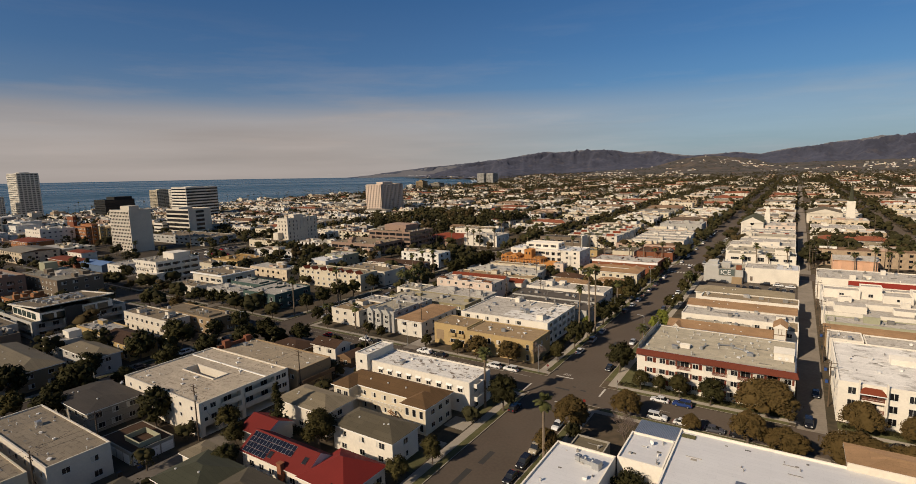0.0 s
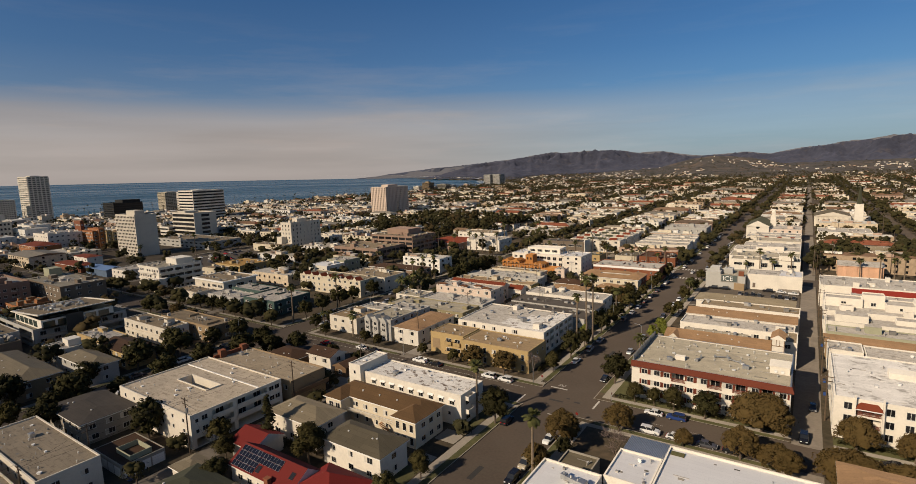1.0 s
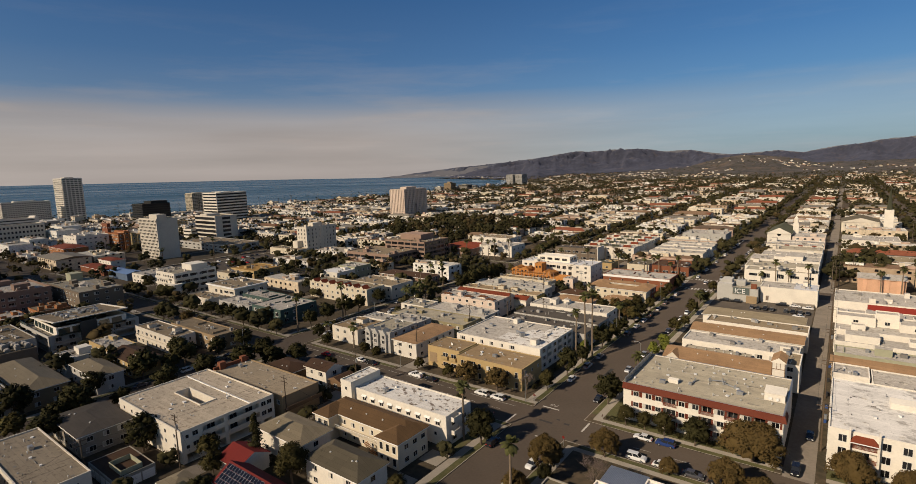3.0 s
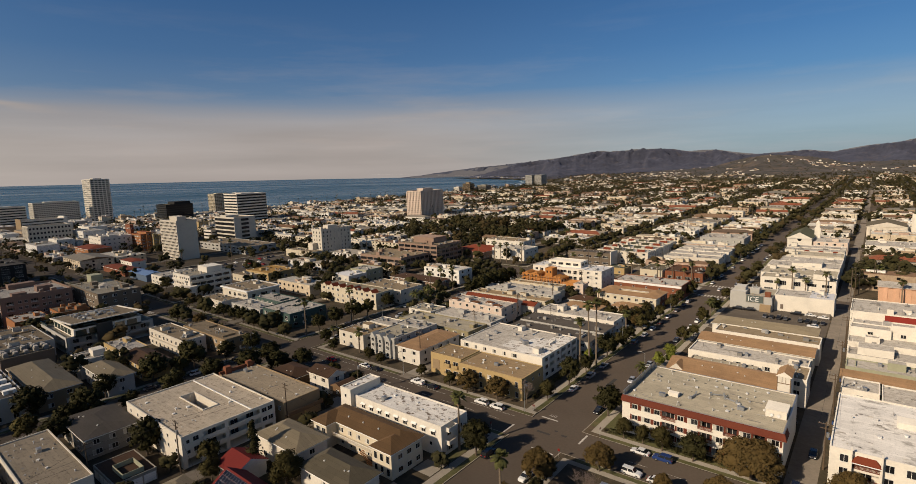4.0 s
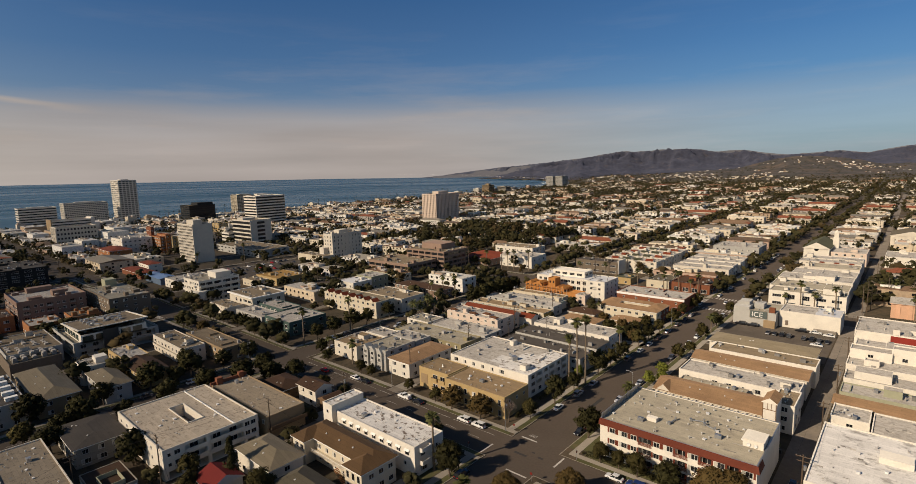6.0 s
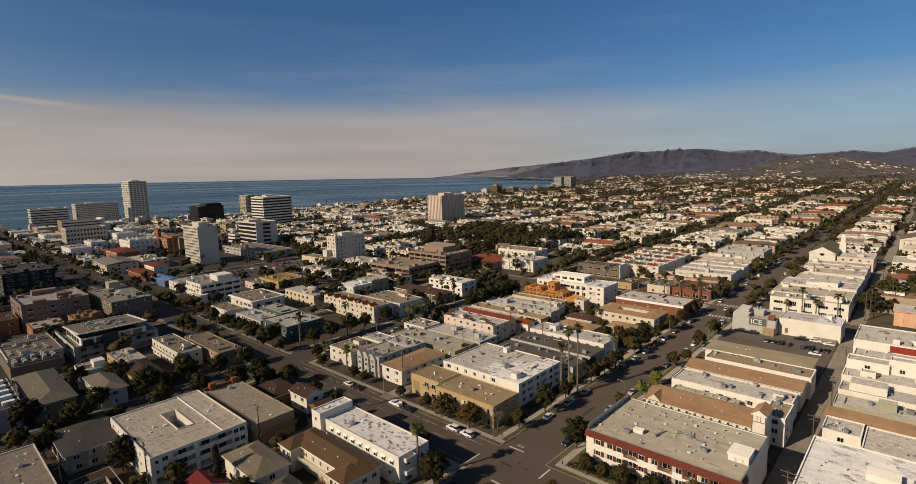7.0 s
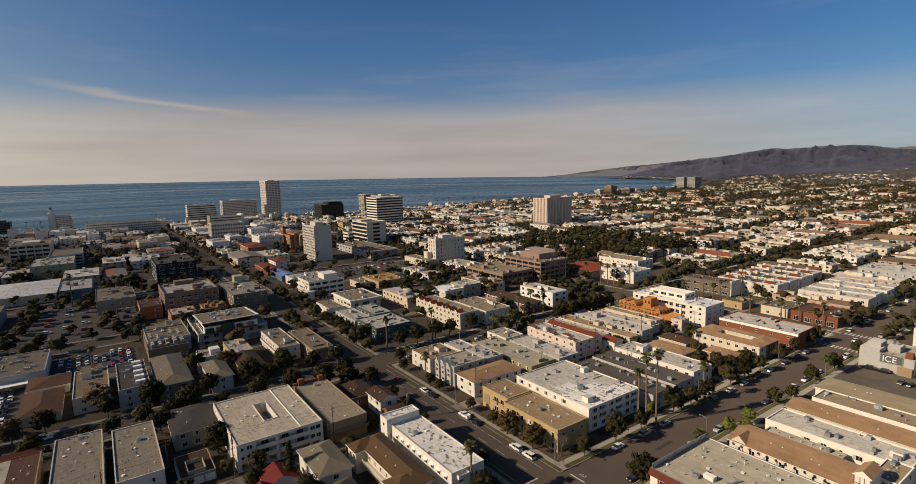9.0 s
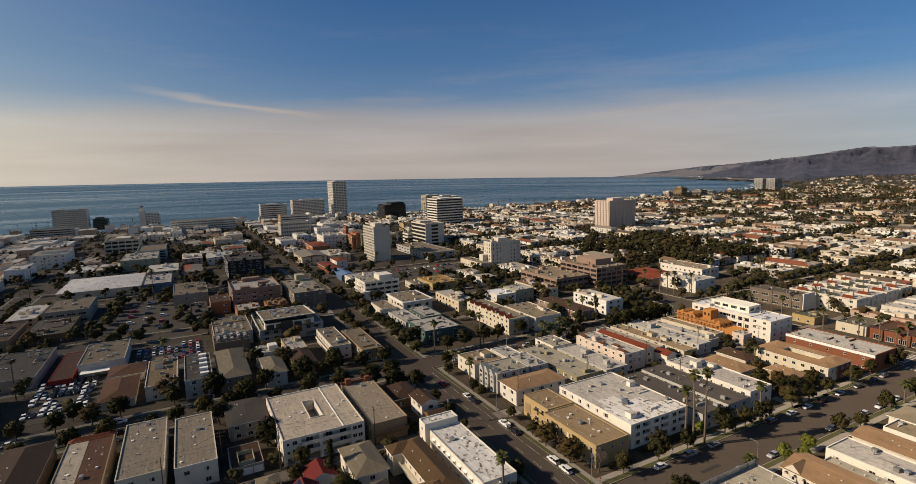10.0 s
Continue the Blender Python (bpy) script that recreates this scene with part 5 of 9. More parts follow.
part("tiled_front", s, th, [roof_mat("tile"), TRIMW], "red tiled roof edge")
B(-98, -62, -155.5, -143.5, 6.0, "tan", "umber", "hip", rise=2.2, label="tan house block with a brown hipped roof")
B(-98, -62, -172, -160, 6.5, "cream", "gravel", label="cream block with a flat gravel roof")
B(-100, -60, -190, -177, 7, "white", "worn", label="white block with a weathered flat roof")

# row of garages with a roof deck
th = thing("garage", -63.2, -90.0, GZ, "low row of white garage doors under a dark flat roof", "garage")
TAKEN.append((-71, -56, -96, -84))
part("wall", Shape().ring(-7, 7, -4.6, 4.6, 0, 3.0, 0.25), th, [wall_mat("grey")])
part("roof", Shape().box(-6.75, 6.75, -4.35, 4.35, 2.7, 2.9), th, [roof_mat("umber")])
part("roof_deck", Shape().ring(-0.5, 6.2, -2.4, 2.2, 2.9, 4.1, 0.15), th, [wall_mat("sage")], "pale green deck parapet")
for y in (-3.0, 0.0, 3.0):
    part("garage_door", GARAGE_DOOR, th, at=(7, y, 0), turn=90)
for x in (-4.6, -1.5, 1.6, 4.7):
    part("garage_door", GARAGE_DOOR, th, at=(x, -4.6, 0))
B(-47.2, -41.0, -88.5, -83.2, 2.6, "ivory", "beige", "hip", 1, rise=1.1, name="shed", label="small ivory shed with a pale hipped roof", vents=0, every=3)
B(-41, -27.5, -97.5, -86.4, 3.6, "ivory", "green", "hip", 1, rise=2.2, name="house", label="low house with a dark green hipped roof", vents=4)
B(-46, -32, -113, -101, 3.8, "grey", "slate", "hip", 1, rise=2.2, name="house", label="low grey house with a dark hipped roof", vents=4)
B(-26, -8, -98, -87, 4.6, "white", "slate", "hip", 1, rise=2.2, name="house", label="white house with a grey hipped roof", vents=4)
B(-28, -6, -116, -102, 6.0, "cream", "beige", "hip", 2, rise=2.0, name="house", label="cream house with a beige hipped roof", vents=4)
B(-70.9, -60.5, -30.8, -24.4, 5.6, "white", "umber", "gable", 2, rise=1.7, name="house", label="narrow white two-storey house with a brown gable", vents=3, every=3.2)
B(-88, -74, -36, -26, 3.6, "brown", "umber", "hip", 1, rise=2.0, name="house", label="brown bungalow with a dark shingle roof", vents=3)
B(-59.5, -54.5, -30, -24, 3.2, "brown", "umber", "gable", 1, rise=1.2, name="garage", label="small brown gabled garage", vents=0)

# north of the avenue, west of the street
th = B(-31.2, -5.9, 1.2, 14.3, 6.9, "yellow", "sand", storeys=2, sides="", vents=9, parapet=0.2, open_side="s", label="ochre-yellow apartment block with recessed balconies and a tan roof")
SLAT = material("brown_timber_slats", (0.16, 0.075, 0.03), 0.85, vary=0.25)
YCOL = row_of(7, -12, 12.4)
facade(th, 25.3, 7.1, [(YCOL[k] - 1.7, YCOL[k] + 1.7, [(0.5, 2.8), (3.7, 6.0)]) for k in (1, 4)], "yellow", (0, -6.55, 0), rail=SLAT)
for k, x in enumerate(YCOL):
    for z in (0.5, 3.8):
        if k % 3 != 1:
            part("window", WIN["std2" if k % 2 else "tall"], th, at=(x, -6.55, z + (0.5 if k % 2 else 0.1)))
for y in (-4, 0, 4):
    part("window", WIN["small"], th, at=(12.65, y, 4.6), turn=90)
th = B(-45.6, -31.6, 3.2, 14.0, 7.3, "yellow", "sand", storeys=2, sides="", vents=3, ac=0, parapet=0.15, label="ochre-yellow apartment wing with a tan flat roof")
part("panel", Shape().box(-1.6, 1.6, -0.08, 0, 0, 3.6), th, [wall_mat("tan")], at=(-4.5, -5.4, 1.6))
for x in (1.0, 4.6):
    for z in (0.6, 4.0):
        balcony(th, x, -5.4, z, 2.8, "yellow", depth=1.0)
        part("window", WIN["slider"], th, at=(x, -5.45, z))
th = B(-43.4, -8.2, 17.8, 44.0, 8.0, "white", "pale", storeys=3, sides="s", open_side="e", vents=34, ac=4, every=4.0, label="large white apartment block with a patched white roof")
WCOL = row_of(6, -12.5, 12.5)
facade(th, 25.76, 8.28, [(WCOL[k] - 1.7, WCOL[k] + 1.7, [(3.0, 5.0), (5.5, 7.5)]) for k in (1, 3, 5)], "white", (17.6, 0, 0), 90)
for i, y in enumerate(WCOL):
    for z in (0.4, 3.0, 5.5):
        if i not in (1, 3, 5) or z < 1:
            part("window", WIN["wide"], th, at=(17.6, y, z + 0.7), turn=90)
part("roof_patch", Shape().box(4, 17.0, -12.6, 5.0, 8.0, 8.05).box(-1.5, 4, -9.5, -2.0, 8.0, 8.04).box(10, 17.0, 5.0, 12.6, 8.0, 8.045), th, [roof_mat("chalk")], "fresh white coating on the roof")
s = Shape().tube((-1.8, 0, 0.7), (1.2, 0.4, 0.7), 0.45, 0.45, 10).box(1.2, 2.8, -0.9, 0.9, 0, 1.4).tube((-1.8, 0, 0.0), (-1.8, 0, 1.2), 0.5, 0.4, 10)
part("roof_duct", s, th, [METAL], "large bent duct on the roof", at=(3.5, -2.5, 8.05), turn=-30)
B(-64, -52.5, 4.6, 28.0, 5.9, "white", "brown", "hip", 2, rise=1.5, name="house", label="white two-storey house with a brown hipped roof", vents=4)
th = B(-79, -65.5, 4.4, 20, 8.0, "lightgrey", "grey", storeys=3, sides="se", vents=5, label="grey-blue townhouses with gabled bay fronts")
for x in (-4.6, -0.4, 3.8):
    s = Shape().box(-1.4, 1.4, -0.9, 0, 0.3, 7.2)
    s.poly([(-1.7, -1.1, 7.2), (1.7, -1.1, 7.2), (0, -1.1, 9.4)]).poly([(1.7, -1.1, 7.2), (1.7, 2.0, 7.2), (0, 2.0, 9.4), (0, -1.1, 9.4)]).poly([(-1.7, 2.0, 7.2), (-1.7, -1.1, 7.2), (0, -1.1, 9.4), (0, 2.0, 9.4)])
    bay = part("bay", s, th, [wall_mat("lightgrey")], at=(x, -7.8, 0))
    for z in (1.0, 3.6, 5.6):
        part("window", WIN["std"], bay, at=(0, -0.9, z))
B(-99, -83.5, 4.2, 19.5, 6.0, "ivory", "sand", storeys=2, vents=5, label="ivory corner block with a sandy flat roof")
B(-82, -66, 21.5, 30, 7.4, "lightgrey", "pale", storeys=3, vents=5, label="grey townhouse block with a pale roof")
B(-99, -84, 21.5, 30.5, 5.4, "white", "pale", storeys=2, vents=4, label="white block with a pale flat roof")
B(-92, -51.5, 33, 46.4, 5.4, "green", "grey", storeys=2, vents=14, ac=2, label="long olive-green block with a weathered grey roof")
B(-84, -51.5, 49, 61, 5.0, "lightgrey", "pale", storeys=2, vents=9, label="long low block with a patched pale roof")
B(-101, -86.5, 49, 60, 5.0, "white", "grey", storeys=2, vents=4, label="low white block with a grey roof")
th = B(-87, -55.5, 63.4, 75.5, 7.8, "pink", "pale", storeys=3, vents=6, label="pink stepped townhouses with red tile trims")
for k in range(5):
    part("tile_trim", hip_roof(Shape(), -2.2, 2.2, -1.2, 1.2, 0, 0.8, 0.2), th, [roof_mat("russet"), TRIMW], at=(-13 + 6.3 * k, -4.2 + (k % 2) * 3.0, 8.5))
    part("penthouse", Shape().box(-2.0, 2.0, -1.0, 1.0, 0, 0.9), th, [wall_mat("pink")], at=(-13 + 6.3 * k, -4.2 + (k % 2) * 3.0, 7.6))
B(-87, -57, 76.6, 83.0, 6.4, "pink", "tile", "gable", 2, rise=2.2, label="pink townhouses under red tiled roofs", vents=0)
B(-58, -50.8, 84.4, 90.2, 4.6, "white", "tile", "gable", 1, rise=1.5, name="house", label="small white house with an orange tiled roof", vents=0)
B(-97, -60, 85.4, 92.0, 5.0, "lightgrey", "dust", storeys=2, vents=6, label="long low block with pale roof decks")
B(-97, -50.5, 95.4, 103.8, 4.6, "cream", "sand", storeys=2, vents=8, label="long cream court block with a pale roof")
B(-97, -52.5, 107.6, 116.4, 4.9, "lightgrey", "pale", storeys=2, vents=8, label="long pale court block with flat roofs")
# the timber-framed house going up, and the white blocks behind it
OSB = wall_mat("osb")
B(-94, -56, 119.5, 127, 4.0, "cream", "pale", storeys=1, vents=6, sides="s", label="low cream court building with a pale roof")
B(-94, -60, 130, 136.5, 4.2, "cream", "sand", storeys=1, vents=6, sides="s", label="low court building with a patched roof below the site")
# dark panels on the sheathing stand in for the shade inside open windows
HOLE_PANEL = material("dark_hole_panel", (0.03, 0.02, 0.015), 0.95, vary=0.2, bump=0.0)
th = thing("unfinished_building", -75, 147, GZ, "unfinished orange sheathed timber building with dark-panelled window holes and scaffold", "building")
for a, b, c, d, hh in ((-18, -6.2, -5, 5, 7.4), (-6, 9, -5, 5, 6.2), (9.2, 18, -5, 4, 4.4)):
    part("wall", Shape().ring(a, b, c, d, 0, hh, 0.25), th, [OSB])
    part("floor", Shape().box(a + 0.26, b - 0.26, c + 0.26, d - 0.26, hh - 0.7, hh - 0.4), th, [OSB])
    for x in row_of(int((b - a) / 2.4), a + 0.4, b - 0.4):
        for z in (0.7, 3.3, 5.6)[:2 if hh < 7 else 3]:
            if z + 1.3 < hh:
                part("window_opening", Shape().box(-0.6, 0.6, -0.04, 0, 0, 1.3), th, [HOLE_PANEL], at=(x, c, z))
    for y in row_of(3, c, d):
        part("window_opening", Shape().box(-0.55, 0.55, -0.04, 0, 0, 1.3), th, [HOLE_PANEL], at=(b, y, hh - 2.2), turn=90)
    for x in row_of(int((b - a) / 1.5), a + 0.2, b - 0.2):
        part("stud", Shape().box(-0.08, 0.08, c + 0.05, c + 0.22, hh, hh + 0.7 + 0.4 * math.sin(x * 2.1)), th, [OSB], at=(x, 0, 0))
part("stair_tower", Shape().ring(-2.6, 2.2, -3.5, 2.5, 5.5, 11.6, 0.25).box(-2.3, 1.9, -3.2, 2.2, 11.0, 11.3), th, [OSB])
for x, z in ((-1.2, 8.6), (1.0, 8.6)):
    part("window_opening", Shape().box(-0.5, 0.5, -0.04, 0, 0, 1.4), th, [HOLE_PANEL], at=(x, -3.5, z))
for x in row_of(18, -18, 12):
    part("scaffold_post", Shape().box(-0.05, 0.05, -0.05, 0.05, 0, 7.0), th, [METAL], at=(x, -6.0, 0))
for z in (2.0, 4.2, 6.2):
    part("scaffold_deck", Shape().box(-18.4, 12 - z, -6.2, -5.3, z, z + 0.08), th, [OSB])
for x in (-15.5, -9.0, 4.0, 7.0):
    part("gable_frame", hip_roof(Shape(), -1.3, 1.3, -4.5, 4.5, 0, 1.2, 0.1), th, [OSB, OSB], at=(x, 0, 7.4 if x < -6.2 else 6.2))
TAKEN.append((-94, -56, 140, 153))
B(-55.5, -49.5, 136.5, 143, 5.4, "pink", "pale", storeys=2, vents=2, ac=0, sides="se", every=2.6, name="house", label="small rendered cubic house beside the building site")
th = B(-92, -56.5, 153.5, 170, 10.4, "white", "white", storeys=3, sides="se", vents=8, ac=3, win=("strip", "slider", "wide"), every=3.6, name="office_building", label="new white three-storey building with stepped flat roofs")
part("penthouse", Shape().ring(-9, 13, -3.5, 6.5, 10.4, 14.0, 0.3).box(-8.7, 12.7, -3.2, 6.2, 13.4, 13.7), th, [wall_mat("white")], "set-back white top storey")
for x in row_of(4, -8, 12):
    part("window", WIN["strip"], th, at=(x, -3.5, 11.4), scale=(0.8, 1, 1))
for y in row_of(2, -3, 6):
    part("window", WIN["strip"], th, at=(13, y, 11.4), turn=90, scale=(0.8, 1, 1))
B(-55.8, -44.5, 150, 168, 11.0, "white", "white", storeys=4, sides="se", vents=3, ac=1, win=("std", "small"), every=4.4, name="office_building", label="white tower wing with small square windows")
B(-42.5, -4.6, 47.0, 58.2, 5.9, "lightgrey", "dark", storeys=2, vents=9, ac=0, parapet=0.06, band=roof_mat("dark"), label="long grey court block with a black roof")
B(-43.5, -4.8, 60.6, 72.6, 5.9, "lightgrey", "dark", storeys=2, vents=9, ac=0, parapet=0.06, band=roof_mat("dark"), label="long pale court block with a black roof")
B(-44, -7, 76.2, 89, 6.0, "white", "pale", storeys=2, vents=8, label="long white court block with a pale grey roof")
B(-41, -23, 94.5, 104.4, 4.2, "cream", "brown", "hip", 1, rise=1.9, name="house", label="low cream bungalow court with a brown roof", vents=4)
B(-21, -8.5, 107.5, 115.5, 4.0, "tan", "brown", "hip", 1, rise=1.8, name="house", label="low tan bungalow with a brown hipped roof", vents=3)
B(-44, -30, 108.5, 117, 4.2, "cream", "umber", "hip", 1, rise=1.8, name="house", label="small cream bungalow with a dark brown roof", vents=2)
th = thing("apartment_building", -19, 131, GZ, "brick and cream court apartments under brown hipped roofs", "building")
TAKEN.append((-36, -3, 120, 142))
for a, rs in (((-16, 14.5, -8.5, -2.5), 1.5), ((7.5, 14.5, -2.5, 8.5), 1.5), ((-16, -8.5, -2.5, 8.5), 1.4), ((-8.5, 7.5, 4.5, 8.5), 1.1)):
    part("wall", Shape().ring(*a, 0, 6.2, 0.3), th, [wall_mat("brick" if a[0] > 5 else "cream")])
    part("roof", hip_roof(Shape(), *a, 6.42 + 0.01 * rs, rs, 0.5), th, [roof_mat("brown"), TRIMW])
for x in row_of(8, -15.5, 14):
    for z in (0.9, 3.9):
        part("window", WIN["std"], th, at=(x, -8.5, z))
for y in row_of(4, -8, 8):
    for z in (0.9, 3.9):
        part("window", WIN["std2"], th, at=(14.5, y, z), turn=90)
th = B(-37, -0.5, 149.8, 167.6, 7.4, "brick", "pale", storeys=2, sides="s", vents=16, ac=3, every=6.0, win=("small",), name="shop_building", label="long red brick building with a white flat roof")
part("cornice", Shape().box(-18.3, 18.3, -9.0, -8.9, 6.4, 7.6), th, [TRIMW], "white painted cornice")

# east of the street
th = B(26.8, 58.0, 38.0, 50.4, 6.0, "ivory", "brown", "gable", 2, rise=2.0, sides="s", vents=8, every=3.6, label="long ivory court with a brown shingle roof and exposed joists")
s = Shape()
for k in range(14):
    s.box(-15.0 + k * 2.3, -14.4 + k * 2.3, -7.4, -6.2, 5.5, 5.9)
part("joist_ends", s, th, [wall_mat("ivory")])
s = Shape().poly([(-2.4, -0.1, 0), (2.4, -0.1, 0), (0, -0.1, 2.2)]).poly([(-2.4, -0.1, 0), (0, -0.1, 2.2), (0, 5, 2.2), (-2.4, 5, 0)]).poly([(2.4, -0.1, 0), (2.4, 5, 0), (0, 5, 2.2), (0, -0.1, 2.2)])
part("dormer", s, th, [roof_mat("brown")], at=(-13.0, -6.3, 6.2))
part("dormer_face", Shape().poly([(-2.1, -0.14, 0.1), (2.1, -0.14, 0.1), (0, -0.14, 2.0)]), th, [wall_mat("ivory")], at=(-13.0, -6.3, 6.2))
th = B(57.5, 60.9, 35.6, 42.6, 11.2, "white", "brown", "gable", 3, rise=1.3, sides="", vents=0, over=0.25, name="stair_tower", label="white half-timbered gable tower beside a brown roof")
for a in ((-1.7, -1.5, 0.6, 11.2), (1.5, 1.7, 0.6, 11.2), (-1.5, 1.5, 3.4, 3.6), (-1.5, 1.5, 5.6, 5.8), (-1.5, 1.5, 9.2, 9.4), (-0.5, -0.38, 9.4, 11.2), (0.38, 0.5, 9.4, 11.2)):
    part("timber", Shape().box(a[0], a[1], -3.56, -3.5, a[2], a[3]), th, [wall_mat("brown")])
for q in (-1, 1):
    part("timber", Shape().poly([(q * -1.5, -3.54, 3.6), (q * -1.3, -3.54, 3.6), (q * 1.5, -3.54, 5.6), (q * 1.3, -3.54, 5.6)]), th, [wall_mat("brown")], "crossed timber")
part("window", WIN["tall"], th, at=(-1.7, -1.0, 6.2), turn=-90)
B(58.4, 64.0, 43.6, 55.6, 8.2, "white", "gravel", storeys=3, sides="se", vents=4, ac=1, every=3.6, label="narrow white three-storey end block by the alley")
B(30, 50, 51.6, 55.4, 5.4, "grey", "grey", storeys=2, sides="", vents=6, label="narrow grey roofed wing behind the court")
th = B(28, 63, 56.8, 68.4, 6.8, "white", "pale", storeys=2, sides="s", vents=12, ac=3, every=4.0, label="white two-storey court with a pale blue-grey roof")
B(28, 63.2, 71.2, 81.4, 6.6, "ivory", "brown", "gable", 2, rise=1.3, sides="s", vents=8, every=4.0, label="long ivory block with a brown shingle roof")
B(30.5, 64.2, 83.4, 93.2, 7.2, "white", "gravel", storeys=2, sides="s", vents=10, every=4.4, label="long white block with a grey gravel roof")
B(27, 62.2, 95.6, 108, 6.4, "white", "beige", "hip", 2, rise=1.8, sides="s", vents=6, label="long ivory block with a beige hipped roof")
solid("parking_lot", flat(GZ + 0.03, 21.5, 63.6, 111, 154.5), [LOTM], "asphalt parking lot behind the corner shop", "ground", "structure")
TAKEN.append((21, 64, 110, 150))
th = B(22.6, 40.6, 150, 170, 6.6, "lightgrey", "grey", storeys=2, sides="", vents=5, ac=2, name="ice_house", label="stepped pale grey windowless building with a dark painted sign")
for a, b, c, d, up, nm in ((-8.9, -2.2, -9.9, -1.0, 8.4, "front_block"), (-7.6, -3.0, -6.0, 1.0, 10.0, "upper_block"), (-1.6, 2.6, -3.0, 3.0, 9.0, "rear_block")):
    part(nm, Shape().box(a, b, c, d, 6.0, up), th, [wall_mat("lightgrey")])
part("sign_wall", Shape().box(-2.0, 5.6, -10.2, -9.8, 3.6, 7.4), th, [wall_mat("grey")], "grey sign wall")
part("sign_panel", Shape().box(-1.7, 5.3, -10.26, -10.2, 3.9, 7.1), th, [material("sign_green_grey", (0.10, 0.12, 0.11), 0.8, vary=0.15)], "dark green-grey sign panel")
tx = bpy.data.curves.new("sign_lettering", "FONT")
tx.body, tx.size, tx.extrude = "ICE", 3.3, 0.02
ob = new("sign_lettering", tx)
ob.data.materials.append(TRIMW)
ob.parent = th
ob.location, ob.rotation_euler = (-1.2, -10.32, 4.3), (math.pi / 2, 0, 0)
part("lean_to", Shape().box(4.2, 8.8, -11.6, -10.3, 0, 3.4), th, [wall_mat("tan")], "low tan lean-to")
part("compressor", Shape().box(5.8, 8.2, -9.0, -6.8, 6.6, 9.0), th, [wall_mat("brick")], "rust-red plant box")
for q in (-0.8, 0.7):
    part("pylon", Shape().box(-0.25, 0.25, -0.25, 0.25, 0, 1.6), th, [METAL], at=(q, 0, 9.0))
th = B(41.0, 64.4, 155, 170.4, 7.4, "white", "pale", storeys=1, sides="", vents=10, ac=3, name="shop_building", label="plain white windowless shop building with plant on its roof")
part("door", DOOR, th, at=(-8.6, -7.7, 0.9), scale=(1.4, 1, 1.2))
part("roof_strip", Shape().box(2.0, 11.2, -7.3, 7.3, 7.4, 7.46), th, [roof_mat("white")], "white coated part of the roof")
part("planter", Shape().box(2.0, 10.5, -9.4, -7.8, 0, 1.3), th, [CONCRETE], "low white planter wall")
# beyond the alley
th = B(71.8, 113, 2.2, 35.6, 9.6, "white", "frost", storeys=3, sides="w", open_side="s", vents=18, ac=2, every=5.0, label="white three-storey block with a pale blue-grey roof and tiled hoods")
HX = (-14.2, -0.2)
facade(th, 41.2, 10.05, [(x - 2.3, x + 2.3, [(0.4, 2.6), (3.4, 5.7), (6.3, 8.2)]) for x in HX], "white", (0, -16.7, 0), rail=material("red_brown_rail", (0.16, 0.05, 0.03), 0.8, vary=0.2))
for x in (-18.0, -10.4, -7.0, -4.0, 3.6, 8.0, 12.4, 16.8):
    for z in (1.2, 4.2, 7.2):
        part("window", WIN["std"], th, at=(x, -16.7, z), scale=(1.05, 1, 1.35))
for x in HX:
    part("hood", hip_roof(Shape(), -2.3, 2.3, -1.2, 0.4, 0, 1.3, 0.2), th, [roof_mat("tile"), TRIMW], "orange tiled hood", at=(x, -16.7, 8.2))
    part("fin_wall", Shape().box(-2.7, -2.4, -1.2, 0, 0, 10.9).box(2.4, 2.7, -1.2, 0, 0, 10.9), th, [wall_mat("white")], at=(x, -16.7, 0))
part("penthouse", Shape().box(-3, 3, -2, 2, 0, 1.4), th, [wall_mat("white")], at=(-6, 4, 9.6))
B(71.8, 80.5, 48.0, 57.6, 6.6, "white", "pale", storeys=2, sides="sw", vents=4, label="ivory block with a grey roof beside the alley")
B(81, 113, 39, 57.6, 6.2, "white", "pale", storeys=2, sides="s", vents=8, label="white block with a grey roof and small windows")
B(71.5, 112, 59.4, 66.4, 6.0, "tan", "brown", "gable", 2, rise=1.2, sides="sw", vents=5, label="tan block with a brown shingle roof")
B(72, 112, 67.8, 76.6, 6.6, "sage", "pale", storeys=2, sides="sw", vents=6, label="sage green block with a grey roof")
B(72, 113, 78.6, 88.2, 7.4, "white", "pale", storeys=2, sides="sw", vents=5, every=4, step=True, label="cream commercial block with a pale roof")
th = B(71.6, 113, 89.6, 105, 8.6, "white", "pale", storeys=2, sides="w", vents=7, every=4.4, label="stepped off-white commercial block with flat roofs")
for x, z, kd in ((-4.0, 4.6, "slider"), (4.5, 4.4, "slider"), (11.5, 4.2, "tall"), (15.0, 4.4, "wide"), (-14, 5.0, "small"), (-9, 5.0, "small")):
    part("window", WIN[kd], th, at=(x, -7.7, z))
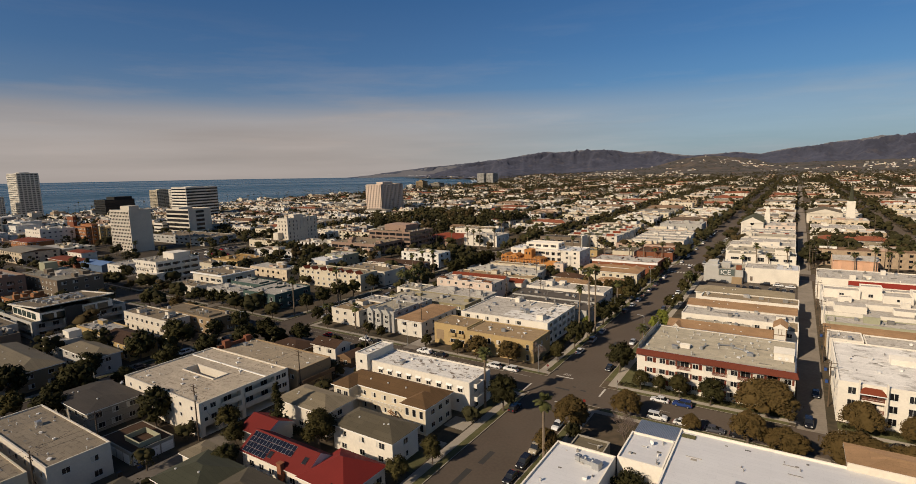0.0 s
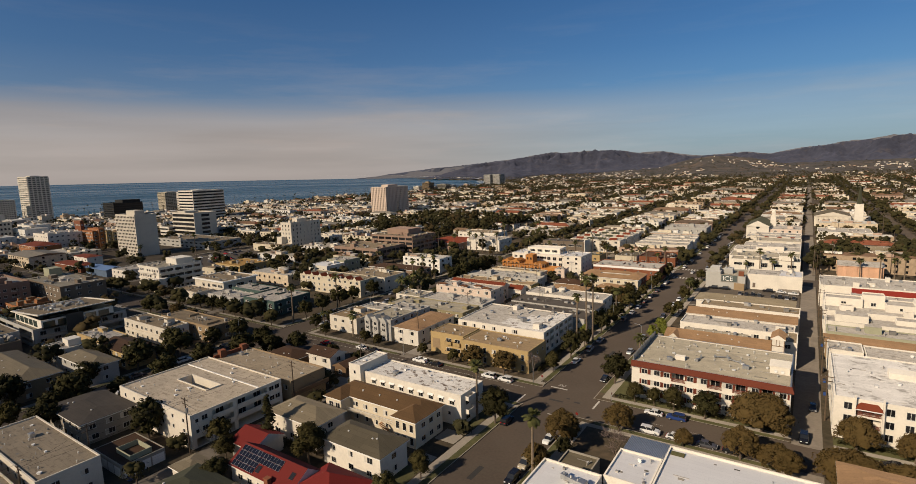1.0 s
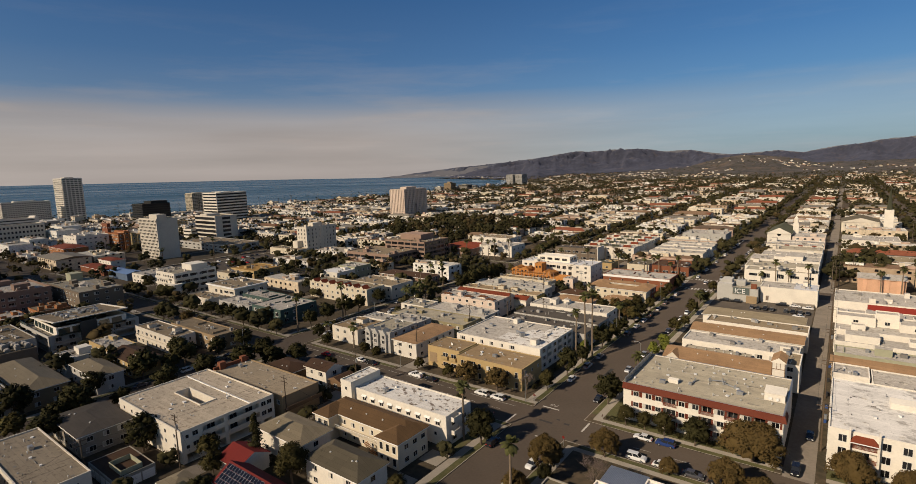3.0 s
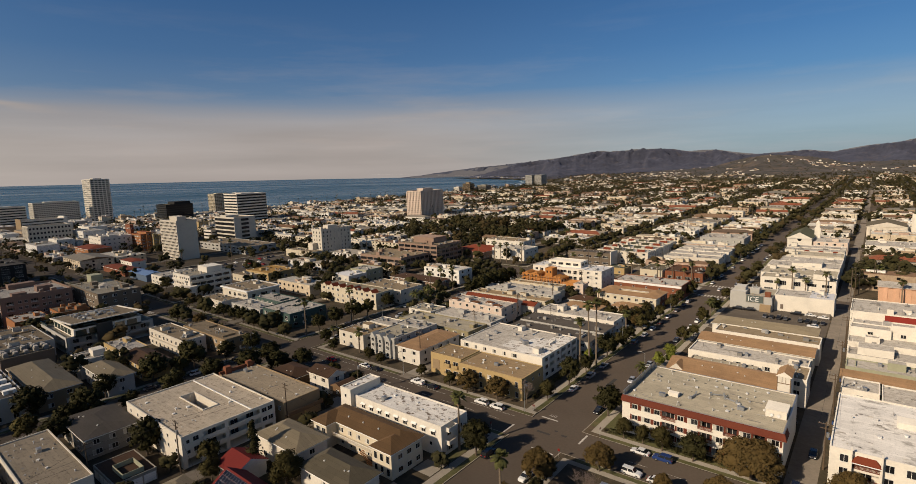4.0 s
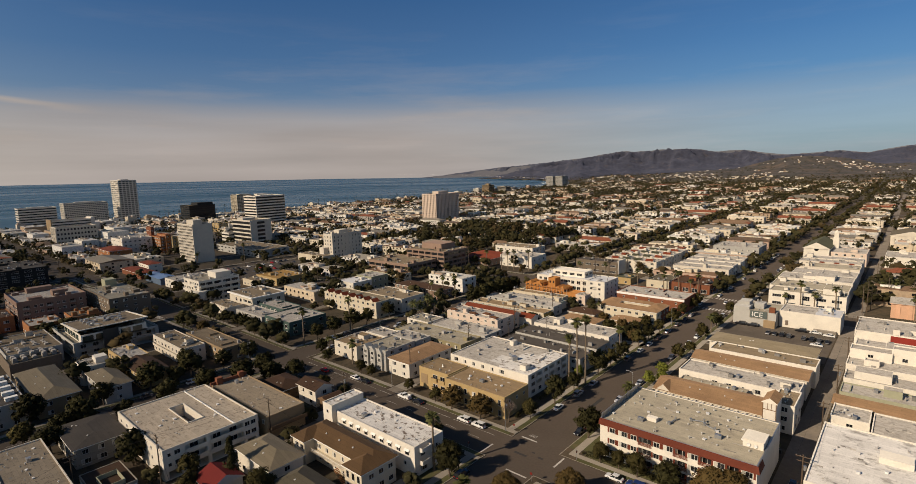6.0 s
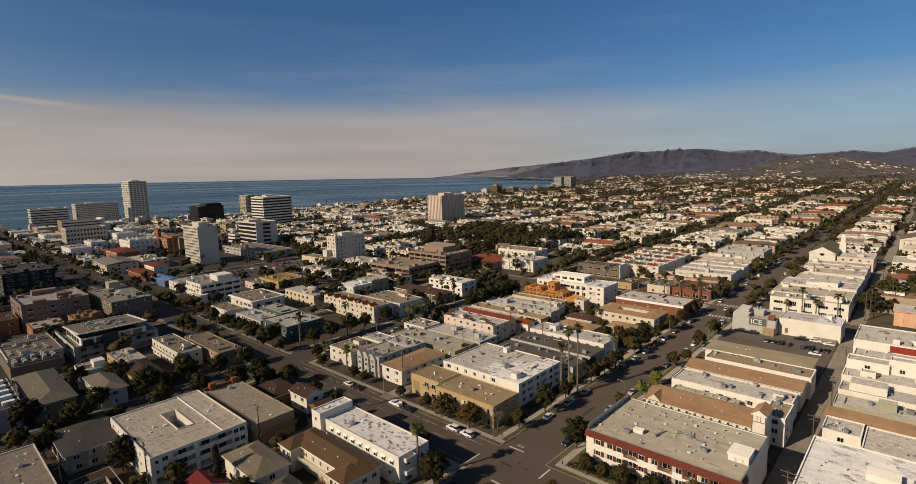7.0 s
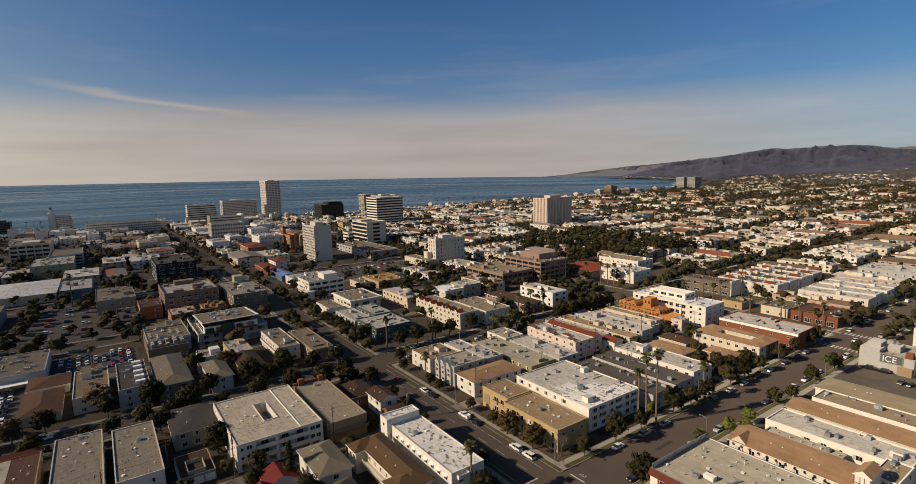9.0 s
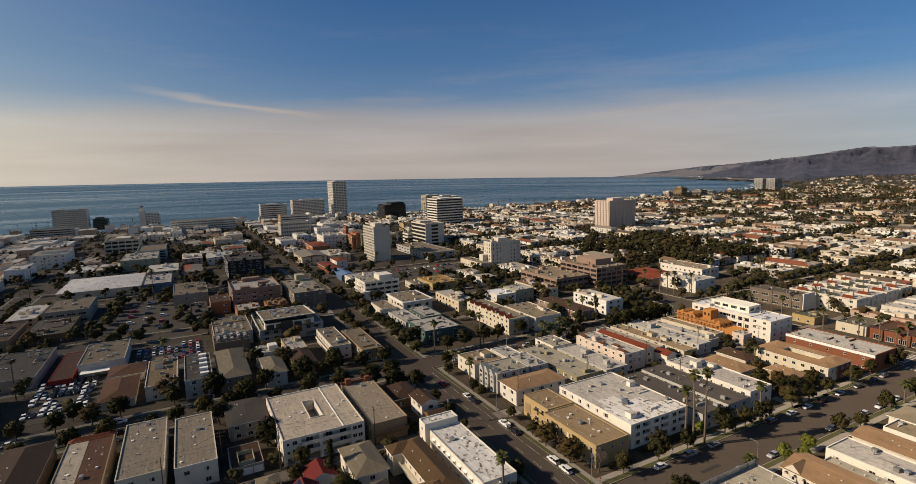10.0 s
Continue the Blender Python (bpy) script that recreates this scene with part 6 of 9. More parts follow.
for a, b, c, d, up in ((-20.4, -9, 1.0, 7.4, 3.0), (-9, -2.5, 2.5, 7.4, 4.6), (-2.5, 6, -1.5, 7.4, 2.4), (6, 14, 1.5, 7.4, 3.8), (14, 20.4, -3.0, 7.4, 2.0), (-16, -12, -5.5, -2.0, 1.6), (2, 4.6, -6.5, -4.0, 1.4)):
    ob = part("upper_storey", Shape().ring(a, b, c, d, 8.6, 8.6 + up + 0.35, 0.25), th, [wall_mat("white")])
    part("upper_roof", Shape().box(a + 0.25, b - 0.25, c + 0.25, d - 0.25, 8.4 + up, 8.6 + up), ob, [roof_mat("pale")])
    if b - a > 5:
        part("window", WIN["small" if up < 3 else "std"], ob, at=((a + b) / 2, c, 9.4))
B(72, 112, 108, 128, 7.4, "white", "pale", storeys=2, sides="sw", vents=8, every=4.4, step=True, label="ivory block with a pale roof")
th = B(70.8, 113, 131.8, 155.5, 9.4, "white", "pale", storeys=2, sides="w", vents=10, every=8, name="shop_building", label="white shop building with a dark red wall panel")
part("wall_panel", Shape().box(-16, 8, -0.06, 0, 5.0, 9.2), th, [wall_mat("red")], "dark red painted wall", at=(6, -11.9, 0))
# foreground roofs
th = B(25.4, 36.4, -76, -55.4, 9.4, "white", "white", storeys=3, sides="s", vents=3, ac=0, parapet=0.3, label="white block with a bright membrane roof")
s = Shape().box(-2.2, 2.2, -0.35, 0.35, 0.25, 0.95).box(1.3, 2.6, -0.7, 0.7, 0, 1.3).box(-2.2, -1.3, -0.5, 0.5, 0.2, 1.15)
for q in (-1.8, -0.4, 1.0):
    s.tube((q, 0, 0.6), (q, 0.2, 1.25), 0.22, 0.22, 10)
part("roof_duct", s, th, [METAL], "galvanised roof duct", at=(1.8, 5.8, 9.4), turn=-12)
th = B(36.6, 44.4, -55.2, -44.8, 9.4, "white", "white", storeys=3, sides="", vents=3, ac=0, parapet=0.3, label="white wing with a bright membrane roof")
s = Shape()
for k in range(53):
    x = -3.9 + k * 0.15
    s.v += [(x, -4.2, 8.3 + 0.07 * (k % 2)), (x, 4.2, 8.3 + 0.07 * (k % 2)), (x, -4.2, 0), (x, 4.2, 0)]
for k in range(52):
    o = 4 * k
    s.f += [(o, o + 4, o + 5, o + 1), (o + 2, o + 6, o + 4, o), (o + 1, o + 5, o + 7, o + 3)]
    s.m += [0, 0, 0]
s.f += [(2, 0, 1, 3), (211, 209, 208, 210)]
s.m += [0, 0]
TAKEN.append((36, 44, -44.8, -36))
th2 = thing("shed", 40.2, -40.4, GZ, "lean-to with a grey corrugated metal roof", "shed")
part("body", s, th2, [METAL])
th = B(44.6, 122, -74, -39.2, 9.4, "white", "white", storeys=3, sides="w", vents=16, ac=2, parapet=0.35, every=6, label="very wide white block with a bright membrane roof")
part("parapet_panel", Shape().box(0, 13.5, 0, 0.25, 0, 1.3), th, [wall_mat("ivory")], "raised ivory parapet panel", at=(-12.5, 16.9, 9.4))
part("chimney", Shape().tube((0, 0, 0), (0, 0, 1.1), 0.45, 0.45, 12).tube((0, 0, 1.1), (0, 0, 1.5), 0.62, 0.35, 12), th, [wall_mat("brick")], "rusty vent stack", at=(-21, -6.5, 9.4))
part("planting_tray", Shape().box(-1.2, 1.2, -0.6, 0.6, 0, 0.25), th, [LAWN], at=(-37.0, 15.4, 9.4))
B(24, 31, -52.5, -40.5, 3.4, "grey", "slate", storeys=1, sides="", vents=2, ac=0, name="garage", label="low grey garage with a flat roof")

# beyond the second avenue
B(29, 63, 195, 208, 8.0, "white", "grey", storeys=2, sides="s", vents=8, ac=3, win=("strip", "shop"), every=6, name="shop_building", label="white two-storey shop building with long windows", step=True)
for a, bb, wl_, rf, hh in ((210.5, 231, "white", "grey", 7.6), (233.5, 252, "white", "pale", 8.2), (254.5, 274, "white", "pale", 7.6), (276.5, 294.4, "ivory", "grey", 8.4)):
    B(30 if a > 240 else 26.5, 62.5, a, bb, hh, wl_, rf, storeys=2, sides="s", vents=5, every=3.6, parapet=0.2, label=f"{wl_} terraced apartments with a weathered roof", step=hh == 8.2)
TAKEN.append((66, 79.6, 191, 217))
TAKEN.append((99.4, 123, 191, 217))
th = B(28, 62, 297, 310, 8.6, "ivory", "pale", storeys=3, sides="s", vents=5, every=4, label="ivory apartments with red tiled hoods along the front")
for k in range(4):
    part("hood", hip_roof(Shape(), -1.8, 1.8, -1.0, 0.3, 0, 1.6, 0.2), th, [roof_mat("tile"), TRIMW], at=(-12 + 8 * k, -6.5, 7.6))
B(28, 62, 313, 326, 8.4, "white", "pale", storeys=3, sides="s", vents=4, every=4, label="white apartments with a pale roof")
th = B(24, 40, 343, 386, 11, "white", "green", "gable", 2, rise=4.5, sides="e", vents=0, name="church", label="white gabled church with a dark green roof and turret")
part("turret", Shape().box(-2, 2, -2, 2, 0, 17).box(-1.4, 1.4, -1.4, 1.4, 17, 21).tube((0, 0, 21), (0, 0, 23), 1.5, 0.2, 8), th, [wall_mat("white")], at=(9.5, 4, 0))
part("round_window", Shape().tube((0, 0.1, 0), (0, -0.1, 0), 1.4, 1.4, 14), th, [GLASS], at=(0, -21.5, 10.5))
B(41, 62, 343, 372, 9, "pink", "pale", storeys=3, sides="s", vents=4, label="pale pink apartment block with gabled bays")
for k in range(4):
    B(-39.5, -3.6 - k % 2, 246 + 15 * k, 258.5 + 15 * k, 6.8 + 0.1 * (k % 3), ("ivory", "white", "white", "ivory")[k], "pale", parapet=0.2, storeys=2, sides="se", vents=5, every=4.4, label="long apartment block with pale level roofs and small windows")
th = B(-24, -2, 199, 222, 5.2, "brick", "umber", storeys=1, sides="se", vents=5, every=5, win=("shop",), name="shop_building", label="dark red brick corner shop")
B(-40, -26, 200, 222, 4.6, "cream", "slate", storeys=1, sides="s", vents=3, name="shop_building", label="low cream shop beside the corner")
B(-40, -6, 344, 372, 8, "lightgrey", "pale", storeys=2, sides="se", vents=6, label="pale blue-white apartment block")
for k in range(4):
    y = 238 + 17 * k
    th = B(-86, -48, y, y + 15.2, 9, "ivory", "pale", storeys=3, sides="se", vents=4, ac=0, every=5, label="ivory gabled townhouses with many chimneys")
    for q in range(4):
        part("chimney", Shape().box(-0.9, 0.9, -0.7, 0.7, 0, 3.0), th, [wall_mat("ivory")], at=(-14 + 9 * q, -4 + 3 * (q % 2), 9))
        part("gable", hip_roof(Shape(), -2.6, 2.6, -1.4, 3, 0, 2.0, 0.2, True), th, [roof_mat("green" if q % 3 else "tile"), wall_mat("ivory")], at=(-12 + 8.5 * q, -6.2, 8.8))
th = B(-103, -70, 224, 236, 8.6, "taupe", "dark", storeys=2, sides="s", vents=6, ac=4, every=6, win=("strip",), name="office_building", label="dark office block with a roof deck")
part("end_wall", Shape().box(16.2, 17.0, -6, 6, 0, 10.2), th, [wall_mat("white")], "white end wall")
th = B(-62, -50, 199, 212, 4.0, "yellow", "green", storeys=1, sides="s", vents=2, name="shop_building", label="small yellow-fronted filling station shop")
th = B(80, 99, 200, 216, 7.0, "peach", "pale", "gable", 1, rise=1.6, sides="", vents=0, name="hall", label="peach coloured hall with tall pilasters")
for x in row_of(4, -9, 9):
    part("pilaster", Shape().box(-0.8, 0.8, -0.3, 0, 0, 7), th, [wall_mat("peach")], at=(x, -8, 0))
B(72, 106, 342, 372, 8.4, "white", "pale", storeys=2, sides="s", vents=6, label="white apartment block with a pale roof")
B(94, 110, 268, 284, 6, "cream", "beige", "hip", 2, rise=2, sides="s", name="house", label="cream house with arched windows")
th = B(71, 99, 462, 500, 9.5, "ivory", "slate", "gable", 2, rise=4, sides="s", vents=0, name="church", label="large ivory church nave with buttresses")
for k in range(7):
    part("buttress", Shape().box(-0.8, 0.8, -1.0, 0, 0, 9), th, [wall_mat("ivory")], at=(-12 + 4 * k, -19, 0))
th = thing("bell_tower", 105, 470, GZ, "white church tower with a green spire", "tower")
TAKEN.append((101, 109, 466, 474))
part("shaft", Shape().box(-3.2, 3.2, -3.2, 3.2, 0, 21), th, [wall_mat("white")])
part("spire", Shape().tube((0, 0, 21), (0, 0, 41), 2.2, 0.1, 8), th, [roof_mat("green")], "dark green copper spire")

# west of the next street
th = B(-160, -136.6, 5.0, 25.8, 6.8, "teal", "pale", storeys=2, sides="se", vents=8, ac=2, every=4, win=("slider", "wide"), label="dark teal apartment block with balconies and a pale roof")
for k in range(3):
    for z in (0.5, 3.7):
        balcony(th, 11.7, -7 + 7 * k, z, 3.2, "teal", 90)
B(-190, -162, 4.5, 15, 5.4, "lightgrey", "pale", storeys=2, sides="se", vents=5, ac=2, name="office_building", label="pale low offices with stepped grey roofs")
B(-188, -163, 17, 28, 6.4, "teal", "pale", storeys=2, sides="se", vents=5, ac=2, name="office_building", label="dark offices with a pale flat roof")
th = B(-222, -194, 16, 36, 8.6, "ivory", "gravel", storeys=2, sides="se", vents=7, ac=6, every=5, win=("slider", "strip"), name="office_building", label="ivory two-storey office with dark glazing and a flat overhanging roof", parapet=0.3)
part("eave", Shape().ring(-14.9, 14.9, -10.9, 10.9, 8.3, 8.9, 1.0), th, [TRIMW], "overhanging flat eave")
B(-222, -200, 4, 14, 4.6, "ivory", "gravel", storeys=1, sides="se", vents=4, ac=2, name="shop_building", label="low ivory shops on the corner")
th = B(-266, -243, 7, 32.6, 13.8, "white", "grey", storeys=4, sides="se", vents=8, ac=6, every=2.6, win=("wide", "wide", "std"), name="office_building", label="white stepped office building with terraces and dark glass panels")
part("stair_head", Shape().box(-5, 7, -4, 6, 0, 3.6), th, [wall_mat("white")], "white plant room", at=(2, 3, 13.8))
part("corner_turret", Shape().tube((0, 0, 0), (0, 0, 7.2), 3.6, 3.6, 14).tube((0, 0, 7.2), (0, 0, 8.0), 3.9, 3.9, 14), th, [wall_mat("white")], "rounded white corner bay", at=(11.0, -12.2, 0))
for z, a, b in ((3.3, -8.0, 12.4), (6.7, -12.6, 12.4), (10.2, -12.6, 0.5), (10.2, 3.0, 12.4)):
    s = Shape().box(11.52, 13.4, a, b, z, z + 0.25).box(13.2, 13.4, a, b, z + 0.25, z + 1.15)
    terrace = part("terrace", s, th, [wall_mat("white")])
    for u in row_of(max(2, int((b - a) / 4.2)), a, b):
        # dark glass sheets on the wall stand in for the shaded recesses
        part("opening", Shape().box(11.51, 11.6, u - 1.5, u + 1.5, z + 0.3, z + 2.5), terrace, [GLASS])
for z in (3.3, 6.7, 10.2):
    part("terrace", Shape().box(-10, 2 if z < 9 else 8, -14.2, -12.82, z, z + 0.25).box(-10, 2 if z < 9 else 8, -14.2, -14.0, z + 0.25, z + 1.1), th, [wall_mat("white")])
TAKEN.append((-279, -266, 5, 39))
th = B(-214, -180, -92.5, -75.5, 5.6, "taupe", "slate", storeys=1, sides="e", vents=0, ac=0, name="workshop", label="dark workshop with rows of skylights and plant on its roof")
roof_light = Shape().box(-1.3, 1.3, -0.8, 0.8, 0, 0.9).box(-1.1, 1.1, -0.6, 0.6, 0.9, 1.2).mesh("skylight", [PLANT_GREY])
for q in range(5):
    for k in range(7):
        part("skylight", roof_light, th, at=(-13.4 + 4.4 * k, -6.2 + 3.2 * q, 5.6), scale=(1, 1, 1 + 0.25 * ((k * 5 + q * 3) % 4)))
part("end_wall", Shape().box(-17, -16.4, -9.2, 8.6, 0, 7.6), th, [wall_mat("tan")])
B(-278, -249, 62, 84, 5.0, "yellow", "ochre", storeys=1, sides="se", vents=3, name="shop_building", label="low yellow building with an ochre roof")
B(-276, -256, 50.5, 60, 4.4, "cream", "gravel", storeys=1, sides="se", vents=3, name="shop_building", label="low cream building beside the ochre roof")
th = B(-173, -126, 50, 63, 8.6, "cream", "beige", storeys=3, sides="se", vents=5, ac=0, every=4, label="cream townhouses with red-tiled gables")
for k in range(7):
    part("gable", hip_roof(Shape(), -1.9, 1.9, -1.2, 3, 0, 2.0, 0.15, True), th, [roof_mat("tile"), wall_mat("cream")], at=(-20 + 6.6 * k, -5.4, 8.4))
B(-156, -124, 66.4, 84, 7.4, "ivory", "gravel", storeys=2, sides="se", vents=9, ac=2, label="ivory block with a wide gravel roof")
B(-165, -126, 98, 111, 5.4, "rose", "umber", "hip", 2, rise=1.4, sides="se", vents=3, label="long dark red-brown roofed block")
B(-198, -181, 77, 92, 7.4, "white", "white", storeys=2, sides="se", vents=3, ac=0, name="house", label="white cubic house with a white roof")
B(-199, -183, 93.5, 108, 8.2, "sage", "pale", storeys=2, sides="se", vents=4, label="pale green cubic block")
B(-202, -168, 203, 238, 5.4, "rose", "tile", "hip", 1, rise=3.0, sides="se", vents=0, name="shop_building", label="restaurant with a red hipped roof")
th = B(-164, -134, 211, 232, 8.6, "white", "pale", storeys=2, sides="se", vents=4, every=5, label="white block with pointed dormers")
for k in range(4):
    part("dormer", hip_roof(Shape(), -2.2, 2.2, -1.2, 2, 0, 2.4, 0.1, True), th, [roof_mat("pale"), wall_mat("white")], at=(-11 + 7.4 * k, -9.6, 8.4))
B(-200, -160, 252, 272, 8.2, "white", "gravel", storeys=2, sides="se", vents=6, label="white block with a gravel roof")
# rose-stone office with dark ribbon windows
for x0, x1, y0, y1, hh, fl in ((-238, -193, 136, 166, 9.0, 2), (-228, -186, 168, 198, 14.5, 4)):
    th = B(x0, x1, y0, y1, hh, "rose", "gravel", storeys=fl, sides="", vents=4, ac=3, name="office_building", label="rose-coloured stone office with dark ribbon windows")
    for f in range(fl):
        z = 1.2 + f * (hh - 0.6) / fl
        for q in range(6):
            wx, wy = (x1 - x0) / 6, (y1 - y0) / 6
            part("window", Shape().box(0.5, wx - 0.5, -0.06, 0.02, 0, 1.9), th, [GLASS], at=(-(x1 - x0) / 2 + q * wx, -(y1 - y0) / 2, z))
            part("window", Shape().box(0.5, wy - 0.5, -0.06, 0.02, 0, 1.9), th, [GLASS], at=((x1 - x0) / 2, -(y1 - y0) / 2 + q * wy, z), turn=90)
part("penthouse", Shape().box(-12, 10, -8, 8, 0, 4.5), th, [wall_mat("rose")], at=(0, 2, 14.5))
# cream art-deco block
th = B(-315, -301.7, 146.8, 179.2, 23.2, "ivory", "gravel", storeys=7, sides="se", vents=2, ac=2, every=3.6, win=("tall",), parapet=1.0, name="office_building", label="ivory seven-storey art-deco office with tall windows")
for k in range(10):
    part("pier", Shape().box(-0.35, 0.35, -0.3, 0, 0, 24.2), th, [wall_mat("ivory")], at=(6.65, -15.9 + 3.53 * k, 0), turn=90)
part("penthouse", Shape().box(-4, 3, -6, 4, 0, 3.5), th, [wall_mat("ivory")], at=(0, 0, 23.2))
part("shoulder", Shape().box(-6.6, 0, -5, 0, 0, 12.0), th, [wall_mat("ivory")], "lower stepped shoulder", at=(0, -16.2, 0))
B(-338, -298, 134, 145.5, 6, "cream", "gravel", storeys=1, sides="se", vents=3, name="office_building", label="low cream wing of the office block")

# west of the next street, south of the avenue
th = B(-226, -186, -70, -36, 6.4, "lightgrey", "grey", storeys=2, sides="", vents=4, ac=4, parapet=0.9, open_side="se", name="office_building", label="modern pale grey building with glazed set-back storey, terraces and dark fin")
TINT = material("green_tinted_glass", (0.03, 0.045, 0.04), 0.08, vary=0.2, bump=0.0, spec=0.7)
facade(th, 40, 7.3, [(-18.5, -10.5, [(1.0, 3.0), (3.9, 6.0)]), (-9.0, -2.0, [(3.9, 6.0)]), (4.5, 18.5, [(0.8, 2.8), (3.6, 6.2)])], "lightgrey", (0, -17, 0), depth=2.2, rail=METAL, win="slider")
facade(th, 33.44, 7.3, [(-15.5, -6.0, [(0.8, 2.8), (3.6, 6.2)]), (-4.0, 5.0, [(3.6, 6.2)]), (7.0, 15.5, [(0.1, 2.8), (3.6, 6.2)])], "lightgrey", (20, 0, 0), 90, depth=2.2, rail=METAL, win="slider")
up_ = part("upper_storey", Shape().ring(-9, 20, -14, 12, 6.4, 10.2, 0.3), th, [wall_mat("white")], "set-back upper storey")
for k in range(5):
    part("window", Shape().box(-2.0, 2.0, -0.07, 0, 0, 2.5), up_, [TINT], at=(-6 + 4.9 * k, -14, 7.0))
    part("window", Shape().box(-2.0, 2.0, -0.07, 0, 0, 2.5), up_, [TINT], at=(20, -11.4 + 4.9 * k, 7.0), turn=90)
s = Shape()
for a, b, c, d in ((-11, 20.6, -15.0, -14.3), (-11, 20.6, 12.2, 12.9), (19.9, 20.6, -14.3, 12.2), (-11, -10.3, -14.3, 12.2)):
    za, zb = (10.2 + 0.07 * (a + 11)), (10.2 + 0.07 * (b + 11))
    s.poly([(a, c, za + 0.4), (b, c, zb + 0.4), (b, d, zb + 0.4), (a, d, za + 0.4)]).poly([(a, d, za), (b, d, zb), (b, c, zb), (a, c, za)])
    s.poly([(a, c, za), (b, c, zb), (b, c, zb + 0.4), (a, c, za + 0.4)]).poly([(b, c, zb), (b, d, zb), (b, d, zb + 0.4), (b, c, zb + 0.4)])
    s.poly([(b, d, zb), (a, d, za), (a, d, za + 0.4), (b, d, zb + 0.4)]).poly([(a, d, za), (a, c, za), (a, c, za + 0.4), (a, d, za + 0.4)])
part("roof_canopy", s, th, [wall_mat("white")], "thin rising roof frame")
s = Shape()
for k in range(12):
    xa, xb = -10.3 + 30.2 * k / 12, -10.3 + 30.2 * (k + 1) / 12
    za, zb = 10.2 + 0.07 * (xa + 11), 10.2 + 0.07 * (xb + 11)
    s.poly([(xa, -14.3, za), (xb, -14.3, zb), (xb, 12.2, zb), (xa, 12.2, za)])
part("roof_slope", s, th, [roof_mat("gravel")], "gently rising gravelled roof")
for k in range(7):
    part("roof_duct", Shape().box(-1.6, 1.6, -0.5, 0.5, 0, 0.8).box(1.6, 2.6, -0.8, 0.8, 0, 1.3), th, [METAL], at=(-6 + 3.2 * k, -6 + 5.2 * (k % 3), 10.6 + 0.22 * k), turn=35 * k)
for k in range(8):
    part("air_conditioner", AC_UNIT, th, at=(-5 + 5.6 * (k % 4), -8 + 10 * (k // 4), 10.55 + 0.39 * (k % 4)), turn=90 * (k % 2))
part("fin_wall", Shape().box(-3.0, 3.0, -0.9, 0, 0, 11.0), th, [wall_mat("dark")], "dark grey fin wall", at=(20.9, -3.0, 0), turn=90)
part("terrace_rail", Shape().ring(-19.6, -9.6, -16.6, 16.6, 7.3, 8.2, 0.08), th, [TINT], "glass terrace rail")
B(-226, -190, -92, -73, 7.0, "lightgrey", "gravel", storeys=2, sides="se", vents=4, ac=6, name="office_building", label="low grey office with plant on its roof")
th = B(-172, -139, -43, -33.6, 6.8, "ivory", "gravel", storeys=2, sides="se", vents=7, every=3.6, label="long ivory block with a rear walkway")
balcony(th, 0, -4.7, 3.2, 28, "ivory", depth=1.2)
B(-165, -127.6, -31.4, -21.4, 6.2, "tan", "gravel", storeys=2, sides="se", vents=6, every=4, label="long tan block with a flat gravel roof")
th = B(-166, -145.5, -62.4, -53.2, 6.8, "yellow", "pale", storeys=2, sides="se", vents=6, ac=2, every=3.6, label="yellow stucco block with a cluttered pale roof")
B(-145, -126, -62.6, -53.2, 5.6, "yellow", "umber", "gable", 2, rise=1.9, sides="se", vents=2, name="house", label="yellow house with a dark red-brown gable")
th = B(-161, -149, -75, -65.4, 6.4, "white", "pale", storeys=2, sides="se", vents=3, ac=0, every=3, name="house", label="white art-deco house with a rounded bay")
part("bay", Shape().tube((0, 0, 0), (0, 0, 6.9), 2.0, 2.0, 14), th, [wall_mat("white")], "rounded bay", at=(5.4, -4.2, 0))
part("penthouse", Shape().box(-2.5, 2.5, -2, 2, 0, 2.4), th, [wall_mat("white")], at=(1, 2.0, 6.4))
B(-144, -121.6, -75.2, -67.0, 5.8, "lightgrey", "beige", "hip", 2, rise=1.8, sides="se", name="house", label="grey house with a pale hipped roof", vents=3)
B(-165, -126, -93, -81.4, 6.0, "tan", "beige", "hip", 2, rise=2.2, sides="se", label="wide tan house with a pale hipped roof", vents=6)
th = B(-161, -126.4, -106, -95.6, 7.6, "lightgrey", "dark", storeys=3, sides="se", vents=8, every=4, label="narrow grey terrace with a dark roof")
for k in range(5):
    part("roof_window", Shape().box(-1.0, 1.0, -1.6, 1.6, 0, 1.2), th, [TRIMW], at=(-13 + 6.4 * k, 2.2, 7.6))
B(-167, -132.6, -120.4, -108.8, 6.0, "ivory", "sand", storeys=2, sides="se", vents=7, label="ivory block with a tan flat roof")
B(-177, -162, -136, -122.4, 3.4, "white", "russet", "hip", 1, rise=1.6, sides="se", name="house", label="low white house with brown tiled hipped roofs", vents=0)
B(-158, -132, -136, -124, 3.6, "cream", "russet", "hip", 1, rise=1.7, sides="se", name="house", label="low cream house with a rust-brown roof", vents=0)
th = B(-214, -180, -149.4, -131, 5.8, "lightgrey", "gravel", storeys=1, sides="", vents=6, ac=3, name="workshop", label="white workshop with a gravel roof and roller doors")
for y in (-5, 4):
    part("garage_door", GARAGE_DOOR, th, at=(17, y, 0), turn=90, scale=(1.6, 1, 1.5))
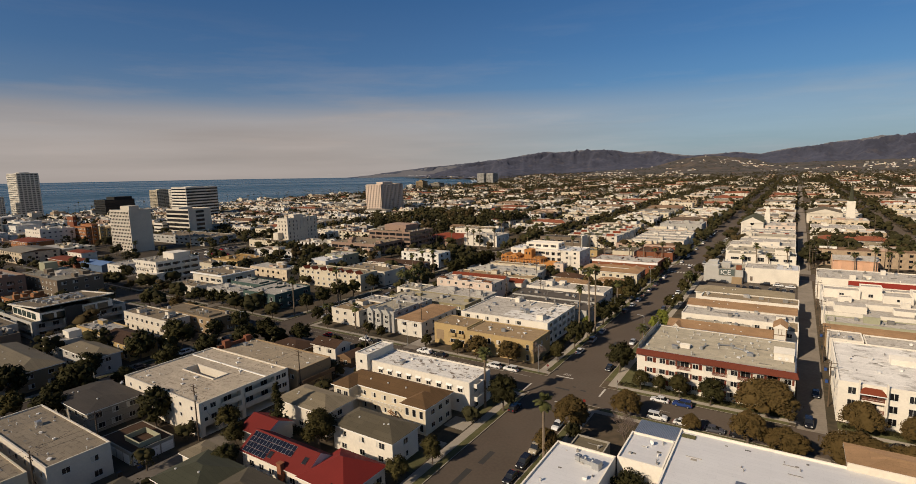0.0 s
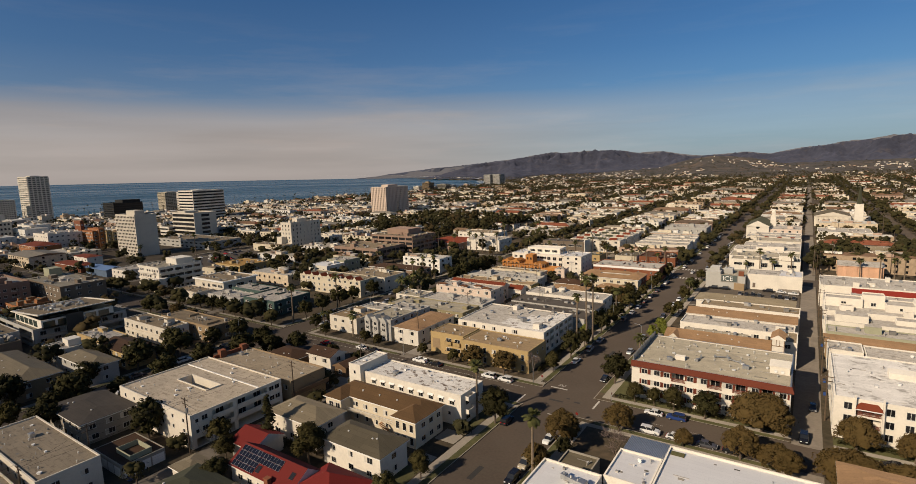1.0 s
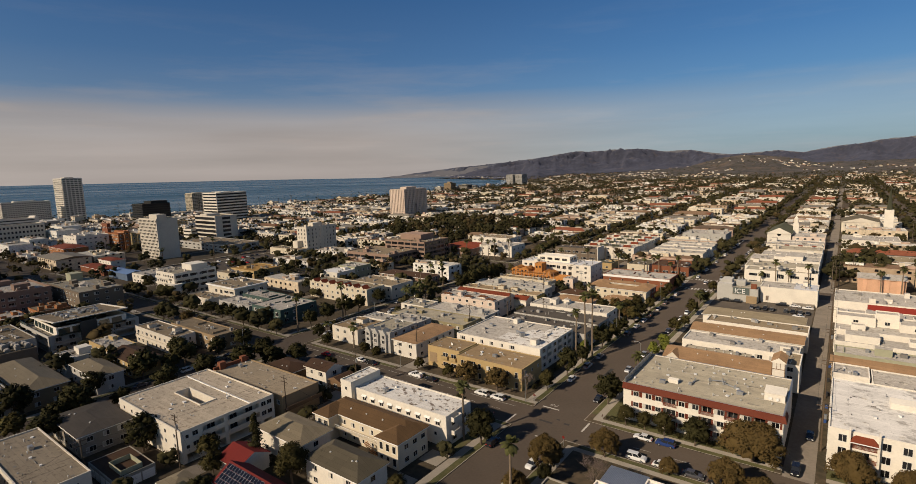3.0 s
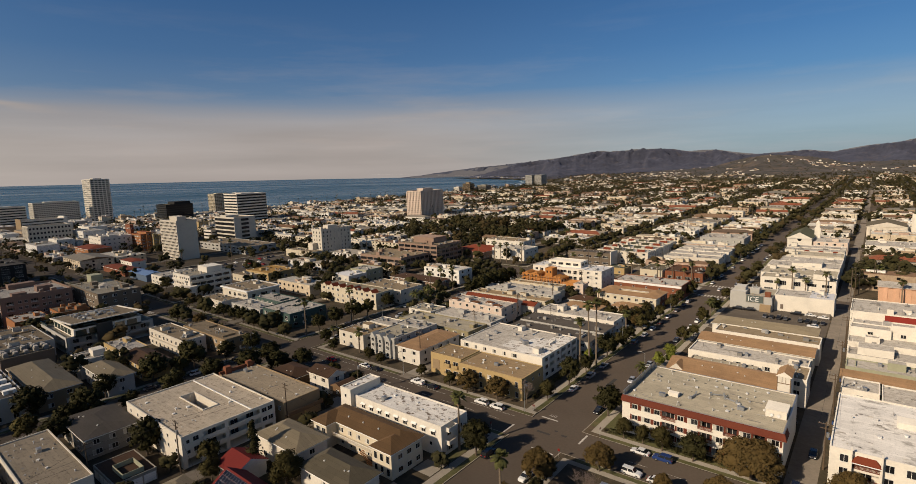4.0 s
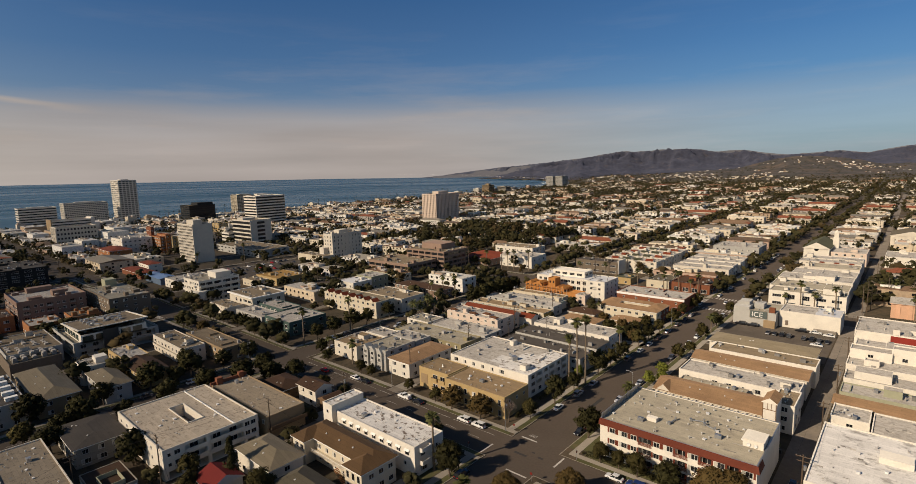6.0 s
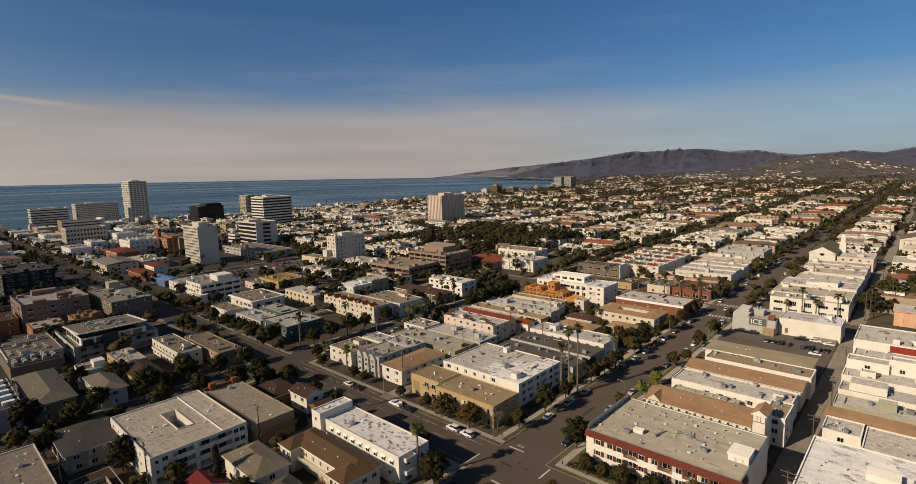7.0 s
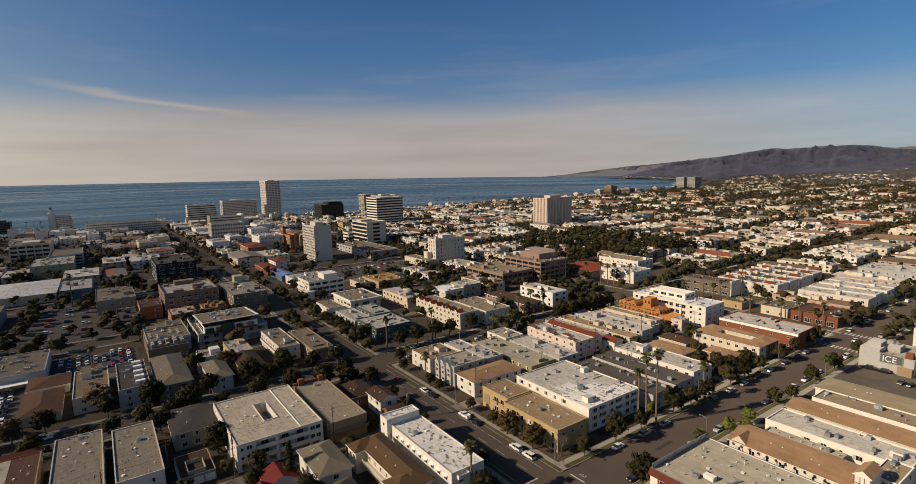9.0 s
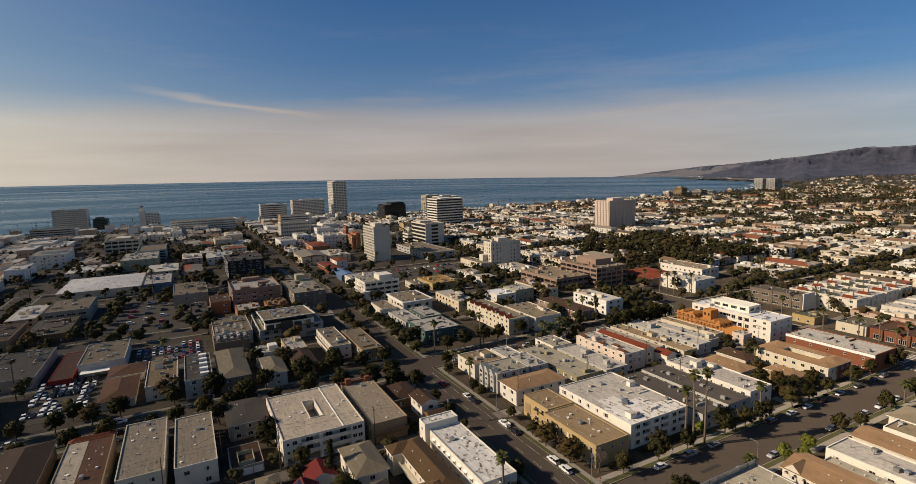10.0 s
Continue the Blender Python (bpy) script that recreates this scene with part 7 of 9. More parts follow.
part("canopy", Shape().box(17.2, 22, -8, 4, 2.8, 2.95), th, [TRIMW], "white canopy")
B(-214, -172, -159, -150.4, 3.0, "red", "maroon", storeys=1, sides="", vents=0, ac=0, parapet=0.1, name="carport", label="long low carport with a dark red roof")
B(-222, -176, -185, -164, 5, "grey", "dark", storeys=1, sides="se", vents=4, ac=2, name="workshop", label="grey workshop with a dark roof")
B(-261, -243, -76, -62, 6, "orange", "pale", storeys=1, sides="se", vents=3, ac=1, every=4, label="small orange stucco shop block")
th = B(-304, -266, -76.5, -46, 14.0, "mauve", "pale", storeys=4, sides="", vents=4, ac=2, parapet=1.1, open_side="se", label="mauve-brown four-storey apartments with stacked balconies and roof plant")
FOUR = [(1.0, 2.9), (4.2, 6.1), (7.4, 9.3), (10.5, 12.4)]
facade(th, 38, 15.1, [(x - 1.6, x + 1.6, FOUR) for x in (-15.5, -3.5, 9.5)], "mauve", (0, -15.25, 0), rail=METAL)
facade(th, 30.06, 15.1, [(x - 1.6, x + 1.6, FOUR) for x in (-11.5, -1.5, 9.0)], "mauve", (19, 0, 0), 90, rail=METAL)
for z in (1.6, 4.8, 8.0, 11.1):
    for x in (-11.5, -8.0, 1.0, 4.5, 14.0, 17.0):
        part("window", WIN["std"], th, at=(x, -15.25, z))
    for y in (-7.5, -5.0, 2.5, 5.0, 12.8):
        part("window", WIN["std"], th, at=(19, y, z), turn=90)
for a, b, c, d, up in ((-18, -12, -6, 6, 2.6), (4, 10, 2, 9, 3.0), (13, 18, -10, -4, 2.2)):
    part("stair_head", Shape().box(a, b, c, d, 14.0, 14.0 + up), th, [wall_mat("mauve")])
B(-292, -268, -90, -78, 8.0, "orange", "umber", storeys=2, sides="se", vents=2, ac=1, every=4.5, label="brick-orange low wing beside the apartments")
th = B(-292, -242.5, -41, -20.5, 12.6, "taupe", "grey", storeys=4, sides="se", vents=5, ac=10, every=4.4, name="office_building", label="dark taupe mixed-use building with a crowded roof")
part("roof_monitor", hip_roof(Shape(), -5, 5, -4, 4, 0, 2.2, 0), th, [roof_mat("pale"), TRIMW], at=(2, 0, 12.6))
part("stair_head", Shape().box(-4, 4, -3, 3, 0, 4.5), th, [wall_mat("sage")], at=(-20, 2, 12.6))
B(-262, -243, -58, -45, 6.4, "orange", "gravel", storeys=2, sides="se", vents=3, name="shop_building", label="low rust-coloured building with a flat roof")
B(-290, -250, -102, -92, 5.4, "dark", "dark", storeys=1, sides="", vents=4, ac=1, name="workshop", label="dark workshop with a sawtooth roof")
B(-246, -232.5 - 9, -100, -92, 5, "green", "pale", storeys=1, sides="se", vents=2, name="shop_building", label="small pale green building")
B(-294, -252, -186, -164, 5.0, "brown", "slate", storeys=1, sides="se", vents=4, ac=3, name="workshop", label="brown low workshop with a dark crowded roof")
B(-292, -250, -206, -190, 5.5, "tan", "umber", storeys=1, sides="se", vents=4, ac=2, name="workshop", label="tan low workshop with a dark flat roof")
B(-337, -297, -184, -160, 8.4, "grey", "gravel", storeys=2, sides="se", vents=4, ac=3, every=5, win=("strip",), name="parking_structure", label="concrete parking building with open decks")
B(-415, -368, -134, -114, 7.6, "blue", "pale", storeys=2, sides="se", vents=3, ac=2, name="warehouse", label="blue warehouse with a pale roof")
B(-440, -374, -190, -136, 6.4, "cream", "frost", "hip", 1, rise=2.2, sides="s", vents=0, name="warehouse", label="large warehouse with a pale hipped roof")
B(-440, -392, -70, -40, 16, "black", "dark", storeys=5, sides="se", vents=3, ac=3, every=6, win=("strip",), name="office_building", label="five-storey black glass office building")
B(-350, -302, -112, -90, 9, "grey", "gravel", storeys=2, sides="se", vents=4, ac=3, name="office_building", label="grey concrete office with a flat roof")
B(-560, -500, -160, -128, 11, "sage", "pale", storeys=3, sides="se", vents=3, every=6, name="office_building", label="pale apartments with roof terraces")


def tower(x0, x1, y0, y1, h, floors, wall, label, piers=0, bands=0.55, cap=3.5, z0=0.0, name="office_tower", glass=GLASS, pier=0.9, faces="se", deep=0.55):
    """A tall block: a ribbon of glass on every floor, piers in front of it, a plant room on the roof."""
    TAKEN.append((x0, x1, y0, y1))
    cx, cy, w2, d2 = (x0 + x1) / 2, (y0 + y1) / 2, (x1 - x0) / 2, (y1 - y0) / 2
    th = thing(name, cx, cy, GZ + z0, label, "tower")
    wm = wall_mat(wall)
    part("wall", Shape().ring(-w2, w2, -d2, d2, 0, h + 1, 0.4), th, [wm])
    part("roof", Shape().box(-w2 + 0.4, w2 - 0.4, -d2 + 0.4, d2 - 0.4, h - 0.4, h), th, [roof_mat("gravel")])
    fh = h / floors
    band = Shape()
    if "s" in faces:
        band.box(-w2 + 0.5, w2 - 0.5, -d2 - 0.12, -d2 - 0.01, 0, fh * bands)
    if "e" in faces:
        band.box(w2 + 0.01, w2 + 0.12, -d2 + 0.5, d2 - 0.5, 0, fh * bands)
    band = band.mesh("window_band", [glass])
    for f in range(floors):
        part("window_band", band, th, at=(0, 0, f * fh + fh * (1 - bands) * 0.6))
    if piers:
        ps = Shape().box(-pier / 2, pier / 2, -deep, -0.1, 0, h).mesh("pier", [wm])
        for k in range(piers + 1):
            part("pier", ps, th, at=(-w2 + 2 * w2 * k / piers, -d2, 0))
        m_ = max(2, int(piers * d2 / w2))
        for k in range(m_ + 1 if "e" in faces else 0):
            part("pier", ps, th, at=(w2, -d2 + 2 * d2 * k / m_, 0), turn=90)
    if cap:
        part("plant_room", Shape().box(-w2 * 0.45, w2 * 0.45, -d2 * 0.45, d2 * 0.45, h, h + cap), th, [wm])
    return th


tower(-1138, -1091, 207, 238, 76, 20, "white", "tall white office tower with a dark window grid", piers=9, bands=0.46, cap=2.5, pier=1.9, deep=0.3)
tower(-478, -450, 436, 486, 42, 14, "pink", "pink-white apartment tower with small windows", piers=9, bands=0.36, cap=4, pier=1.9)
tower(-438, -404, 69.3, 87, 34.6, 12, "ivory", "pale slab tower with a fine window grid and a plain end", piers=13, bands=0.46, cap=4, pier=0.9, faces="s", deep=0.22)
th = tower(-513, -470, 157, 182, 27.4, 6, "ivory", "ivory office block with dark window ribbons and a plain end", bands=0.62, cap=0, faces="s")
for f in range(6):
    part("window_band", Shape().box(21.51, 21.6, -4.5, 4.5, 0, 2.6), th, [GLASS], at=(0, 0, 1.4 + 4.5 * f))
part("stair_head", Shape().box(-16, -2, -9, 6, 0, 2.2), th, [wall_mat("ivory")], at=(0, 0, 27.4))
tower(-530, -512, 151, 165, 12, 3, "white", "small white office beside the ivory block", bands=0.4, cap=0)
tower(-700, -662, 265, 313, 46.5, 11, "white", "white office block with black window ribbons", bands=0.5, cap=1.5)
tower(-925, -894, 381, 427, 39, 12, "white", "white apartment tower behind the ribbon office", piers=6, bands=0.3, cap=3)
tower(-1072, -1043, 419, 451, 36.5, 12, "cream", "cream tower with a dark window grid", piers=8, bands=0.4, cap=2)
th = tower(-935, -895, 259, 305, 27, 7, "black", "black glass office block", bands=0.5, cap=0)
part("plant_room", Shape().box(-14, 14, -6, 22, 27, 32), th, [wall_mat("black")])
tower(-1010, -985, 34, 84, 36, 9, "white", "white hotel slab with balcony ribbons", bands=0.42, cap=2)
tower(-1122, -1092, 116, 185, 36.5, 11, "white", "long white seafront apartment slab", piers=9, bands=0.44, cap=2.5, deep=0.3, pier=1.2)
th = tower(-890, -860, 52, 101, 20, 5, "white", "long low white office with ribbon windows", bands=0.4, cap=0, faces="e")
part("stair_tower", Shape().box(-12, 15.4, 24.6, 29, 0, 23), th, [wall_mat("white")])
part("end_wall", Shape().box(-15, 15.3, -25.6, -24.5, 0, 22.5), th, [wall_mat("tan")])
tower(-722, -696, 25, 67, 21.5, 4, "ivory", "ivory office with rows of square windows", piers=8, bands=0.44, cap=0, pier=1.6, deep=0.3)
tower(-935, -900, -121, -20, 19, 5, "white", "long white hotel building", piers=12, bands=0.4, cap=0)
th = tower(-1105, -1075, -168, -143, 25.5, 8, "white", "white stepped office with a slender clock tower", piers=7, bands=0.34, cap=0, pier=1.6, name="clock_tower")
part("shaft", Shape().box(-15, 15.2, -21.5, -12.6, 0, 32), th, [wall_mat("white")])
part("upper_stage", Shape().box(-6, 10, -20, -14, 32, 38), th, [wall_mat("white")])
part("cupola", Shape().box(-2, 5, -18.6, -15.4, 38, 42), th, [wall_mat("dark")])
tower(-690, -636, -187, -152, 18.5, 4, "cream", "tan office with large square windows", piers=8, bands=0.5, cap=2)
th = tower(-1112, -1078, -313, -261, 39, 11, "white", "white seafront hotel with balconies", piers=11, bands=0.42, cap=0, name="hotel_tower")
for a, b in ((-22, -10), (13, 24)):
    part("plant_room", Shape().box(-8, 14, a, b, 39, 41.5), th, [wall_mat("grey")])
th = tower(-1118, -1087, -254, -231, 19, 6, "teal", "small teal glass seafront tower", bands=0.5, cap=0)
part("crown", Shape().box(-10, 12, -7, 5, 19, 23), th, [wall_mat("teal")])
tower(-620, -560, -150, -122, 12, 4, "lightgrey", "grey mid-rise apartments with square windows", piers=8, bands=0.45, cap=0)
tower(-950, -924, -316, -262, 17, 5, "lightgrey", "low white parking building before the hotel", bands=0.45, cap=0)
B(-618, -572, -245, -214, 15, "white", "grey", storeys=4, sides="se", every=5, vents=3, name="apartment_building", label="white stepped apartments with small windows", step=True)
tower(-966, -938, 1190, 1216, 23, 7, "tan", "brown and white seafront hotel", bands=0.5, cap=5, z0=3, name="hotel_tower")
tower(-934, -898, 1224, 1252, 16, 4, "grey", "low hotel wing by the sea", bands=0.5, cap=3, z0=3, name="hotel_tower")
tower(-992, -970, 1176, 1196, 12, 4, "white", "low white hotel wing by the sea", bands=0.35, cap=3, z0=3, name="hotel_tower")
tower(-975, -947, 1590, 1630, 36, 12, "lightgrey", "pair of grey apartment towers by the sea", piers=5, bands=0.4, cap=0, z0=6)
tower(-940, -912, 1600, 1640, 36, 12, "lightgrey", "grey apartment tower by the sea", piers=5, bands=0.4, cap=0, z0=6)
# gaily coloured row and shopping street
for a, b, c, d, hh, wl_ in ((-545, -531, 76, 79, 26, "brick"), (-530, -506, 76, 80.5, 17, "orange"), (-528, -504, 80.7, 85.4, 19, "orange"), (-524, -500, 85.6, 90, 16.5, "yellow"), (-524, -498, 90.2, 94.5, 15, "yellow")):
    B(a, b, c, d, hh, wl_, "tile" if wl_ == "orange" else "gravel", storeys=5, sides="se", vents=1, ac=0, every=2.6, name="town_house", label=f"tall {wl_} stuccoed town house in a coloured row")
B(-560, -524, 46, 74, 16.5, "white", "pale", storeys=4, sides="se", every=4, vents=3, step=True, name="office_building", label="white stepped office block with flat roofs")
B(-532, -493, 26, 45.5, 9.5, "orange", "tile", "hip", 3, rise=2.4, sides="se", every=4, name="hotel", label="terracotta building with a tiled roof", vents=0)
B(-675, -655, 203, 217, 12, "yellow", "gravel", storeys=4, sides="se", every=4, name="town_house", label="yellow stuccoed house among trees", vents=1)
B(-412, -388, 25.5, 36, 7, "white", "tile", "hip", 2, rise=1.4, sides="se", every=5, name="shop_building", label="white shop with a red tiled roof", vents=0)
B(-320, -302, 14, 40, 6, "white", "pale", storeys=2, sides="se", every=5, name="shop_building", label="white shop with stepped roofs")
B(-410, -364, 12, 24, 4, "brick", "tile", "hip", 1, rise=1.5, sides="", name="shop_building", label="low building with dark red roof", vents=0)
B(-358, -326, 13, 24, 4.5, "blue", "blue", "gable", 1, rise=1.5, sides="", name="shop_building", label="low building with a bright blue roof", vents=0)
B(-470, -380, 118, 150, 7, "lightgrey", "gravel", storeys=2, sides="se", every=8, vents=4, ac=6, win=("strip",), name="parking_structure", label="long low concrete building with flat decks")
solid("parking_lot", flat(GZ + 0.03, -346, -300, 62, 132), [LOTM], "large asphalt car park behind the offices", "ground", "structure")
TAKEN.append((-347, -299, 61, 133))
solid("parking_lot", flat(GZ + 0.03, -212, -182, -129, -96), [LOTM], "crowded dealer car park", "ground", "structure")
TAKEN.append((-213, -181, -130, -94))
solid("parking_lot", flat(GZ + 0.03, -176, -133, -160, -138), [LOTM], "sunlit asphalt car park", "ground", "structure")
TAKEN.append((-177, -132, -161, -137))
solid("parking_lot", flat(GZ + 0.03, -345, -245, -150, -104), [LOTM], "wide asphalt lot with a few cars", "ground", "structure")
TAKEN.append((-346, -244, -151, -103))


# ---- plants ----
def leaf_ball(s, c, r, n, size, rng, squash=0.8, m=0, heart=None):
    """A clump of leaves: small bent cards set all round a point."""
    for _ in range(n):
        d = Vector((rng.gauss(0, 1), rng.gauss(0, 1), rng.gauss(0, 1)))
        if d.length < 1e-3:
            continue
        d.normalize()
        p = Vector(c) + Vector((d.x * r, d.y * r, d.z * r * squash)) * rng.uniform(0.45, 1.05)
        nrm = (d + Vector((rng.uniform(-0.7, 0.7), rng.uniform(-0.7, 0.7), rng.uniform(-0.2, 0.9)))).normalized()
        u = nrm.orthogonal().normalized()
        u = Matrix.Rotation(rng.uniform(0, 6.28), 3, nrm) @ u
        w = nrm.cross(u)
        a, b = size * rng.uniform(0.6, 1.2), size * rng.uniform(0.35, 0.7)
        i = len(s.v)
        s.poly([p - u * a, p - w * b + nrm * 0.08 * size, p + u * a, p + w * b + nrm * 0.08 * size], m)
        if heart is not None:
            out = tuple(((Vector(c) - heart).normalized() * 0.7 + d * 0.75 + nrm * 0.35).normalized())
            for q in range(4):
                s.soft[i + q] = out


PHI = (1 + 5 ** 0.5) / 2
ICO_V = [Vector(v).normalized() for v in ((-1, PHI, 0), (1, PHI, 0), (-1, -PHI, 0), (1, -PHI, 0), (0, -1, PHI), (0, 1, PHI), (0, -1, -PHI), (0, 1, -PHI), (PHI, 0, -1), (PHI, 0, 1), (-PHI, 0, -1), (-PHI, 0, 1))]
ICO_F = [(0, 11, 5), (0, 5, 1), (0, 1, 7), (0, 7, 10), (0, 10, 11), (1, 5, 9), (5, 11, 4), (11, 10, 2), (10, 7, 6), (7, 1, 8), (3, 9, 4), (3, 4, 2), (3, 2, 6), (3, 6, 8), (3, 8, 9), (4, 9, 5), (2, 4, 11), (6, 2, 10), (8, 6, 7), (9, 8, 1)]
OCT_V = [Vector(v) for v in ((1, 0, 0), (-1, 0, 0), (0, 1, 0), (0, -1, 0), (0, 0, 1), (0, 0, -1))]
OCT_F = [(0, 2, 4), (2, 1, 4), (1, 3, 4), (3, 0, 4), (2, 0, 5), (1, 2, 5), (3, 1, 5), (0, 3, 5)]


def leaf_lump(s, c, r, rng, m, heart, fine):
    """A ragged mass of foliage, seen from far off."""
    i = len(s.v)
    turn = Matrix.Rotation(rng.uniform(0, 6.28), 3, "Z")
    for d in (ICO_V if fine else OCT_V):
        d = turn @ d
        p = c + d * r * rng.uniform(0.62, 1.25)
        s.soft[len(s.v)] = tuple((d * 0.8 + (p - heart).normalized() * 0.6 + Vector((rng.uniform(-0.8, 0.8), rng.uniform(-0.8, 0.8), rng.uniform(-0.9, 0.5)))).normalized())
        s.v.append((p.x, p.y, c.z + (p.z - c.z) * 0.8))
    for f in (ICO_F if fine else OCT_F):
        s.f.append(tuple(i + k for k in f))
        s.m.append(m)


def tree_meshes(kind, seed, dense=1.0):
    """Trunk with limbs, and a crown of leaf clumps; a tree one metre per unit, about 8 m high and 7 m wide."""
    rng = random.Random(seed)
    tr, cr = Shape(), Shape()
    h = 8.0
    if kind == "cypress":
        tr.tube((0, 0, 0), (0, 0, 7.0), 0.22, 0.05, 7)
        for k in range(46):
            z = 0.7 + 7.2 * k / 46
            rr = 1.35 * (1 - (z / 8.3)) ** 0.8 + 0.12
            a = rng.uniform(0, 6.28)
            leaf_ball(cr, (math.cos(a) * rr * 0.5, math.sin(a) * rr * 0.5, z), rr * 0.75, 24, 0.24, rng, 1.3, heart=Vector((0, 0, z - 0.4)))
        return tr.mesh("trunk", [BARK]), cr.mesh("crown", [LEAVES["dark"]])
    if kind == "dome":  # broad, dense, brown-green umbrella crown
        tr.tube((0, 0, -0.1), (0.1, 0, 2.6), 0.30, 0.2, 8)
        for k in range(7):
            a = k * 0.9 + rng.uniform(-0.2, 0.2)
            tr.tube((0.1, 0, 2.4), (math.cos(a) * 2.6, math.sin(a) * 2.6, 4.8 + rng.uniform(-0.4, 1.2)), 0.14, 0.04, 6, caps=False)
        for k in range(230):
            a, e = rng.uniform(0, 6.28), rng.random() ** 0.8
            rad = math.sqrt(max(0.0, 1 - e * e)) * rng.uniform(0.82, 1.0)
            bulge = 1 + 0.16 * math.sin(3 * a + 2.0 * e) + 0.10 * math.sin(7 * a + 1)
            if k % 5 == 0:
                leaf_lump(cr, Vector((math.cos(a) * rad * 3.2, math.sin(a) * rad * 3.2, 2.9 + e * 3.4)), 1.1, rng, 0, Vector((0, 0, 2.6)), True)
            leaf_ball(cr, (math.cos(a) * rad * 4.1 * bulge, math.sin(a) * rad * 4.1 * bulge, 2.7 + e * 4.6 * (0.92 + 0.08 * math.sin(4 * a))), rng.uniform(0.5, 0.85), 36, 0.225, rng, heart=Vector((0, 0, 2.6)))
        return tr.mesh("trunk", [BARK]), cr.mesh("crown", [LEAVES["rust"]])
    lean = Vector((rng.uniform(-0.3, 0.3), rng.uniform(-0.3, 0.3), 0))
    fork = Vector((0, 0, 2.3)) + lean
    tr.tube((0, 0, -0.1), fork, 0.24, 0.17, 8)
    tips = []
    for k in range(6):
        a = k * 1.05 + rng.uniform(-0.3, 0.3)
        o = rng.uniform(1.3, 2.4)
        tip = fork + Vector((math.cos(a) * o, math.sin(a) * o, rng.uniform(1.4, 3.6)))
        mid = fork.lerp(tip, 0.5) + Vector((0, 0, 0.25))
        tr.tube(fork, mid, 0.12, 0.08, 6, caps=False)
        tr.tube(mid, tip, 0.08, 0.03, 6, caps=False)
        tips.append(tip)
        for q in range(3):
            t2 = mid.lerp(tip, rng.uniform(0.2, 0.9)) + Vector((rng.uniform(-1, 1), rng.uniform(-1, 1), rng.uniform(0.1, 0.9)))
            tr.tube(mid.lerp(tip, 0.3), t2, 0.05, 0.015, 5, caps=False)
            tips.append(t2)
    if kind == "bare":
        for t in list(tips):
            for q in range(9):
                e = t + Vector((rng.uniform(-1, 1), rng.uniform(-1, 1), rng.uniform(0, 1.3)))
                cr.tube(t, e, 0.025, 0.008, 3, caps=False)
                for _ in range(4):
                    f = t.lerp(e, rng.uniform(0.4, 1.0))
                    cr.tube(f, f + Vector((rng.uniform(-0.5, 0.5), rng.uniform(-0.5, 0.5), rng.uniform(0, 0.5))), 0.012, 0.004, 3, caps=False)
        return tr.mesh("trunk", [BARK]), cr.mesh("crown", [LEAVES["bare"]])
    cents = []
    for k in range(int(52 * dense)):
        a, e = rng.uniform(0, 6.28), rng.uniform(-0.75, 1.0)
        rad = math.sqrt(max(0.0, 1 - e * e)) * rng.uniform(0.55, 1.0)
        cents.append(Vector((math.cos(a) * rad * 3.2, math.sin(a) * rad * 3.2, 4.7 + e * 2.6)) + lean)
    for c in cents[::2]:
        leaf_lump(cr, (Vector((0, 0, 4.7)) + lean).lerp(c, 0.78), rng.uniform(0.7, 1.0), rng, 0, Vector((0, 0, 4.0)) + lean, True)
    for c in cents + tips:
        leaf_ball(cr, c, rng.uniform(0.7, 1.1), int(50 * dense), 0.24 if dense > 0.9 else 0.40, rng, heart=Vector((0, 0, 4.0)) + lean)
    return tr.mesh("trunk", [BARK]), cr.mesh("crown", [LEAVES[kind]])


TREES = {k: [tree_meshes(k, 100 + 7 * i + len(k)) for i in range(3 if k in ("dark", "olive", "rust") else 1)] for k in ("dark", "olive", "rust", "lime", "bare", "cypress")}
TREES["rust"] = [tree_meshes("dome", 500 + i) for i in range(3)]
TREE_WORD = {"dark": "dark green round-crowned tree", "olive": "olive-green leafy tree", "rust": "broad tree with brown-tinged dense leaves", "lime": "bright yellow-green bushy tree", "bare": "bare winter tree with grey twigs", "cypress": "narrow dark conifer"}
trng = random.Random(42)
TREE_AT = []


THIN = {k: [tree_meshes(k, 300 + 7 * i + len(k), 0.62) for i in range(3)] for k in ("dark", "olive", "rust")}


def tree(x, y, h, kind, where="on the verge", wide=1.0, z=GZ):
    pool = THIN if kind in THIN and math.hypot(x - EYE.x, y - EYE.y) > 140 else TREES
    me = pool[kind][trng.randrange(len(pool[kind]))]
    th = thing("tree", x, y, z, f"{TREE_WORD[kind]} {where}", "tree", turn=trng.uniform(0, 360))
    k = h / 8.0
    th.scale = (k * wide, k * wide, k)
    part("trunk", me[0], th)
    part("crown", me[1], th)
    TREE_AT.append((x, y))


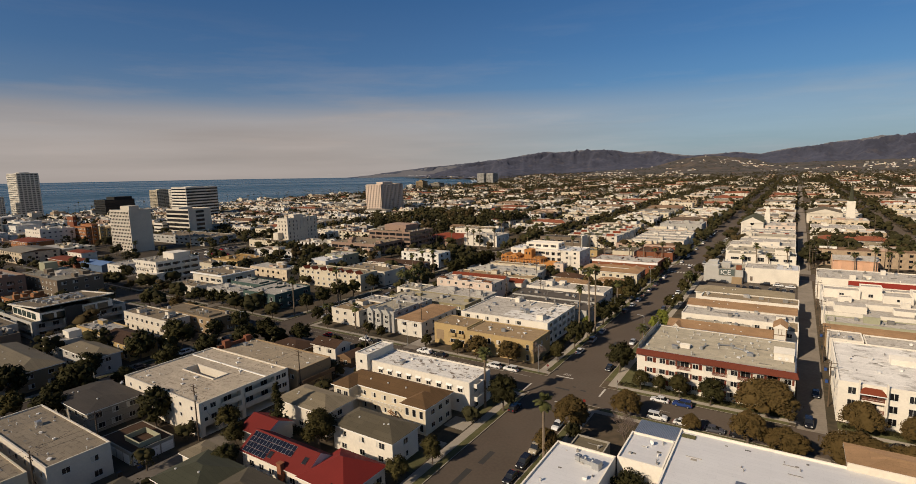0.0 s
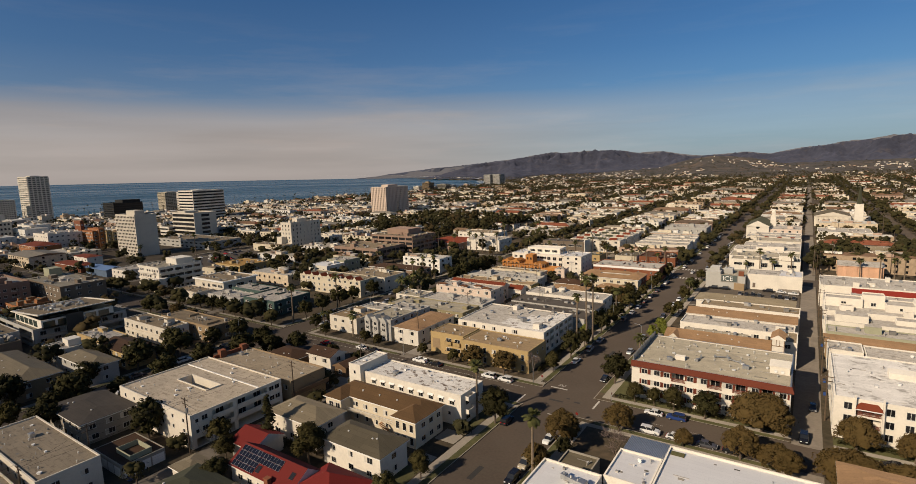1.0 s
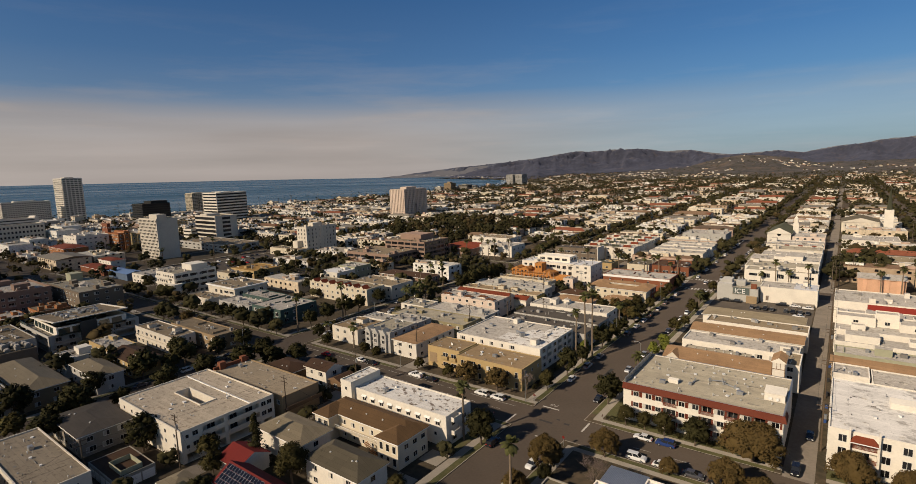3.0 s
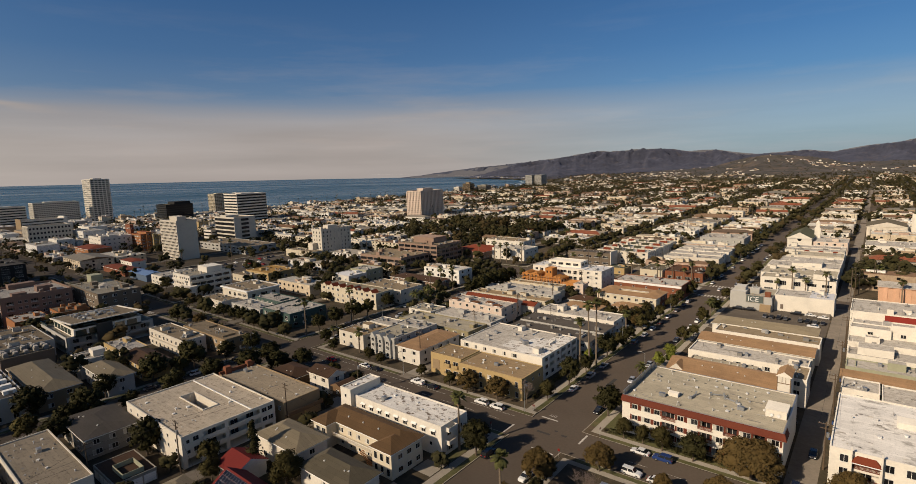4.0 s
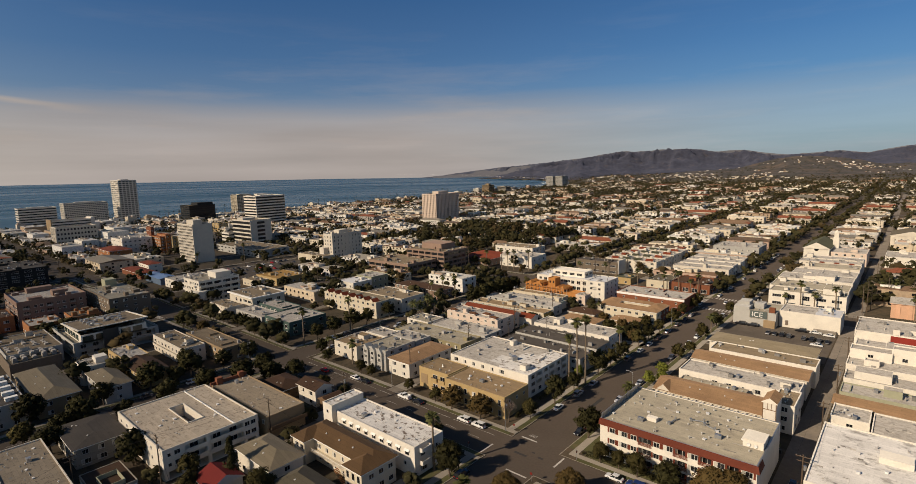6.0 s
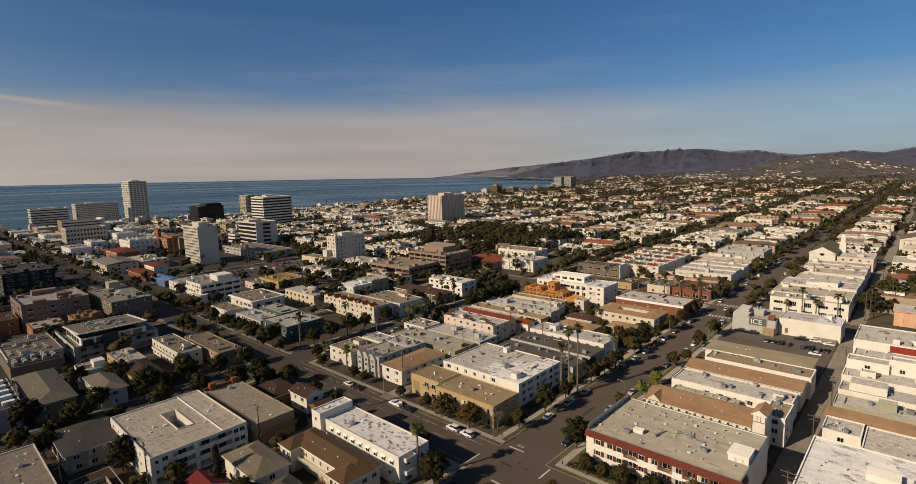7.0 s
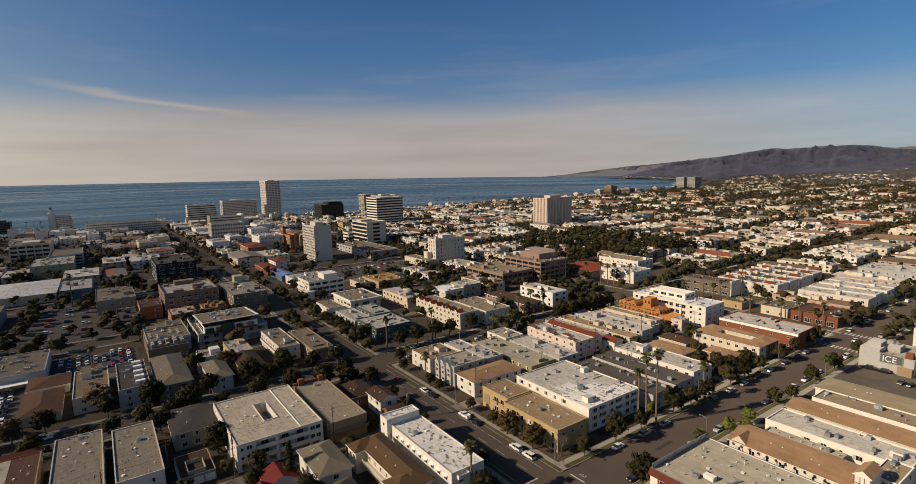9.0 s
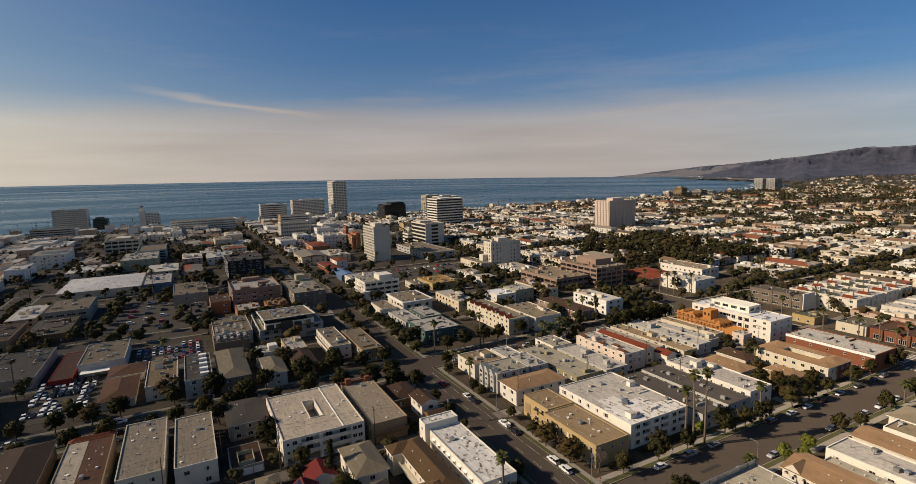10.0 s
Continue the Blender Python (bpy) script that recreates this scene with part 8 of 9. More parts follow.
NEAR_TREES = [(1, -32, 10, "dark"), (19.5, -33, 9, "rust"), (19.5, 7, 10, "dark"), (18.6, -45, 6, "rust"), (22, -38, 5, "dark"), (33, -36.5, 10, "bare"), (29, -20.5, 7.5, "rust"), (28, -2.8, 6, "olive"), (33, -2.6, 5.4, "olive")]
NEAR_TREES += [(38, -3, 6.6, "olive"), (45.5, -3.6, 7.6, "dark"), (58.0, -3.6, 9.8, "rust"), (76, -3, 8.2, "rust"), (86, -3, 7, "rust"), (55, -19.6, 8, "rust"), (62, -21, 6.2, "rust"), (97, -20, 6, "rust"), (74, -20.5, 8.4, "rust")]
NEAR_TREES += [(83, -20.5, 7.5, "rust"), (88, -20, 6, "rust"), (43.5, -20, 4.5, "rust"), (-40, -69, 13, "cypress"), (-25.5, -69.5, 10, "olive"), (-27.4, -66, 6, "olive"), (-0.5, -61, 6.5, "olive"), (-2.6, -70, 6, "olive"), (-37, -85, 6, "dark")]
NEAR_TREES += [(-104.5, -85, 12, "dark"), (-70, -82.6, 10.5, "dark"), (-122.5, -61, 11, "dark"), (-122.3, -46.5, 11, "dark"), (-122.5, -96, 11, "dark"), (-24, -3.6, 7.6, "rust"), (-12, -3.4, 8.2, "rust"), (-4, 0.5, 8, "bare"), (0.4, 6, 7, "olive")]
NEAR_TREES += [(0.6, 20, 10, "dark"), (-72, -3.0, 6, "olive"), (-66, -2.6, 5, "olive"), (-71, -21, 6, "olive"), (-45, -3, 5, "olive"), (-14, -22, 6, "dark"), (0.8, 112, 7, "olive"), (0.8, 89, 8, "olive"), (0.6, 51, 10, "dark"), (19.2, 52, 6, "lime")]
NEAR_TREES += [(20, 63, 6, "lime"), (22.5, 57, 5, "lime"), (19, 84, 7, "olive"), (20.5, 93, 5.5, "olive"), (19, 113, 8, "olive"), (19.4, 12, 7, "dark"), (0.6, 130, 8, "olive"), (0.4, 145, 7.5, "olive"), (0.6, 160, 7, "olive"), (0.5, 169, 8, "olive")]
NEAR_TREES += [(19, 162, 7, "olive"), (-3.5, 44.5, 5, "lime"), (-3.2, 92, 7, "rust"), (-7.5, 104, 7, "olive"), (-8, 119.5, 6, "rust"), (-96, -95.5, 9, "dark"), (-107, -100, 8, "olive"), (-102, -117, 7, "dark"), (-104, -131, 8, "olive"), (-103, -75, 7, "dark")]
NEAR_TREES += [(-103, -62, 10, "dark"), (-102, -49, 10, "dark"), (-98, -37, 11, "dark"), (-101, -27, 10, "dark"), (-93, -29, 9, "dark"), (-47, -20.8, 4, "olive"), (-51, -75, 7, "olive"), (-44, -78, 6, "olive"), (-7, -86, 7, "dark"), (-1.5, -90, 7, "olive"), (-0.5, -78, 5, "olive")]
NEAR_TREES += [(0.6, 33, 7, "dark"), (0.5, 62, 7, "olive"), (0.7, 71, 8, "dark"), (0.6, 100, 7, "dark")]
NEAR_TREES += [(19.4, 135, 8, "dark"), (-58, -21, 6, "dark"), (-88, -21, 8, "dark"), (-94, -3.2, 6, "dark"), (-32, -3, 5, "olive"), (-121.6, -76, 9, "dark"), (-122, -110, 9, "dark")]
NEAR_TREES += [(-104, -109, 8, "dark"), (-103, -141, 8, "dark"), (-122, -128, 9, "dark"), (-122, -34, 8, "dark")]
MID_TREES = [(-18, 99, 7, "olive"), (-12.5, 102, 7.5, "rust"), (-7, 98, 6.5, "dark"), (-25, 108.5, 7, "rust"), (-5.5, 112, 7, "olive"), (-27, 112, 6, "olive"), (-12, 93, 6, "olive"), (-33, 92, 5.5, "rust"), (40.2, -58.2, 9.4, "dark"), (-102, 101, 10, "dark"), (-101, 108, 12, "dark"), (-101.5, 117, 12, "dark"), (-101, 126, 11, "dark"), (-102, 135, 11, "olive"), (-101.5, 143, 10, "dark"), (-197, -21, 9, "dark"), (-184, -3, 8, "dark"), (-175, -2.5, 8, "dark"), (-166, -2.5, 8.5, "dark"), (-157, -2.6, 8.5, "dark")]
MID_TREES += [(-172, -20.5, 9, "rust"), (-131, -44, 10, "dark"), (-122, -22.5, 9, "dark"), (-121, 10, 9, "dark"), (-121.5, 20, 10, "dark"), (-122, 31, 11, "dark"), (-122, 40, 9, "olive"), (-122.5, 56, 9, "dark"), (-102.5, 9, 7, "dark"), (-149, -2.6, 7, "olive")]
for x, y, h, k in NEAR_TREES + MID_TREES:
    tree(x, y, h, k, "beside the street" if -6 < x < 24 else "in the planting by the houses", 1.3 if x in (58.0, 62, 74, 83) else 1.22 if x in ( -24, -12) and k == "rust" else trng.uniform(0.76, 0.95) if k == "rust" else trng.uniform(0.82, 1.02) if -6 < x < 24 else trng.uniform(0.9, 1.15))


def palm_meshes(seed, fan=True):
    rng = random.Random(seed)
    tr, cr, sk = Shape(), Shape(), Shape()
    n = 7
    prev, bend = Vector((0, 0, -0.1)), Vector((rng.uniform(-0.4, 0.4), rng.uniform(-0.4, 0.4), 0))
    for k in range(n):
        f = (k + 1) / n
        nxt = Vector((bend.x * f * f, bend.y * f * f, 14.0 * f))
        tr.tube(prev, nxt, 0.30 - 0.12 * (k / n), 0.30 - 0.12 * f, 8, caps=False)
        prev = nxt
    top = prev
    for k in range(34 if fan else 44):
        a, el = rng.uniform(0, 6.28), rng.uniform(-0.55, 1.25)
        ln = rng.uniform(1.5, 2.1) if fan else rng.uniform(2.4, 3.3)
        d = Vector((math.cos(a) * math.cos(el), math.sin(a) * math.cos(el), math.sin(el)))
        side = d.cross(Vector((0, 0, 1)))
        side = side.normalized() if side.length > 0.05 else Vector((1, 0, 0))
        pts, droop = [], (0.25 if fan else 0.45)
        for q in range(5):
            f = q / 4
            pts.append(top + d * (ln * f) - Vector((0, 0, droop * ln * f * f)))
        wd = [0.04, 0.12, 0.42, 0.5, 0.05] if fan else [0.05, 0.28, 0.34, 0.26, 0.03]
        for q in range(4):
            fold = Vector((0, 0, 0.10))
            cr.poly([pts[q] - side * wd[q] - fold * q * 0.4, pts[q], pts[q + 1], pts[q + 1] - side * wd[q + 1] - fold * q * 0.4])
            cr.poly([pts[q], pts[q] + side * wd[q] - fold * q * 0.4, pts[q + 1] + side * wd[q + 1] - fold * q * 0.4, pts[q + 1]])
    for k in range(26):
        a = rng.uniform(0, 6.28)
        o = Vector((math.cos(a), math.sin(a), 0))
        z0, z1 = rng.uniform(-0.2, -0.6), rng.uniform(-1.0, -2.0)
        p, q = top + o * 0.2 + Vector((0, 0, z0)), top + o * rng.uniform(0.4, 0.65) + Vector((0, 0, z1))
        sd = o.cross(Vector((0, 0, 1))) * 0.16
        sk.poly([p - sd, p + sd, q + sd, q - sd])
    return tr.mesh("trunk", [PALMBARK]), cr.mesh("fronds", [LEAVES["palm"]]), sk.mesh("dry_skirt", [SKIRT])


PALMS = [palm_meshes(5), palm_meshes(6), palm_meshes(7)]
DATES = [palm_meshes(8, False), palm_meshes(9, False)]


def palm(x, y, h, date=False, z=GZ):
    me = trng.choice(DATES if date else PALMS)
    th = thing("palm_tree", x, y, z, "stout feathery date palm by the kerb" if date else "tall thin fan palm with a dry frond skirt", "palm", turn=trng.uniform(0, 360))
    kz, k = (h - 1.0) / 14.0, 1.2 if h > 9 else 0.95
    part("trunk", me[0], th, scale=(k, k, kz))
    for nm, m_ in (("fronds", me[1]), ("dry_skirt", me[2])):
        if nm == "dry_skirt" and date:
            continue
        part(nm, m_, th, at=(0, 0, 14 * kz - 14 * k), scale=(k, k, k))


for x, y, h in ((19, -47.5, 14), (-4, -32.6, 16), (-4.2, 38, 18), (0.3, 36, 25), (1.0, 40.5, 25), (0.6, 70, 14), (-33, 119.6, 9), (-83, 1.5, 10), (-101, 3, 8), (44, 193, 15), (50, 192.6, 10), (59, 192.8, 14), (37, 192.6, 8)):
    palm(x, y, h)
for x, y, h in ((-19, 197, 13), (-12, 196, 9), (-8, 197, 13), (-28, 197, 11), (89, 197, 12), (97, 196, 15), (75, 232, 11), (81, 231, 13), (103, 197, 13), (107, 198, 15), (-122, 98, 16), (-120.5, 107, 12), (-121, 29, 17), (-405, 72, 11), (-401, 70, 10), (-352, 90, 20), (-345, -126, 23), (-169, -114, 16)):
    palm(x, y, h)
for x, y, h in ((-150, 194, 17), (-147, 198, 15), (-143, 200, 16), (-132, 204, 16), (-168, 198, 14), (-149, 247, 18), (-118.8, 252, 14), (-120, 256, 15), (-145, 302, 15), (-142, 303, 15), (-100, 196, 14), (-84, 195, 13), (-66, 196, 14), (-44, 196, 12), (112, 240, 14), (118, 226, 15)):
    palm(x, y, h)
for x, y, h in ((-121.5, 88, 15), (-103.8, 71, 10), (-103.5, 61, 10.5), (-121, 107, 15), (-121.2, 3, 17)):
    palm(x, y, h, h < 11)
for x, y, h in ((19, 127, 8.5), (19.4, 35, 7), (-104, 57, 12), (-103.6, 66, 13), (116, 210, 7)):
    palm(x, y, h, True)

# ---- more buildings, lot by lot ----
lots = random.Random(7)
WALL_PICK = ["white"] * 5 + ["ivory"] * 5 + ["cream"] * 5 + ["lightgrey", "tan", "tan", "pink", "yellow", "sage", "grey", "rose"]
ROOF_PICK = ["pale"] * 4 + ["gravel"] * 4 + ["grey"] * 3 + ["worn"] * 2 + ["brown", "sand", "umber", "dark"]
far = Shape()
far_tree_spots = []


def far_house(x0, x1, y0, y1, z, h, pitched, rng, windows):
    far.box(x0, x1, y0, y1, z - 1, z + h, 0, bottom=False)
    if pitched:
        hip_roof(far, x0, x1, y0, y1, z + h + 0.22, rng.uniform(1.4, 2.4), 0.5, rng.random() < 0.4, 3, 3)
    else:
        far.box(x0 + 0.3, x1 - 0.3, y0 + 0.3, y1 - 0.3, z + h, z + h + 0.15, 1, bottom=False)
        for _ in range(rng.choice((4, 5, 6, 8)) if windows else 3):
            a, b, c_, d_ = rng.uniform(x0 + 0.5, x1 - 7), rng.uniform(y0 + 0.5, y1 - 5), rng.uniform(2, 6.4), rng.uniform(2, 4.4)
            up = rng.uniform(0.8, 2.6)
            far.box(a, a + c_, b, b + d_, z + h + 0.1, z + h + up, 0, 1, bottom=False)
    if windows:
        n = max(2, int((x1 - x0) / 4.5))
        for f in range(2 if h < 8 else 3):
            for u in row_of(n, x0 + 0.5, x1 - 0.5):
                if rng.random() < 0.8:
                    far.poly([(u - 0.8, y0 - 0.05, z + 1 + f * 3), (u + 0.8, y0 - 0.05, z + 1 + f * 3), (u + 0.8, y0 - 0.05, z + 2.4 + f * 3), (u - 0.8, y0 - 0.05, z + 2.4 + f * 3)], 2)
            for u in row_of(max(1, int((y1 - y0) / 5)), y0 + 0.5, y1 - 0.5):
                if rng.random() < 0.8:
                    far.poly([(x1 + 0.05, u - 0.8, z + 1 + f * 3), (x1 + 0.05, u + 0.8, z + 1 + f * 3), (x1 + 0.05, u + 0.8, z + 2.4 + f * 3), (x1 + 0.05, u - 0.8, z + 2.4 + f * 3)], 2)


for x0, x1, y0, y1, side, i, j in HALVES:
    downtown = x1 < -235 and y1 < 330
    y = y0 + 4.5 + lots.uniform(0, 2)
    while y < y1 - 11:
        w = lots.uniform(11.0, 14.5) if not downtown else lots.uniform(14, 30)
        if y + w > y1 - 4:
            break
        inner, front = lots.uniform(1.0, 5.0), lots.uniform(6.5, 11.0) if not downtown else lots.uniform(4.4, 6)
        if downtown and lots.random() < 0.12:
            inner += lots.uniform(6, 12)
        if not downtown and lots.random() < 0.25:
            inner += lots.uniform(5, 16)
        bx0, bx1 = (x0 + front, x1 - inner) if side == "w" else (x0 + inner, x1 - front)
        by0, by1 = y, y + w
        y += w + lots.uniform(1.6, 4.0)
        cx, cy = (bx0 + bx1) / 2, (by0 + by1) / 2
        dist = math.hypot(cx - EYE.x, cy - EYE.y)
        if dist < 60 or not in_wedge(cx, cy) or not clear_of(bx0, bx1, by0, by1, 1.2):
            continue
        north = cy > 640
        green = lots.random() < (0.05 if downtown else 0.12 if not north else 0.44 + 0.36 * smooth(640, 1300, cy))
        if green:
            for _ in range(4):
                far_tree_spots.append((lots.uniform(bx0, bx1), lots.uniform(by0, by1), lots.uniform(5, 9)))
            continue
        h = (lots.choice((6.2, 6.6, 6.8, 7.2)) if cy > 190 and lots.random() < 0.8 else lots.choice((5.6, 6.4, 6.8, 7.2, 8.6, 9.2))) if not downtown else lots.choice((5, 5.5, 6.5, 8, 9, 11, 13))
        pitched = lots.random() < (0.16 if not north else 0.5)
        wl_, rf = lots.choice(WALL_PICK), lots.choice(ROOF_PICK)
        if downtown or cx < -120 and cy < 60:
            wl_, rf = lots.choice(("tan", "grey", "rose", "cream", "brick", "brown", "tan", "ivory", "lightgrey")), lots.choice(("slate", "grey", "dark", "pale", "grey", "sand", "pale"))
        if dist < 300 and cx > -245:
            kd = lots.choice(("hip", "gable", "hip")) if pitched else "flat"
            rf2 = lots.choice(("brown", "beige", "slate", "umber", "brown")) if pitched else rf
            B(bx0, bx1, by0, by1, h, wl_, rf2, kd, 2 if h < 8 else 3, sides="se" if cx < 60 else "sw", vents=1, ac=1, every=8.0, rise=1.8, step=True,
              label=f"{'white' if wl_ == 'white' else wl_} stucco apartment building with {kd} {rf2} roof", rng=random.Random(int(cx * 3 + cy)))
        else:
            if north and lots.random() < 0.5:
                m_ = (bx0 + bx1) / 2
                far_house(bx0, m_ - 4, by0, by1, land_z(cx, cy), lots.uniform(3.4, 6.4), True, lots, False)
                far_house(m_ + 4, bx1, by0, by1, land_z(cx, cy), lots.uniform(3.4, 6.4), pitched, lots, False)
                far_tree_spots.append((m_, cy, lots.uniform(5, 9)))
            else:
                far_house(bx0, bx1, by0, by1, land_z(cx, cy), h, pitched, lots, dist < 900)
        if lots.random() < (0.95 if not downtown else 0.8):
            far_tree_spots.append((bx0 - 2.5 if side == "w" else bx1 + 2.5, cy + lots.uniform(-5, 5), lots.uniform(5, 10)))
        if lots.random() < 0.85:
            far_tree_spots.append((bx0 + (bx1 - bx0) * lots.random(), by1 + 1.2, lots.uniform(4, 8)))
        if lots.random() < 0.8:
            far_tree_spots.append((bx1 + 1 if side == "w" else bx0 - 1, by0 - 1, lots.uniform(3.5, 7)))
# houses scattered past the grid, up to the feet of the hills
for _ in range(2600):
    r, az = 1500 + 2350 * lots.random() ** 0.7, radians(lots.uniform(-18, 41))
    x, y = 80 - math.sin(az) * r, -125 + math.cos(az) * r
    if x < coast_x(y) + 45 or (y < 1990 and -965 < x < 400):
        continue
    a, b = lots.uniform(9, 17), lots.uniform(9, 14)
    if lots.random() < 0.20:
        far_house(x - a / 2, x + a / 2, y - b / 2, y + b / 2, land_z(x, y), lots.uniform(4, 7.5), lots.random() < 0.6, lots, False)
for _ in range(520):
    y = lots.uniform(-700, 1500)
    x = coast_x(y) + lots.uniform(4, 42) if lots.random() < 0.25 else lots.uniform(-960, -250)
    if -430 < y < 1990 and x > -955:
        continue
    a, b = lots.uniform(10, 20), lots.uniform(10, 18)
    if in_wedge(x, y) and x > coast_x(y) + 20:
        far_house(x - a / 2, x + a / 2, y - b / 2, y + b / 2, land_z(x, y), lots.uniform(5, 14), False, lots, False)
FARWALL = palette("far_stucco", [(0.70, 0.66, 0.58), (0.60, 0.50, 0.36), (0.66, 0.60, 0.50), (0.40, 0.30, 0.20), (0.68, 0.65, 0.60), (0.46, 0.33, 0.25), (0.62, 0.55, 0.42), (0.40, 0.36, 0.32), (0.73, 0.70, 0.63), (0.66, 0.58, 0.45)])
FARROOF = palette("far_flat_roofing", [(0.44, 0.41, 0.35), (0.33, 0.29, 0.23), (0.54, 0.51, 0.45), (0.28, 0.235, 0.175), (0.38, 0.355, 0.31), (0.18, 0.11, 0.065), (0.48, 0.45, 0.39)], 0.9, 0.25)
FARTILE = palette("far_pitched_roofing", [(0.17, 0.10, 0.06), (0.22, 0.075, 0.04), (0.24, 0.21, 0.165), (0.12, 0.085, 0.06), (0.20, 0.13, 0.08), (0.17, 0.155, 0.13)], 0.92, 0.25)
for x, y, z in HILL_HOMES:
    a, b, hh = lots.uniform(2, 6), lots.uniform(2, 4), lots.uniform(1.6, 3.4)
    far.box(x - a, x + a, y - b, y + b, z - 6, z + hh, 0, 1, bottom=False)
solid("far_town", far, [FARWALL, FARROOF, GLASS, FARTILE], "hundreds of pale stucco houses and flats in the distance", "houses", "stuff")

# ---- trees of the farther streets ----
far_crowns = Shape()
frng = random.Random(99)


def far_tree(x, y, h, z=None):
    """A distant tree: a short trunk and a ragged crown of leaf clumps."""
    z = land_z(x, y) if z is None else z
    d = math.hypot(x - EYE.x, y - EYE.y)
    if d < 800:
        far_crowns.tube((x, y, z - 0.2), (x, y, z + h * 0.45), 0.18, 0.1, 4, 1, False)
    wdt = min(h, 10 + (h - 10) * 0.35) * frng.uniform(0.42, 0.6)
    m_ = frng.choice((0, 0, 2, 2, 2, 3))
    heart = Vector((x, y, z + h * 0.4))
    k = 11 if d < 430 else 7 if d < 650 else 5 if d < 1100 else 4 if d < 1700 else 3 if d < 2300 else 2
    small = 1.0
    if h > 10.5 and d < 650:
        k, small = int(k * 1.9), 0.66
    for q in range(k):
        a, e = 2.4 * q + frng.uniform(-0.5, 0.5), frng.uniform(-0.7, 0.9)
        o = wdt * frng.uniform(0.25, 0.72) * math.sqrt(1 - 0.6 * max(0.0, e) ** 2)
        leaf_lump(far_crowns, Vector((x + math.cos(a) * o, y + math.sin(a) * o, z + h * (0.56 + 0.30 * e))), wdt * small * frng.uniform(0.26, 0.48), frng, m_, heart, d < 700)
    if d < 900:
        leaf_ball(far_crowns, (x, y, z + h * 0.58), wdt * 1.0, int((84 if d < 330 else 66 if d < 430 else 36 if d < 650 else 10) * (2.6 if small < 1 else 1)), 0.45 if d < 430 else 0.62, frng, 0.75, m_, heart)


def far_palm(x, y, h):
    z = land_z(x, y)
    far_crowns.tube((x, y, z - 0.2), (x, y, z + h), 0.28, 0.18, 4, 1, False)
    leaf_ball(far_crowns, (x, y, z + h), 1.5, 20, 0.7, frng, 0.8, 4, Vector((x, y, z + h - 1.5)))


def on_road(x, y):
    return any(a - 1 < x < b + 1 for a, b in STREETS) or any(a - 1 < y < b + 1 for a, b in AVENUES)


for x0, x1, y0, y1, side, i, j in HALVES:
    edge = x0 + 1.2 if side == "w" else x1 - 1.2
    main = i in (7, 8) and ((i == 8 and side == "w") or (i == 7 and side == "e"))
    y = y0 + 7
    while y < y1 - 6:
        d = math.hypot(edge - EYE.x, y - EYE.y)
        if in_wedge(edge, y) and d > 60 and all(math.hypot(edge - a, y - b) > 6.5 for a, b in TREE_AT):
            own = main and y0 < 180 or (i == 8 and j == 2)
            if not own and frng.random() < (0.62 if edge < -100 and y < 200 else 0.85):
                if d < 230:
                    tree(edge, y, frng.uniform(6, 9.5), frng.choice(("dark", "olive", "olive", "rust", "dark")), "in the verge of the street")
                else:
                    far_tree(edge, y, frng.uniform(7, 11.5) * (1.1 if y > 600 else 0.85 if main else 0.9))
        y += frng.uniform(8.5, 13)
    for ya in (y0 + 1.0, y1 - 1.0):
        x = x0 + 6
        while x < x1 - 5:
            d = math.hypot(x - EYE.x, ya - EYE.y)
            own = -110 < x < 124 and (-25 < ya < 5 or 165 < ya < 200)
            if in_wedge(x, ya) and not own and frng.random() < 0.75:
                if d < 230:
                    tree(x, ya, frng.uniform(5, 8), frng.choice(("dark", "olive", "rust")), "in the verge of the avenue")
                elif frng.random() < 0.12:
                    far_palm(x, ya, frng.uniform(11, 20))
                else:
                    far_tree(x, ya, frng.uniform(6, 10))
            x += frng.uniform(9, 15)
for x, y, h in far_tree_spots:
    d = math.hypot(x - EYE.x, y - EYE.y)
    if d < 215 and all(math.hypot(x - a, y - b) > 5 for a, b in TREE_AT) and clear_of(x - 1.5, x + 1.5, y - 1.5, y + 1.5, 0):
        tree(x, y, h, frng.choice(("dark", "olive", "dark")), "in a yard between the houses")
    elif d >= 215 and clear_of(x - 1, x + 1, y - 1, y + 1, 0):
        far_tree(x, y, h)
# the wooded square, the coast's palms, the leafy quarters to the north
for lo, hi, bot, top_, many in ((-625, -125, -215, 60, 190), (-480, -125, 190, 560, 330), (-625, -370, 60, 375, 150), (-105, 62, 195, 560, 110), (-950, -480, -200, 560, 420), (140, 300, 40, 560, 120), (-370, -125, 60, 185, 170), (-104, -4, 45, 168, 90), (-104, 0, -160, -25, 70), (-260, -122, -200, -24, 80)):
    for _ in range(many):
        x, y = frng.uniform(lo, hi), frng.uniform(bot, top_)
        if in_wedge(x, y) and not on_road(x, y) and clear_of(x - 1.5, x + 1.5, y - 1.5, y + 1.5, 0):
            if lo == -104:
                far_tree(x, y, frng.uniform(3.5, 7))
            else:
                far_tree(x, y, frng.uniform(6, 12)) if frng.random() < 0.93 else far_palm(x, y, frng.uniform(11, 20))
